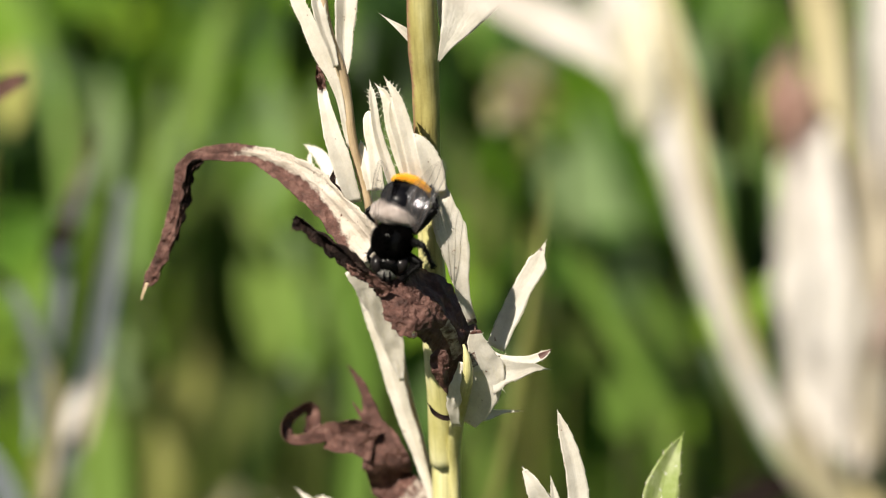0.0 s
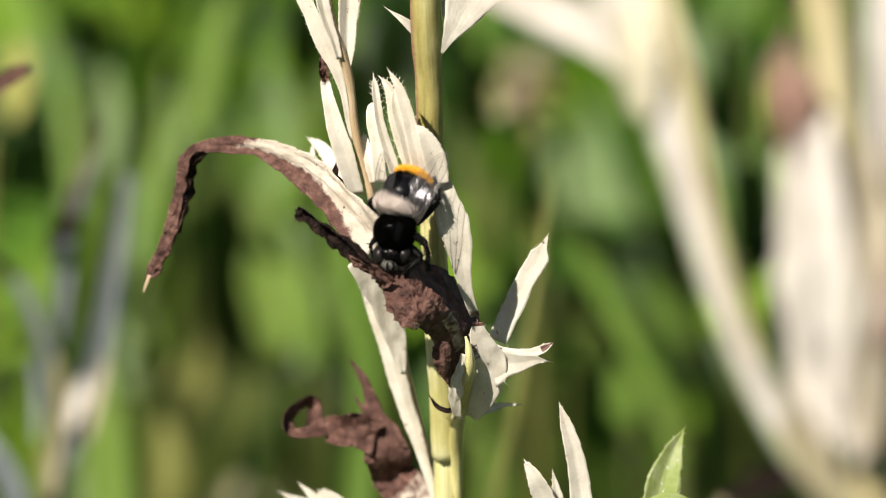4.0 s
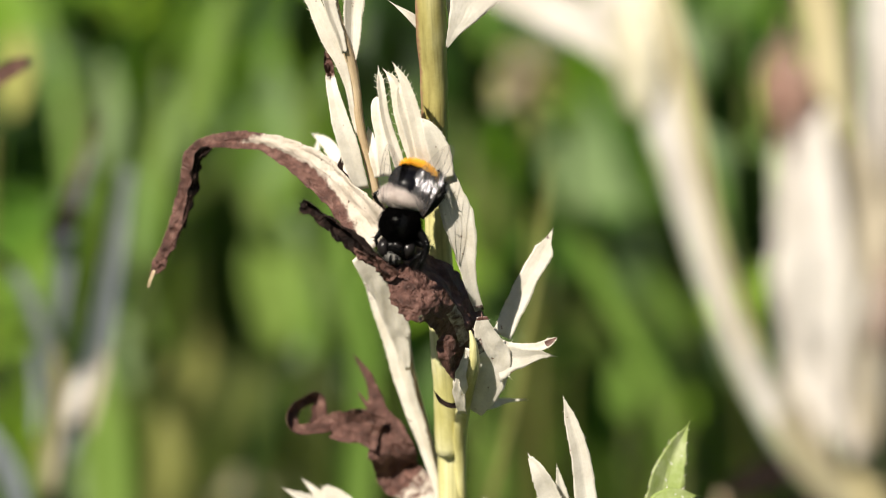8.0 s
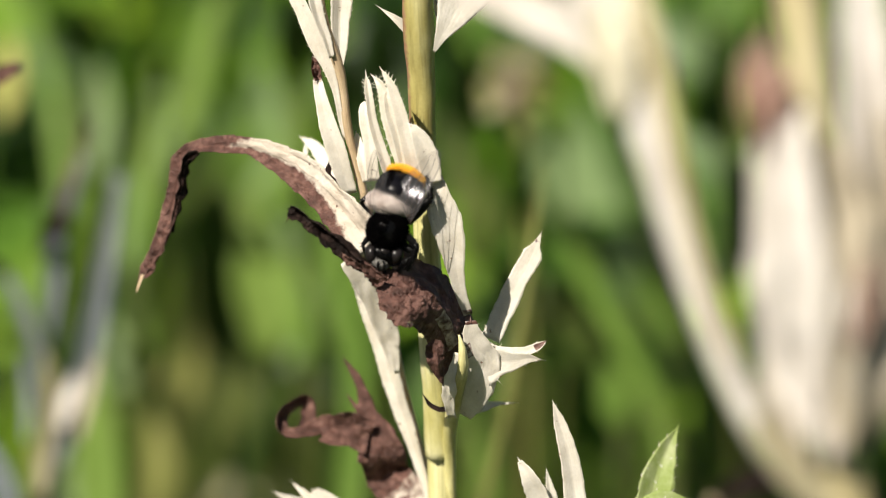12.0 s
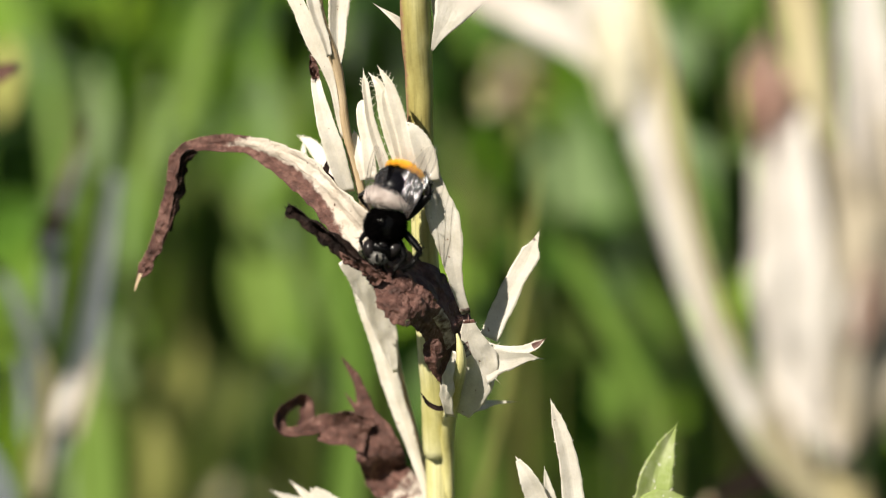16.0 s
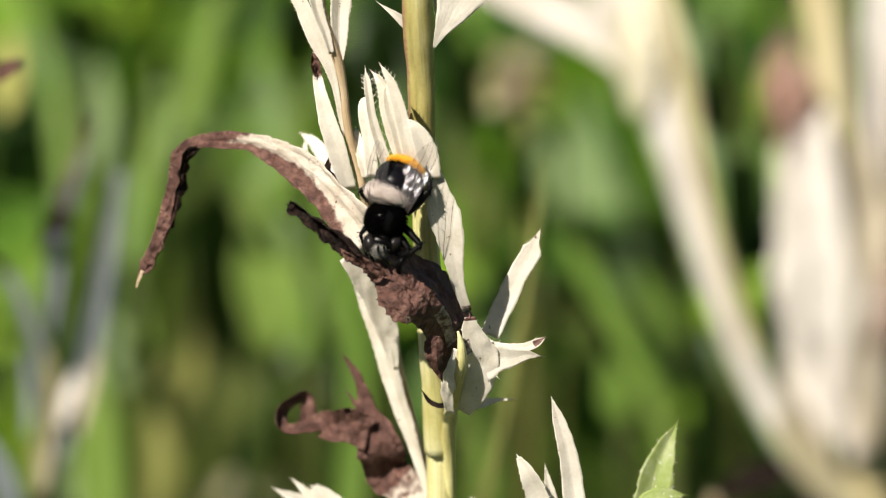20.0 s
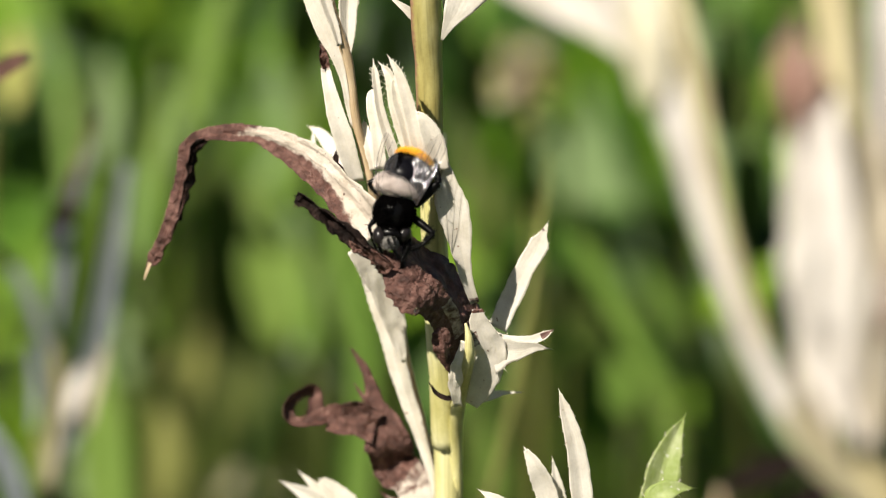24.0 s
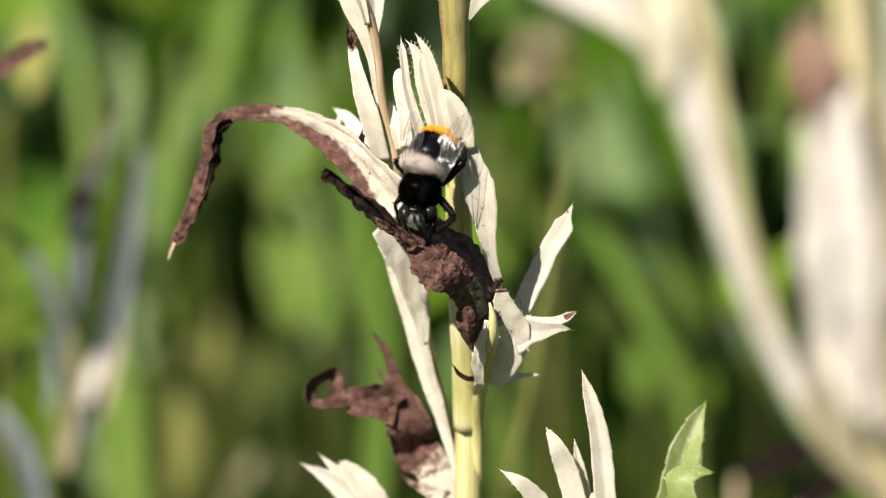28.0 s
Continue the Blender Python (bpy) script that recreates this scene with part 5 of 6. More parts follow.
# ---- the pale thistles behind, greyed for shade ----
def far_thistle():
    top = empty("thistle", "pale thistle greyed for shade, with cream stalks, behind", "thistle", matrix=HERE)
    g = M_PALE_SHADED
    stalk("stem", top, M_STRAW, [(-78.0, 265.0, -465.0), (-76.0, 225.0, -250.0), (-69.18, 193.00, -54.16), (-67.77, 189.00, -40.34), (-66.59, 187.00, -28.69), (-66.57, 185.00, -19.99)], [2.49, 2.26, 1.81, 1.58, 1.36, 1.02], label="cream stalk")
    leaf("leaf", top, g, [(-65.63, 187.00, -40.20), (-61.59, 185.00, -28.60), (-58.53, 185.00, -16.16), (-56.05, 185.00, -1.82), (-54.13, 185.00, 10.62)], [1.47, 2.26, 2.15, 1.69, 1.13], roll=30, seed=80, fold=0.3, teeth=6, label="narrow pale leaf greyed for shade")
    leaf("leaf", top, g, [(-66.11, 187.00, -19.09), (-65.44, 187.00, -8.54), (-64.48, 187.00, 1.06), (-61.79, 187.00, 10.65), (-58.72, 187.00, 19.77)], [0.79, 1.69, 1.92, 1.36, 0.79], roll=32, seed=81, fold=0.3, dead=lambda s, w: 1.0 if (s > 0.86 or abs(s - 0.53) < 0.04) else 0.0, label="narrow pale leaf greyed for shade, with withered tip")
    leaf("leaf", top, g, [(-66.57, 185.00, -24.77), (-68.44, 183.00, -17.06), (-71.07, 181.00, -9.41), (-75.19, 179.00, -3.69), (-81.55, 177.00, 0.09)], [0.90, 1.24, 1.13, 0.90, 0.45], roll=26, seed=82, fold=0.3, dead=lambda s, w: 0.9 if s > 0.6 else 0.0)
    leaf("leaf", top, M_CHAFF, [(-67.44, 186.00, -43.97), (-66.18, 185.00, -33.38), (-65.80, 185.00, -24.77), (-66.27, 184.00, -19.00)], [1.02, 1.24, 1.13, 0.45], seed=83, fold=0.3)
    # pale leaf added as a patch of sun on the shaded foliage
    leaf("leaf", top, M_NEARTAN, [(-60.63, 183.00, -34.22), (-59.39, 182.00, -28.93), (-58.15, 182.00, -23.70), (-57.10, 182.00, -18.94)], [0.34, 1.02, 0.85, 0.11], roll=-15, seed=87, fold=0.3, teeth=6, label="small pale leaf standing for a sun patch")
    leaf("leaf", top, g, [(-70.92, 183.00, -54.24), (-72.83, 183.00, -43.76), (-75.69, 183.00, -37.08), (-78.55, 183.00, -32.32)], [1.36, 2.03, 1.81, 0.90], roll=26, seed=84, fold=0.3)
    leaf("withered_leaf", top, M_LEAF_BROWN, [(-63.81, 184.00, 3.03), (-62.37, 183.00, 8.74), (-60.84, 183.00, 13.99), (-59.32, 183.00, 19.70)], [0.48, 0.67, 0.58, 0.14], dead=whole, ruffle=0.4, wave=0.3, seed=86, n=24, label="withered brown leaf tip")
    leaf("withered_leaf", top, M_LEAF_DARK, [(-67.06, 184.00, -2.70), (-66.28, 183.00, 1.12), (-65.04, 183.00, 3.98)], [0.58, 0.86, 0.29], dead=whole, ruffle=0.4, wave=0.3, seed=94, n=20, label="small dark withered leaf")
    # another pale leaf added, also for a patch of sun
    leaf("leaf", top, M_PINK, [(-63.91, 183.00, -32.07), (-62.85, 182.00, -29.16), (-61.80, 182.00, -26.30), (-60.95, 182.00, -23.16)], [0.86, 1.44, 1.44, 0.48], roll=-18, seed=88, fold=0.2, ruffle=0.1, label="pale leaf standing for a sun patch")
    leaf("leaf", top, M_PALE_SHADED, [(-69.33, 182.00, -34.11), (-68.94, 182.00, -28.40), (-69.13, 182.00, -23.64), (-69.89, 182.00, -19.83)], [0.38, 0.86, 0.86, 0.19], roll=-18, seed=89, fold=0.2, ruffle=0.1, label="narrow pale leaf greyed for shade")
    return top


def far_details():
    t = empty("dry_stalk", "drooping withered brown leaf on a bent stalk", "dry leaf", matrix=HERE)
    leaf("withered_leaf", t, M_LEAF_BROWN, [(-71.34, 62.00, 13.82), (-64.33, 61.00, 17.99), (-60.77, 60.00, 20.61), (-58.11, 60.00, 22.29), (-56.13, 60.00, 23.12)], [0.8, 1.0, 1.2, 1.1, 0.5], dead=whole, ruffle=0.3, seed=90)
    stalk("stalk", t, M_TWIG, [(-100.0, 160.0, -478.0), (-92.0, 100.0, -200.0), (-79.46, 65.00, -19.90), (-75.31, 63.00, 6.96), (-71.18, 62.00, 13.98)], [1.2, 1.0, 0.8, 0.6, 0.5], sides=10)
    t = empty("yellow_leaf", "broad sunlit yellow-green leaf of a meadow herb", "leaf", matrix=HERE)
    leaf("blade", t, M_YELLOW, [(-87.09, 300.00, 23.49), (-86.63, 300.00, 29.74), (-86.06, 300.00, 35.42), (-86.40, 300.00, 40.53)], [0.92, 3.09, 2.86, 0.57], roll=-10, seed=91, fold=0.2)
    stalk("stalk", t, M_STRAW, [(-110.0, 370.0, -445.0), (-100.0, 330.0, -200.0), (-92.51, 300.00, 2.39), (-91.38, 300.00, 13.18)], [1.2, 1.0, 0.9, 0.8], sides=10)
    for pts, ws, sd, lab in (
            ([(-57.84, 500.00, -95.54), (-60.02, 500.00, -37.55), (-62.19, 500.00, 13.19), (-56.83, 500.00, 55.23), (-52.77, 500.00, 72.63)], [3.0, 3.2, 2.8, 2.4, 2.0], 92, "wide straw-green grass blade"),
            ([(5.74, 130.00, -44.30), (10.10, 130.00, -27.76), (13.14, 130.00, -10.36), (14.88, 130.00, 1.83), (16.36, 130.00, 12.27)], [0.6, 0.6, 0.5, 0.4, 0.1], 93, "thin yellowish grass stalk"),
            ([(-64.54, 280.00, -61.78), (-66.75, 280.00, -39.68), (-67.86, 280.00, -23.10)], [4.0, 4.5, 1.0], 96, "broad light green leaf"),
            ([(-17.10, 240.00, -58.28), (-15.01, 240.00, -27.00), (-19.18, 240.00, -4.07), (-23.35, 240.00, 14.70)], [2.6, 2.6, 2.2, 0.4], 97, "soft green grass blade")):
        t = empty("grass_blade", lab, "grass", matrix=HERE)
        leaf("blade", t, M_STRAW if sd == 93 else (M_OLIVE if sd == 92 else M_LIME), pts, ws, seed=sd, fold=0.3, n=24, across=3, spines=False)
        low = [pts[0], (pts[0][0] * 1.02, pts[0][1] + 30, -200.0), (pts[0][0] * 1.05, pts[0][1] + 60, -480.0 - (pts[0][1] - 130) * 0.0)]
        stalk("stalk", t, M_GREEN, low[::-1], [1.0, 0.9, 0.8], n=12, sides=8)


def sunlit_leaves():
    """Broad leaves of taller herbs that catch the sun behind the thistle."""
    def sunlit_leaf_at(k, pts, ws, m):
        t = empty("herb_leaf", "broad sunlit green leaf of a meadow herb" if m in (M_LIME, M_LIME_SUNLIT) else "broad olive leaf of a meadow herb", "leaf", "sunlit meadow leaves", matrix=HERE)
        leaf("blade", t, m, pts, ws, seed=400 + k, fold=0.25, roll=(-20, 10, -5, 15)[k % 4], n=16, across=3, spines=False, ruffle=0.2)
        p = pts[0]
        drop = 500 + p[2] - p[1] * 0.176
        stalk("stalk", t, M_OLIVE, [(p[0] * 1.03, p[1] + drop * 0.17, p[2] - drop * 0.98), (p[0] * 1.01, p[1] + drop * 0.07, p[2] - drop * 0.4), p], [1.1, 0.9, 0.6], n=14, sides=8)

    sunlit_leaf_at(0, [(-48.21, 510.00, 1.61), (-44.55, 510.00, 14.80), (-40.88, 510.00, 25.06), (-40.15, 510.00, 35.32)], [2.5, 5.5, 5.0, 0.8], M_LIME)
    sunlit_leaf_at(1, [(-34.61, 561.00, -36.93), (-36.16, 561.00, -24.57), (-39.25, 561.00, -13.75), (-43.89, 561.00, -6.03)], [2.5, 5.8, 5.2, 0.8], M_LIME)
    sunlit_leaf_at(2, [(-68.54, 714.00, 3.75), (-69.43, 714.00, 19.81), (-64.97, 714.00, 35.88)], [3.1, 5.6, 0.8], M_LIME)
    sunlit_leaf_at(3, [(-122.54, 612.00, -19.34), (-120.10, 612.00, -1.46), (-120.91, 612.00, 18.04), (-124.16, 612.00, 31.04)], [3.8, 6.0, 5.2, 1.0], M_LIME)
    sunlit_leaf_at(4, [(-85.87, 782.00, -37.64), (-87.76, 782.00, -22.51), (-91.54, 782.00, -9.27)], [3.1, 6.2, 1.0], M_OLIVE)
    sunlit_leaf_at(5, [(-27.53, 646.00, -13.26), (-22.49, 646.00, 1.85), (-24.17, 646.00, 18.63)], [2.5, 4.5, 0.8], M_LIME)
    sunlit_leaf_at(6, [(-107.73, 816.00, 4.08), (-105.79, 816.00, 23.53), (-99.95, 816.00, 42.98)], [3.1, 5.6, 0.8], M_OLIVE)
    sunlit_leaf_at(7, [(39.56, 561.00, -12.21), (42.96, 561.00, 3.25), (42.65, 561.00, 17.15), (39.56, 561.00, 29.51)], [1.9, 4.5, 4.2, 0.8], M_LIME)
    sunlit_leaf_at(8, [(40.34, 714.00, -42.66), (38.55, 714.00, -28.38), (43.91, 714.00, -14.10)], [2.5, 4.2, 0.8], M_LIME)
    sunlit_leaf_at(9, [(11.43, 680.00, -20.61), (9.70, 680.00, -6.75), (13.16, 680.00, 8.83)], [2.5, 4.0, 0.8], M_OLIVE)
    sunlit_leaf_at(10, [(54.72, 646.00, -46.83), (51.36, 646.00, -28.36), (44.65, 646.00, -13.26)], [2.0, 3.2, 0.5], M_LIME)
    sunlit_leaf_at(11, [(-88.51, 510.00, -67.26), (-89.98, 510.00, -52.61), (-94.37, 510.00, -37.95)], [3.1, 5.5, 0.8], M_LIME)
    sunlit_leaf_at(12, [(-69.79, 578.00, -87.87), (-69.01, 578.00, -64.29), (-70.58, 578.00, -43.86)], [2.5, 3.5, 0.6], M_OLIVE)
    sunlit_leaf_at(13, [(77.82, 714.00, 3.75), (79.61, 714.00, 19.81), (84.96, 714.00, 35.88)], [2.0, 3.8, 0.6], M_SHADE_LEAF)
    sunlit_leaf_at(14, [(12.35, 612.00, -58.34), (15.60, 612.00, -45.34), (20.48, 612.00, -32.34)], [2.0, 3.2, 0.6], M_LIME)
    sunlit_leaf_at(15, [(-35.72, 350.00, -25.39), (-37.17, 350.00, -16.89), (-39.12, 350.00, -5.95), (-39.97, 350.00, 2.55)], [2.0, 5.0, 5.0, 1.0], M_LIME_SUNLIT)
    sunlit_leaf_at(16, [(-29.56, 600.00, -31.97), (-29.56, 600.00, -15.90), (-31.97, 600.00, 0.16), (-35.98, 600.00, 13.01)], [3.0, 7.0, 6.5, 1.0], M_LIME)
    sunlit_leaf_at(17, [(-56.34, 620.00, -32.59), (-55.52, 620.00, -16.21), (-57.97, 620.00, 0.16), (-58.79, 620.00, 9.99)], [3.0, 6.0, 5.5, 1.0], M_LIME)
    sunlit_leaf_at(18, [(-58.80, 380.00, 12.74), (-57.29, 380.00, 21.58), (-55.39, 380.00, 30.41)], [2.0, 4.2, 0.8], M_PALEGREEN)
    sunlit_leaf_at(19, [(-44.42, 380.00, 11.48), (-43.41, 380.00, 20.31), (-41.89, 380.00, 30.41)], [2.0, 4.8, 0.8], M_LIME)
    sunlit_leaf_at(20, [(90.32, 714.00, 39.45), (84.96, 714.00, 57.29), (83.18, 714.00, 75.14)], [2.5, 3.8, 0.6], M_SHADE_LEAF)


def tall_blades():
    """Taller blades and stalks that stand behind the thistle."""
    def blade_at(k, pts, ws, m, lab):
        t = empty("grass_blade", lab, "grass", "tall blades behind the thistle", matrix=HERE)
        leaf("blade", t, m, pts, ws, seed=500 + k, fold=0.25, roll=-14, n=18, across=3, spines=False)
        p = pts[0]
        drop = 500 + p[2] - p[1] * 0.176
        stalk("stalk", t, M_OLIVE, [(p[0] * 1.03, p[1] + drop * 0.17, p[2] - drop * 0.98), (p[0] * 1.01, p[1] + drop * 0.07, p[2] - drop * 0.4), p], [1.1, 0.9, 0.6], n=14, sides=8)

    blade_at(0, [(-65.37, 470.00, 2.95), (-61.58, 470.00, 25.39), (-55.97, 470.00, 45.03), (-48.25, 470.00, 70.28)], [2.6, 3.0, 2.6, 1.6], M_LIME, "long light green grass blade")
    blade_at(1, [(-69.14, 420.00, -42.25), (-68.61, 420.00, -26.36), (-70.46, 420.00, -15.76), (-73.11, 420.00, -7.81)], [1.4, 1.6, 1.2, 0.3], M_LIME, "thin light green grass blade")
    blade_at(2, [(-59.50, 430.00, -69.55), (-58.96, 430.00, -50.79), (-57.89, 430.00, -34.71), (-57.36, 430.00, -22.65)], [2.0, 2.4, 2.0, 0.4], M_STRAW, "upright straw-coloured dry grass blade")
    blade_at(3, [(-67.25, 440.00, -62.23), (-67.52, 440.00, -47.32), (-68.33, 440.00, -33.76)], [1.4, 1.7, 0.4], M_CHAFF, "dry tan grass blade")
    blade_at(4, [(-101.85, 430.00, -74.91), (-101.04, 430.00, -56.15), (-103.19, 430.00, -37.39)], [3.6, 4.0, 0.8], M_LIME, "broad light green grass blade")
    blade_at(5, [(-81.62, 440.00, -75.79), (-82.97, 440.00, -56.81), (-85.96, 440.00, -43.25)], [4.2, 4.4, 0.8], M_LIME, "broad light green grass blade")
    blade_at(6, [(47.28, 300.00, -47.62), (41.60, 300.00, -31.71), (36.14, 300.00, -19.21), (30.23, 300.00, -7.84)], [1.1, 1.2, 1.0, 0.3], M_LIME, "slanting green grass blade")
    blade_at(7, [(47.71, 430.00, -10.59), (42.08, 430.00, 5.49), (37.79, 430.00, 18.90), (34.31, 430.00, 33.64)], [3.0, 3.8, 3.2, 0.8], M_PALEGREEN, "broad pale grey-green grass blade")
    blade_at(8, [(69.39, 450.00, -71.18), (68.57, 450.00, -51.98), (65.55, 450.00, -34.15)], [2.0, 2.2, 0.5], M_OLIVE, "single upright green grass blade")
    blade_at(9, [(64.81, 440.00, -37.83), (60.74, 440.00, -21.56), (55.86, 440.00, -3.93)], [1.6, 1.8, 0.3], M_OLIVE, "thin dull green grass blade")
    blade_at(10, [(42.84, 440.00, -59.52), (37.69, 440.00, -45.96), (30.64, 440.00, -33.76)], [1.4, 1.6, 0.4], M_OLIVE, "slanting green grass blade")
    blade_at(11, [(-25.09, 400.00, -28.32), (-27.03, 400.00, -15.39), (-30.91, 400.00, -5.04), (-36.08, 400.00, 4.01)], [3.4, 4.6, 4.2, 0.8], M_LIME_SUNLIT, "broad sunlit grass blade")
    blade_at(12, [(-42.08, 430.00, -69.55), (-42.08, 430.00, -50.79), (-43.15, 430.00, -37.39)], [1.6, 1.8, 0.3], M_OLIVE, "thin dull green grass blade")
    blade_at(13, [(16.22, 430.00, -56.15), (14.21, 430.00, -40.07), (11.79, 430.00, -26.67)], [2.0, 2.2, 0.4], M_LIME, "short sunlit light green grass blade")
    blade_at(14, [(-89.69, 450.00, 2.88), (-90.79, 450.00, 19.34), (-94.08, 450.00, 38.54), (-99.29, 450.00, 54.99)], [2.0, 2.4, 2.0, 0.4], M_GREEN, "long green grass blade")
    blade_at(15, [(72.14, 450.00, 19.34), (70.22, 450.00, 35.79), (65.55, 450.00, 52.25)], [2.6, 3.0, 0.8], M_OLIVE, "single upright green grass blade")
    blade_at(16, [(44.58, 400.00, -7.52), (38.76, 400.00, 4.12), (32.29, 400.00, 17.05), (25.17, 400.00, 28.68)], [2.8, 4.4, 3.9, 1.0], M_PALEGREEN, "broad pale grey-green grass blade")
    blade_at(17, [(36.15, 430.00, -2.43), (29.44, 430.00, 10.97), (21.40, 430.00, 25.70)], [2.7, 4.0, 1.3], M_PALEGREEN, "broad pale grey-green grass blade")
    blade_at(18, [(-72.41, 430.00, -7.81), (-70.80, 430.00, 6.93), (-69.05, 430.00, 21.67), (-65.70, 430.00, 35.07)], [2.9, 4.0, 3.8, 1.3], M_PALEGREEN, "long pale green grass blade")
    blade_at(19, [(-61.07, 450.00, 11.21), (-60.38, 450.00, 26.29), (-57.36, 450.00, 41.37), (-53.52, 450.00, 53.71)], [2.7, 3.6, 3.3, 1.6], M_LIME, "long light green grass blade")
    blade_at(20, [(-25.90, 380.00, -26.28), (-29.05, 380.00, -13.66), (-32.21, 380.00, -2.30), (-34.10, 380.00, 4.01)], [2.5, 3.8, 3.0, 0.8], M_PALEGREEN, "pale green grass blade")
    blade_at(21, [(-75.74, 380.00, 14.10), (-74.48, 380.00, 26.71), (-75.74, 380.00, 38.06)], [2.0, 2.8, 1.0], M_PALEGREEN, "pale green grass blade")
    blade_at(22, [(-42.42, 420.00, 10.83), (-40.43, 420.00, 21.42), (-39.77, 420.00, 32.02), (-41.36, 420.00, 39.96)], [1.9, 4.0, 3.4, 1.1], M_PALEGREEN, "pale green grass blade")
    blade_at(23, [(12.03, 430.00, -1.09), (10.42, 430.00, 9.63), (8.00, 430.00, 19.00)], [1.9, 2.9, 1.1], M_OLIVE, "short light green grass blade")
    blade_at(24, [(11.62, 400.00, -63.15), (10.58, 400.00, -52.79), (7.73, 400.00, -42.45)], [3.1, 3.9, 1.3], M_LIME, "short light green grass blade")
    blade_at(25, [(-64.95, 420.00, -68.67), (-64.28, 420.00, -54.09), (-62.56, 420.00, -38.19), (-60.97, 420.00, -27.59)], [3.7, 4.5, 4.0, 1.3], M_STRAW, "wide straw-green grass blade")
    blade_at(26, [(-40.12, 400.00, -57.98), (-41.42, 400.00, -47.63), (-43.36, 400.00, -37.28), (-44.26, 400.00, -26.93)], [2.6, 4.1, 3.9, 1.0], M_OLIVE, "light green grass blade")
    blade_at(27, [(-71.81, 400.00, -34.70), (-73.11, 400.00, -26.94), (-74.40, 400.00, -19.18)], [1.8, 2.8, 1.0], M_PALEGREEN, "pale green grass blade")
    blade_at(28, [(43.68, 420.00, -30.22), (39.04, 420.00, -20.94), (33.74, 420.00, -11.67)], [1.3, 2.1, 0.8], M_LIME, "slanting light green grass blade")
    blade_at(29, [(-20.14, 430.00, 10.96), (-21.21, 430.00, 21.68), (-20.14, 430.00, 32.40)], [1.6, 2.1, 0.8], M_LIME, "light green grass blade")
    blade_at(30, [(-60.04, 300.00, -6.62), (-58.90, 300.00, 4.74), (-57.99, 300.00, 17.24), (-56.17, 300.00, 28.61)], [1.4, 2.3, 2.0, 0.7], M_LIME, "long pale green grass blade")
    blade_at(31, [(-53.03, 310.00, 12.87), (-51.30, 310.00, 24.39), (-48.65, 310.00, 35.91), (-45.19, 310.00, 48.58)], [1.2, 2.1, 2.1, 1.2], M_LIME, "long pale green grass blade")
    blade_at(32, [(-26.53, 310.00, -26.30), (-28.26, 310.00, -17.08), (-30.22, 310.00, -9.01), (-31.72, 310.00, -2.10)], [1.6, 2.8, 2.3, 0.7], M_LIME, "light green grass blade")
    blade_at(33, [(25.65, 320.00, 18.90), (22.73, 320.00, 27.07), (19.23, 320.00, 34.07)], [1.2, 1.9, 0.7], M_LIME, "slanting light green grass blade")
    blade_at(34, [(45.45, 300.00, -35.19), (37.49, 300.00, -20.40), (30.10, 300.00, -7.89), (24.99, 300.00, 1.20)], [1.6, 2.5, 2.3, 0.7], M_LIME, "slanting light green grass blade")
    blade_at(35, [(38.44, 330.00, -39.01), (36.67, 330.00, -31.90), (33.71, 330.00, -24.79)], [1.9, 3.6, 0.9], M_LIME, "broad pale grey-green grass blade")
    blade_at(36, [(42.56, 340.00, -13.13), (38.96, 340.00, -4.73), (34.77, 340.00, 2.47)], [1.9, 3.1, 1.0], M_PALEGREEN, "broad pale grey-green grass blade")
    blade_at(37, [(50.29, 330.00, -22.44), (45.55, 330.00, -14.15), (41.41, 330.00, -7.04)], [1.2, 1.9, 0.7], M_LIME, "slanting light green grass blade")
    blade_at(38, [(45.54, 330.00, -55.59), (47.91, 330.00, -46.12), (46.73, 330.00, -36.64)], [1.4, 2.1, 0.7], M_OLIVE, "single upright green grass blade")
    blade_at(39, [(-74.02, 330.00, -57.87), (-75.78, 330.00, -48.40), (-76.36, 330.00, -38.93)], [2.6, 3.3, 1.2], M_PALEGREEN, "broad pale green grass blade")


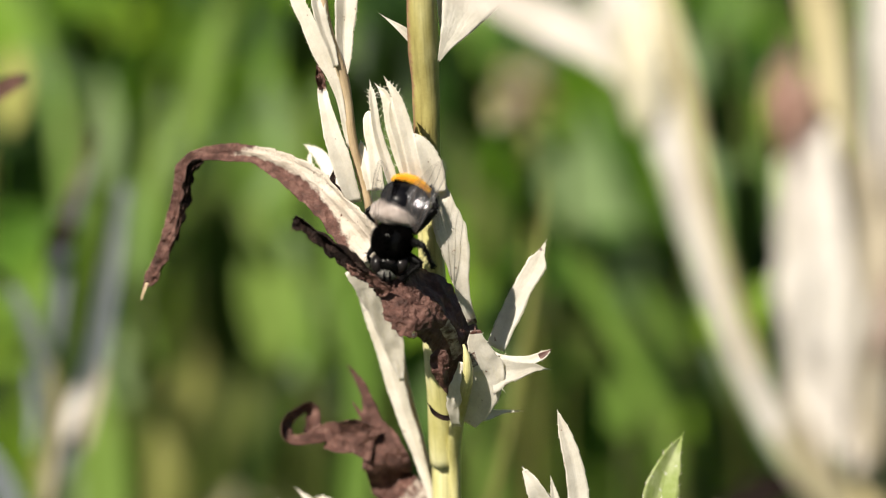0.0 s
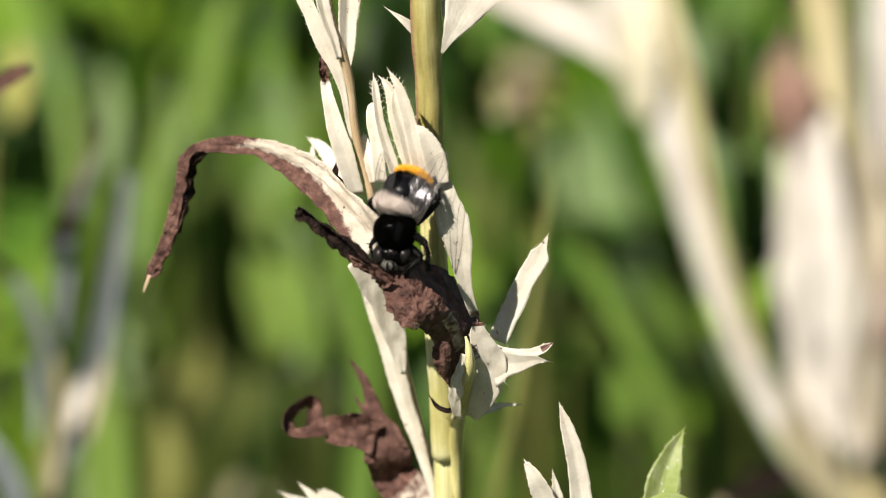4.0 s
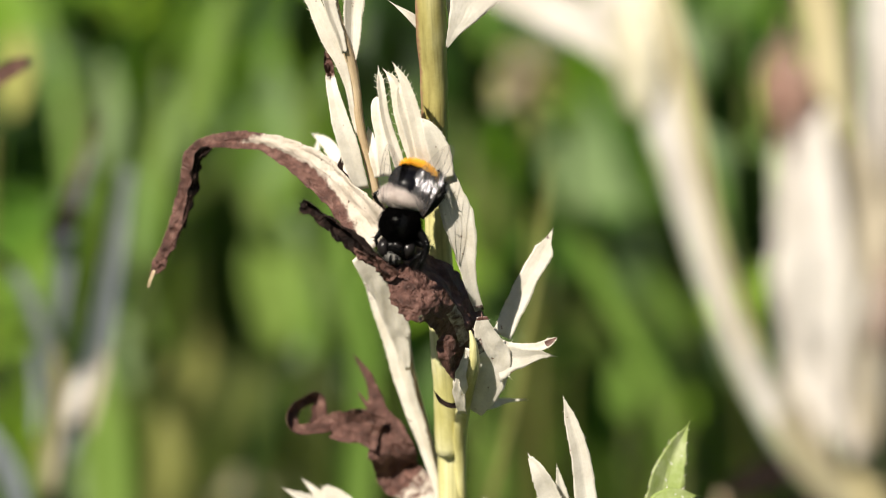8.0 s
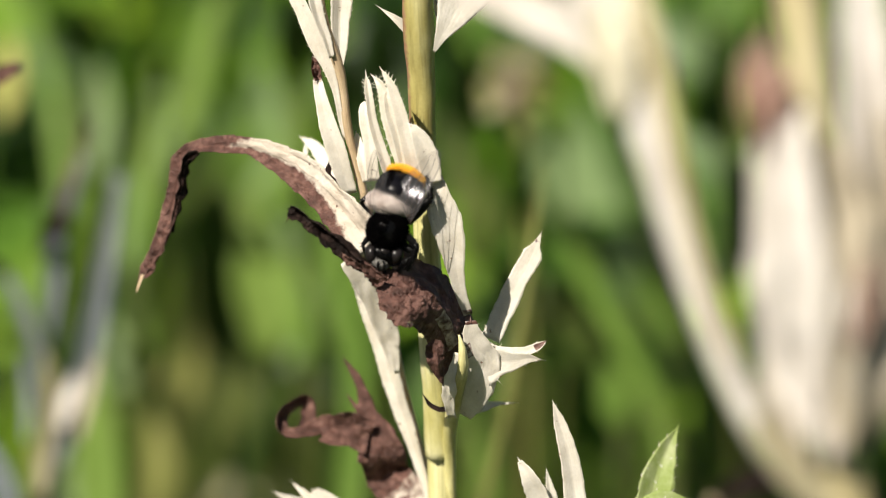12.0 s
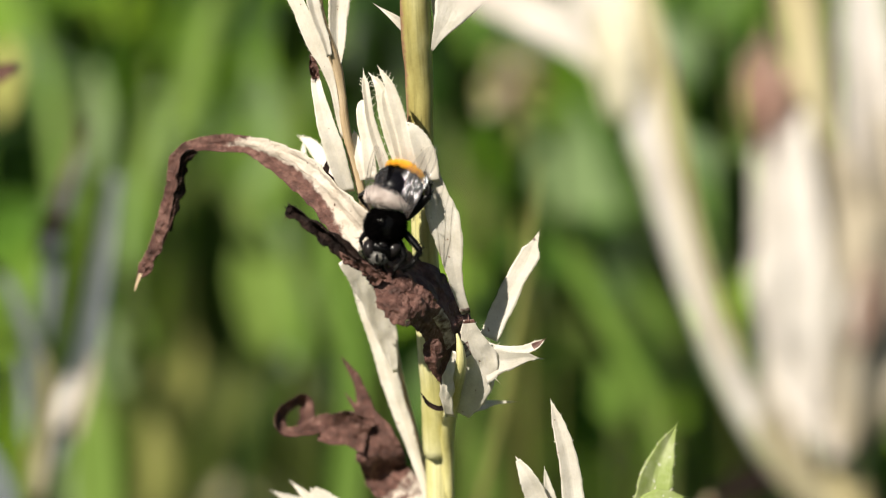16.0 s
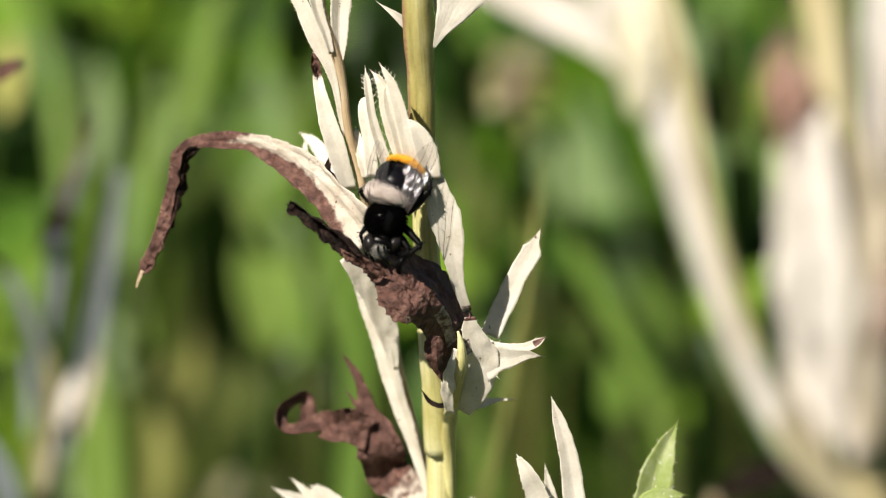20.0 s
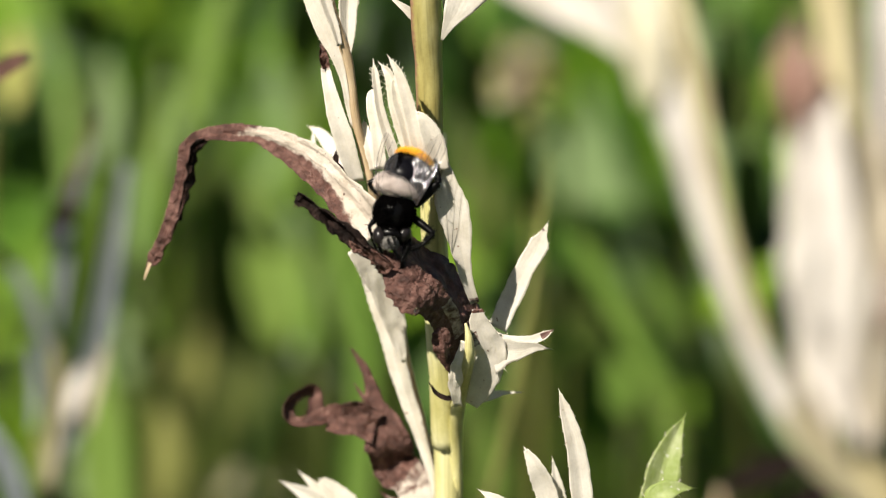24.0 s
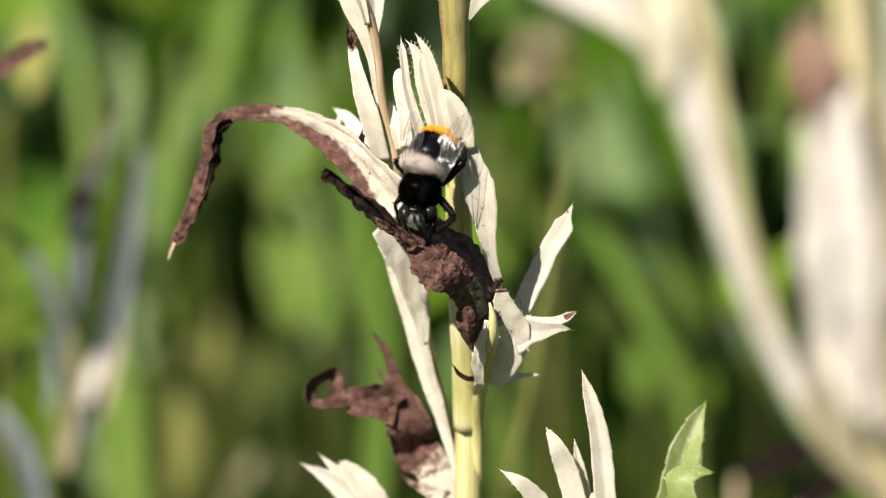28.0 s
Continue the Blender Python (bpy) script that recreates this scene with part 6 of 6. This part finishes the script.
def shade_gap_leaves():
    """Dark leaves added as shady gaps; they nod towards the camera, shaded undersides showing."""
    def shade_gap_at(k, pts, ws):
        t = empty("herb_leaf", "dark green nodding leaf standing in for a shady gap", "leaf", "nodding meadow leaves", matrix=HERE)
        leaf("blade", t, M_SHADE_LEAF, pts, ws, seed=600 + k, fold=0.2, roll=28, n=16, across=3, spines=False, ruffle=0.15)
        p = pts[0]
        drop = 500 + p[2] - p[1] * 0.176
        stalk("stalk", t, M_OLIVE, [(p[0] * 1.03, p[1] + drop * 0.17, p[2] - drop * 0.98), (p[0] * 1.01, p[1] + drop * 0.07, p[2] - drop * 0.4), p], [1.1, 0.9, 0.6], n=14, sides=8)

    shade_gap_at(0, [(-50.86, 420.00, -11.79), (-50.08, 390.00, -3.70), (-48.91, 355.00, 5.01), (-48.29, 330.00, 10.77)], [3.0, 5.5, 5.0, 1.0])
    shade_gap_at(1, [(-50.12, 430.00, -26.67), (-49.40, 400.00, -19.27), (-49.53, 365.00, -11.02), (-49.73, 345.00, -5.91)], [2.5, 5.0, 4.5, 1.0])
    shade_gap_at(2, [(-29.67, 420.00, -36.95), (-29.82, 395.00, -30.72), (-29.72, 365.00, -23.40)], [2.5, 4.5, 1.0])
    shade_gap_at(3, [(-69.15, 430.00, 14.88), (-67.50, 400.00, 20.82), (-65.80, 370.00, 26.29)], [3.0, 5.5, 0.8])
    shade_gap_at(4, [(-83.62, 430.00, 43.02), (-81.73, 400.00, 47.97), (-79.75, 370.00, 52.46)], [3.0, 5.0, 0.8])
    shade_gap_at(5, [(72.31, 420.00, -5.17), (68.81, 385.00, 2.67), (64.45, 345.00, 10.98), (61.66, 320.00, 16.47)], [3.5, 6.5, 6.0, 0.8])
    shade_gap_at(6, [(32.97, 430.00, -7.91), (31.55, 400.00, -1.16), (29.41, 370.00, 6.36)], [2.6, 4.5, 0.8])
    shade_gap_at(7, [(30.55, 430.00, -42.75), (28.45, 400.00, -34.78), (26.42, 370.00, -26.04)], [3.0, 6.0, 0.8])
    shade_gap_at(8, [(59.07, 420.00, -63.44), (54.42, 390.00, -53.53), (49.96, 360.00, -44.17)], [3.5, 7.0, 0.8])
    shade_gap_at(9, [(82.01, 430.00, 47.04), (78.62, 400.00, 51.85), (75.27, 370.00, 57.45)], [3.0, 5.0, 0.8])
    shade_gap_at(10, [(54.41, 430.00, -26.67), (51.21, 400.00, -19.27), (48.10, 370.00, -12.34)], [2.6, 4.8, 0.8])
    shade_gap_at(11, [(-36.72, 430.00, -56.15), (-36.08, 400.00, -49.01), (-35.64, 370.00, -41.00)], [3.5, 6.5, 0.8])
    shade_gap_at(12, [(-71.56, 430.00, -34.71), (-69.99, 405.00, -28.49), (-68.64, 380.00, -21.32)], [2.6, 4.5, 0.8])
    shade_gap_at(13, [(-18.46, 330.00, 20.24), (-18.41, 300.00, 27.96), (-18.39, 265.00, 35.80)], [2.4, 4.6, 0.8])
    shade_gap_at(14, [(-29.35, 330.00, 34.44), (-28.87, 300.00, 40.46), (-28.55, 270.00, 46.96)], [2.4, 4.6, 0.8])
    shade_gap_at(15, [(-11.42, 350.00, 29.28), (-11.68, 320.00, 36.32), (-12.11, 290.00, 43.83)], [2.4, 4.6, 0.8])
    shade_gap_at(16, [(5.30, 310.00, 22.01), (4.64, 280.00, 28.85), (3.57, 245.00, 35.82)], [2.0, 3.8, 0.8])
    shade_gap_at(19, [(-30.02, 430.00, 41.68), (-29.48, 400.00, 46.68), (-29.16, 370.00, 52.46)], [2.6, 4.6, 0.8])
    shade_gap_at(20, [(-13.94, 430.00, 43.02), (-13.97, 400.00, 47.97), (-14.21, 370.00, 53.71)], [2.6, 4.6, 0.8])
    shade_gap_at(17, [(63.55, 340.00, -4.75), (60.32, 315.00, 5.85), (56.38, 290.00, 15.74)], [2.4, 3.9, 0.9])
    shade_gap_at(18, [(61.16, 340.00, 18.04), (57.19, 315.00, 29.05), (53.80, 290.00, 40.40)], [2.4, 3.9, 0.9])
    shade_gap_at(21, [(21.57, 340.00, -4.72), (18.55, 315.00, 3.55), (15.68, 290.00, 11.28)], [2.2, 3.5, 0.9])
    shade_gap_at(22, [(13.77, 340.00, -17.91), (12.39, 315.00, -9.20), (10.63, 290.00, -1.05)], [1.9, 3.0, 0.9])


def seed_head():
    t = empty("seed_head", "dry beige seed head on a thin stalk", "seed head", matrix=HERE)
    rnd = random.Random(31)
    c = np.array((16.02, 300.00, 29.66))
    stalk("stalk", t, M_STRAW, [(18.0, 400.0, -440.0), (20.0, 350.0, -200.0), (17.78, 302.00, 2.39), tuple(c - np.array([0, 0, 5.0]))], [1.0, 0.9, 0.8, 0.7], sides=8, n=16)
    blob("receptacle", t, M_LITTER, tuple(c), (4.0, 4.0, 5.0), rough=0.2)
    for k in range(46):
        d = unit(np.array([rnd.gauss(0, 1), rnd.gauss(0, 1), rnd.gauss(0.3, 1)]))
        leaf("bract", t, M_STRAW if k % 2 else M_CHAFF, [tuple(c + d * 2.5), tuple(c + d * 6.0), tuple(c + d * rnd.uniform(7.5, 11))], [0.8, 1.1, 0.1], seed=200 + k, n=6, across=1, spines=False)


def litter_leaves():
    for pts, ws, m, sd, lab in (
            ([(48.38, 210.00, -46.19), (56.53, 212.00, -42.64), (64.72, 214.00, -40.97), (73.96, 216.00, -41.91)], [1.5, 2.6, 2.2, 0.5], M_LEAF_DARK, 300, "dark withered leaf lying among the grass"),
            ([(58.87, 205.00, -51.26), (65.78, 205.00, -45.83), (74.67, 205.00, -43.85)], [2.0, 3.0, 0.6], M_LEAF_DARK, 301, "dark brown withered leaf in the grass"),
            ([(-54.83, 420.00, -61.45), (-46.89, 420.00, -58.81), (-38.94, 420.00, -58.14), (-29.67, 420.00, -59.47)], [1.5, 3.0, 3.0, 0.6], M_CHAFF, 302, "dry tan leaf caught in the grass")):
        t = empty("fallen_leaf", lab, "dry leaf", "fallen leaves in the grass", matrix=HERE)
        leaf("blade", t, m, pts, ws, dead=whole if m == M_LEAF_DARK else None, ruffle=0.4, seed=sd, n=24)
        p = pts[0]
        stalk("stalk", t, M_TWIG, [(p[0] * 1.05, p[1] + 95, p[2] - 430), (p[0], p[1] + 30, p[2] - 150), p], [0.9, 0.8, 0.6], n=12, sides=8)


build_ground()
build_meadow()
sunlit_leaves()
tall_blades()
shade_gap_leaves()
seed_head()
litter_leaves()
plant = thistle()
fly, fly_head, wing_a, wing_b, fly_mid, fly_front = hoverfly()
near = near_thistle()
far_thistle()
far_details()

PLANT_ROWS = [
    (0, 0.00000, 0.41921, 0.50000, -10.000, -0.000, 0.000),
    (0.5, 0.00012, 0.41859, 0.50004, -9.463, 0.054, -0.288),
    (1, 0.00026, 0.41855, 0.50009, -9.811, 0.105, 0.118),
    (1.5, 0.00028, 0.41860, 0.50010, -9.707, 0.189, -0.138),
    (2, 0.00035, 0.41878, 0.50014, -9.937, 0.185, -0.181),
    (2.5, 0.00020, 0.41916, 0.50006, -10.168, 0.180, 0.029),
    (3, -0.00003, 0.41892, 0.50004, -10.330, 0.357, -0.031),
    (3.5, -0.00018, 0.41924, 0.49991, -10.383, 0.296, 0.050),
    (5.5, 0.00021, 0.41965, 0.49915, -11.633, -0.020, -0.255),
    (6, 0.00050, 0.41963, 0.49915, -11.521, 0.015, -0.541),
    (6.5, 0.00048, 0.41957, 0.49932, -11.354, 0.190, 0.033),
    (7, 0.00020, 0.42014, 0.49947, -12.191, 0.150, -0.038),
    (7.5, 0.00033, 0.42015, 0.49947, -12.383, 0.158, -0.153),
    (8, 0.00040, 0.41979, 0.49936, -11.539, 0.292, -0.012),
    (8.5, 0.00018, 0.41936, 0.49938, -11.192, 0.118, 0.230),
    (9, 0.00002, 0.41906, 0.49957, -11.082, 0.027, -0.201),
    (9.5, 0.00011, 0.41935, 0.49963, -11.044, -0.052, -0.431),
    (10, 0.00020, 0.41968, 0.49963, -10.810, -0.025, -0.263),
    (10.5, 0.00011, 0.41891, 0.49976, -10.970, -0.031, -0.230),
    (11, 0.00004, 0.41908, 0.49967, -10.711, -0.074, -0.096),
    (11.5, 0.00005, 0.41926, 0.49963, -10.695, 0.034, -0.314),
    (12, 0.00010, 0.41930, 0.49965, -10.822, 0.047, -0.022),
    (12.5, -0.00001, 0.41976, 0.49951, -10.986, -0.007, -0.438),
    (14.5, 0.00038, 0.41927, 0.49966, -10.232, -0.054, -0.523),
    (15, 0.00049, 0.41909, 0.49981, -10.520, 0.033, -0.247),
    (15.5, 0.00042, 0.41931, 0.49983, -10.609, 0.052, -0.163),
    (16, 0.00023, 0.41918, 0.49982, -10.905, 0.001, -0.188),
    (16.5, 0.00001, 0.41886, 0.49981, -10.611, -0.077, -0.307),
    (17, -0.00008, 0.41910, 0.49970, -10.749, -0.057, -0.121),
    (17.5, -0.00002, 0.41921, 0.49963, -10.821, -0.023, -0.193),
    (18, 0.00008, 0.41911, 0.49961, -10.689, 0.019, -0.229),
    (18.5, 0.00007, 0.41888, 0.49965, -10.662, 0.088, -0.019),
    (19, -0.00010, 0.41904, 0.49967, -10.779, 0.038, -0.212),
    (19.5, -0.00011, 0.41889, 0.49979, -10.828, 0.147, -0.193),
    (20, -0.00009, 0.41954, 0.49965, -11.007, 0.150, -0.219),
    (20.5, -0.00005, 0.41937, 0.49964, -10.905, 0.131, -0.156),
    (21, 0.00011, 0.41926, 0.49973, -10.731, 0.179, -0.197),
    (21.5, 0.00024, 0.41903, 0.49982, -10.724, 0.096, -0.224),
    (23.5, 0.00015, 0.41947, 0.49974, -11.025, 0.137, -0.389),
    (24, 0.00008, 0.41976, 0.49978, -11.392, 0.217, -0.279),
    (24.5, 0.00024, 0.41982, 0.49994, -11.924, 0.323, -0.517),
    (25, 0.00085, 0.42062, 0.50005, -13.529, 0.723, 0.067),
    (25.5, 0.00153, 0.42136, 0.49996, -14.333, 1.681, 0.732),
    (26, 0.00148, 0.42235, 0.49973, -15.837, 1.578, 0.169),
    (26.5, 0.00156, 0.42140, 0.50019, -14.548, 1.228, 0.727),
    (27, 0.00174, 0.42158, 0.50023, -14.921, 0.999, -0.087),
    (27.5, 0.00123, 0.42091, 0.50014, -12.760, 0.837, -0.012),
    (28, 0.00097, 0.42119, 0.50012, -13.033, 0.880, 0.142),
]
FLY_ROWS = [
    (0, -0.00580, 0.40572, 0.50409, -79.698, -13.844, 177.509),
    (0.5, -0.00572, 0.40509, 0.50403, -80.249, -13.895, 177.358),
    (1, -0.00548, 0.40502, 0.50411, -79.892, -13.845, 177.694),
    (1.5, -0.00553, 0.40511, 0.50418, -79.993, -13.998, 177.451),
    (2, -0.00543, 0.40531, 0.50428, -79.756, -13.994, 177.349),
    (2.5, -0.00560, 0.40567, 0.50420, -79.517, -13.992, 177.500),
    (3, -0.00577, 0.40546, 0.50430, -79.339, -14.237, 177.383),
    (3.5, -0.00598, 0.40578, 0.50418, -79.287, -14.185, 177.450),
    (5.5, -0.00571, 0.40632, 0.50369, -78.007, -13.969, 176.805),
    (6, -0.00548, 0.40632, 0.50368, -78.125, -13.918, 176.567),
    (6.5, -0.00532, 0.40620, 0.50389, -78.285, -14.167, 177.166),
    (7, -0.00562, 0.40682, 0.50412, -77.430, -13.995, 176.907),
    (7.5, -0.00552, 0.40687, 0.50420, -77.233, -13.979, 176.748),
    (8, -0.00535, 0.40643, 0.50391, -78.096, -14.133, 177.101),
    (8.5, -0.00558, 0.40592, 0.50375, -78.466, -13.901, 177.447),
    (9, -0.00589, 0.40566, 0.50386, -78.583, -13.816, 177.043),
    (9.5, -0.00591, 0.40597, 0.50392, -78.622, -13.835, 176.803),
    (10, -0.00570, 0.40627, 0.50389, -78.864, -13.800, 177.044),
    (10.5, -0.00577, 0.40551, 0.50405, -78.702, -13.767, 177.042),
    (11, -0.00585, 0.40564, 0.50387, -78.969, -13.761, 177.235),
    (11.5, -0.00589, 0.40585, 0.50389, -78.977, -13.935, 177.007),
    (12, -0.00578, 0.40587, 0.50395, -78.850, -13.864, 177.283),
    (12.5, -0.00602, 0.40638, 0.50383, -78.680, -13.874, 176.812),
    (14.5, -0.00572, 0.40588, 0.50397, -79.424, -14.590, 176.774),
    (15, -0.00539, 0.40573, 0.50440, -79.110, -14.896, 176.927),
    (15.5, -0.00545, 0.40594, 0.50444, -79.015, -14.943, 176.982),
    (16, -0.00565, 0.40585, 0.50449, -78.712, -14.871, 176.880),
    (16.5, -0.00605, 0.40553, 0.50452, -79.014, -14.938, 176.814),
    (17, -0.00609, 0.40578, 0.50453, -78.859, -15.139, 176.924),
    (17.5, -0.00598, 0.40590, 0.50445, -78.787, -15.102, 176.846),
    (18, -0.00596, 0.40580, 0.50445, -78.916, -15.249, 176.825),
    (18.5, -0.00592, 0.40556, 0.50455, -78.934, -15.439, 177.017),
    (19, -0.00607, 0.40573, 0.50452, -78.815, -15.386, 176.792),
    (19.5, -0.00608, 0.40558, 0.50462, -78.761, -15.452, 176.804),
    (20, -0.00609, 0.40626, 0.50462, -78.574, -15.471, 176.724),
    (20.5, -0.00604, 0.40608, 0.50458, -78.680, -15.466, 176.813),
    (21, -0.00589, 0.40596, 0.50464, -78.858, -15.520, 176.821),
    (21.5, -0.00565, 0.40573, 0.50473, -78.869, -15.449, 176.794),
    (23.5, -0.00577, 0.40620, 0.50463, -78.555, -15.457, 176.549),
    (24, -0.00581, 0.40651, 0.50479, -78.168, -15.570, 176.546),
    (24.5, -0.00561, 0.40663, 0.50502, -77.615, -15.562, 176.180),
    (25, -0.00487, 0.40750, 0.50547, -75.926, -15.851, 176.324),
    (25.5, -0.00391, 0.40825, 0.50565, -75.027, -16.710, 176.764),
    (26, -0.00419, 0.40945, 0.50577, -73.478, -16.407, 175.827),
    (26.5, -0.00399, 0.40833, 0.50596, -74.840, -16.192, 176.725),
    (27, -0.00394, 0.40862, 0.50605, -74.474, -15.893, 175.829),
    (27.5, -0.00456, 0.40775, 0.50550, -76.719, -15.978, 176.460),
    (28, -0.00480, 0.40803, 0.50552, -76.438, -15.936, 176.557),
]
NEAR_ROWS = [
    (0, 0.00000, 0.41921, 0.50000, -10.000, -0.000, 0.000),
    (1, 0.00046, 0.41920, 0.49994, -9.976, -0.000, -0.031),
    (2, 0.00030, 0.41916, 0.49973, -10.006, -0.000, -0.041),
    (3, -0.00037, 0.41916, 0.49974, -10.054, -0.000, 0.050),
    (3.5, -0.00037, 0.41917, 0.49978, -10.092, -0.000, 0.082),
    (5.5, -0.00094, 0.41905, 0.49907, -10.285, -0.000, -0.127),
    (6, 0.00009, 0.41904, 0.49903, -10.272, -0.000, -0.172),
    (7, -0.00023, 0.41904, 0.49905, -10.287, -0.000, -0.001),
    (7.5, 0.00006, 0.41906, 0.49912, -10.296, -0.000, 0.043),
    (8, -0.00070, 0.41908, 0.49928, -10.262, -0.000, 0.057),
    (9, -0.00109, 0.41912, 0.49946, -10.199, -0.000, -0.030),
    (10, -0.00028, 0.41917, 0.49973, -10.163, -0.000, -0.115),
    (11, -0.00045, 0.41915, 0.49967, -10.171, -0.000, -0.118),
    (12, -0.00147, 0.41918, 0.49980, -10.178, -0.000, -0.087),
    (12.5, -0.00147, 0.41919, 0.49986, -10.183, -0.000, -0.151),
    (14.5, -0.00110, 0.41922, 0.50001, -10.150, -0.000, -0.246),
    (15, -0.00076, 0.41918, 0.49979, -10.142, -0.000, -0.229),
    (16, -0.00096, 0.41915, 0.49962, -10.178, -0.000, -0.137),
    (17, -0.00046, 0.41914, 0.49955, -10.162, -0.000, -0.155),
    (18, 0.00004, 0.41910, 0.49935, -10.202, -0.000, -0.172),
    (19, 0.00019, 0.41911, 0.49940, -10.209, -0.000, -0.103),
    (20, 0.00028, 0.41911, 0.49941, -10.232, -0.000, -0.071),
    (21, 0.00081, 0.41913, 0.49955, -10.238, -0.000, -0.111),
    (21.5, 0.00100, 0.41914, 0.49959, -10.232, -0.000, -0.136),
    (23.5, 0.00025, 0.41913, 0.49952, -10.279, -0.000, -0.034),
    (24, 0.00034, 0.41915, 0.49964, -10.327, -0.000, 0.031),
    (24.5, 0.00024, 0.41916, 0.49964, -10.395, -0.000, 0.094),
    (25, 0.00268, 0.41919, 0.49970, -10.575, -0.000, 0.274),
    (25.5, 0.00419, 0.41911, 0.49875, -10.724, -0.000, 0.803),
    (26, 0.00414, 0.41908, 0.49860, -10.833, -0.000, 0.777),
    (26.5, 0.00449, 0.41920, 0.49947, -10.676, -0.000, 0.525),
    (27, 0.00375, 0.41912, 0.49920, -10.675, -0.000, 0.331),
    (27.5, 0.00173, 0.41914, 0.49945, -10.503, -0.000, 0.244),
    (28, -0.00035, 0.41906, 0.49904, -10.540, -0.000, 0.303),
]


def motions():
    walk(plant, [(t, pose(x, y, z, rx, ry, rz)) for t, x, y, z, rx, ry, rz in PLANT_ROWS])
    walk(fly, [(t, pose(x, y, z, rx, ry, rz)) for t, x, y, z, rx, ry, rz in FLY_ROWS])
    walk(near, [(t, pose(x, y, z, rx, ry, rz)) for t, x, y, z, rx, ry, rz in NEAR_ROWS])
    at = lambda ob: tuple(ob.location)
    h = at(fly_head)
    walk(fly_head, [(t, pose(*h, rx, ry, rz)) for t, rx, ry, rz in ((0, -6, 0, 0), (5.5, -6, 0, 3), (7.5, -4, 0, -6), (8.5, -6, 0, 0), (12.5, -4, 0, -3), (14.5, 2, 0, -4), (16, 10, 0, 0), (17, 22, 0, 4), (20, 24, 0, 2), (21.5, 24, 0, 6), (24, 26, 0, 8), (28, 26, 0, 8))])
    for ob, side in ((wing_a, 1), (wing_b, -1)):
        p = at(ob)
        turn = 0 if side > 0 else -5
        walk(ob, [(t, pose(*p, rx, ry, rz)) for t, rx, ry, rz in ((0, -2, turn, 2 * side), (12.5, -2, turn, 2 * side), (14.5, -1, turn * 0.6, side), (15.5, 0, 0, 0), (28, 0, 0, 0))])
    # (seconds, lift and turn of the whole leg, turn of the lower leg at the knee)
    for (upper, lower), rows in ((fly_mid, ((0, 53, 52, 18), (1, 51, 58, 7), (2, 24, 0, 80), (3, 42, 25, 36), (6, 42, 11, 52), (7, 48, 17, 42), (8, 36, -2, 39), (9, 39, 22, 37), (10, 38, 13, 21), (12, 38, 8, 20), (15, 0, -7, 28), (17, 0, -6, 18), (18, 0, 0, 0), (20, 0, -6, 2), (24, 0, 4, 4), (26, 0, -3, 10), (28, 0, -7, 16))),
                                 (fly_front, ((0, 0, 0, 0), (1, 0, 4, -6), (2, 0, -4, 4), (3, 0, -14, 18), (3.5, 0, -8, 10), (5.5, 0, -20, 30), (6.5, 0, -14, 22), (8, 0, 0, 0), (9, 0, -8, 10), (10, 0, 0, -4), (11, 0, 4, -6), (12.5, 0, 0, 0), (14.5, 0, -12, 10), (16, 0, -34, 50), (17, 0, -50, 80), (19, 0, -46, 76), (20, 0, -20, 40), (21, 0, -22, 44), (24, 0, -50, 82), (26, 0, -36, 60), (28, 0, -50, 82)))):
        p, q = at(upper), at(lower)
        walk(upper, [(t, pose(*p, 0, lift, a)) for t, lift, a, b in rows])
        walk(lower, [(t, pose(*q, 0, 0, b)) for t, lift, a, b in rows])


motions()
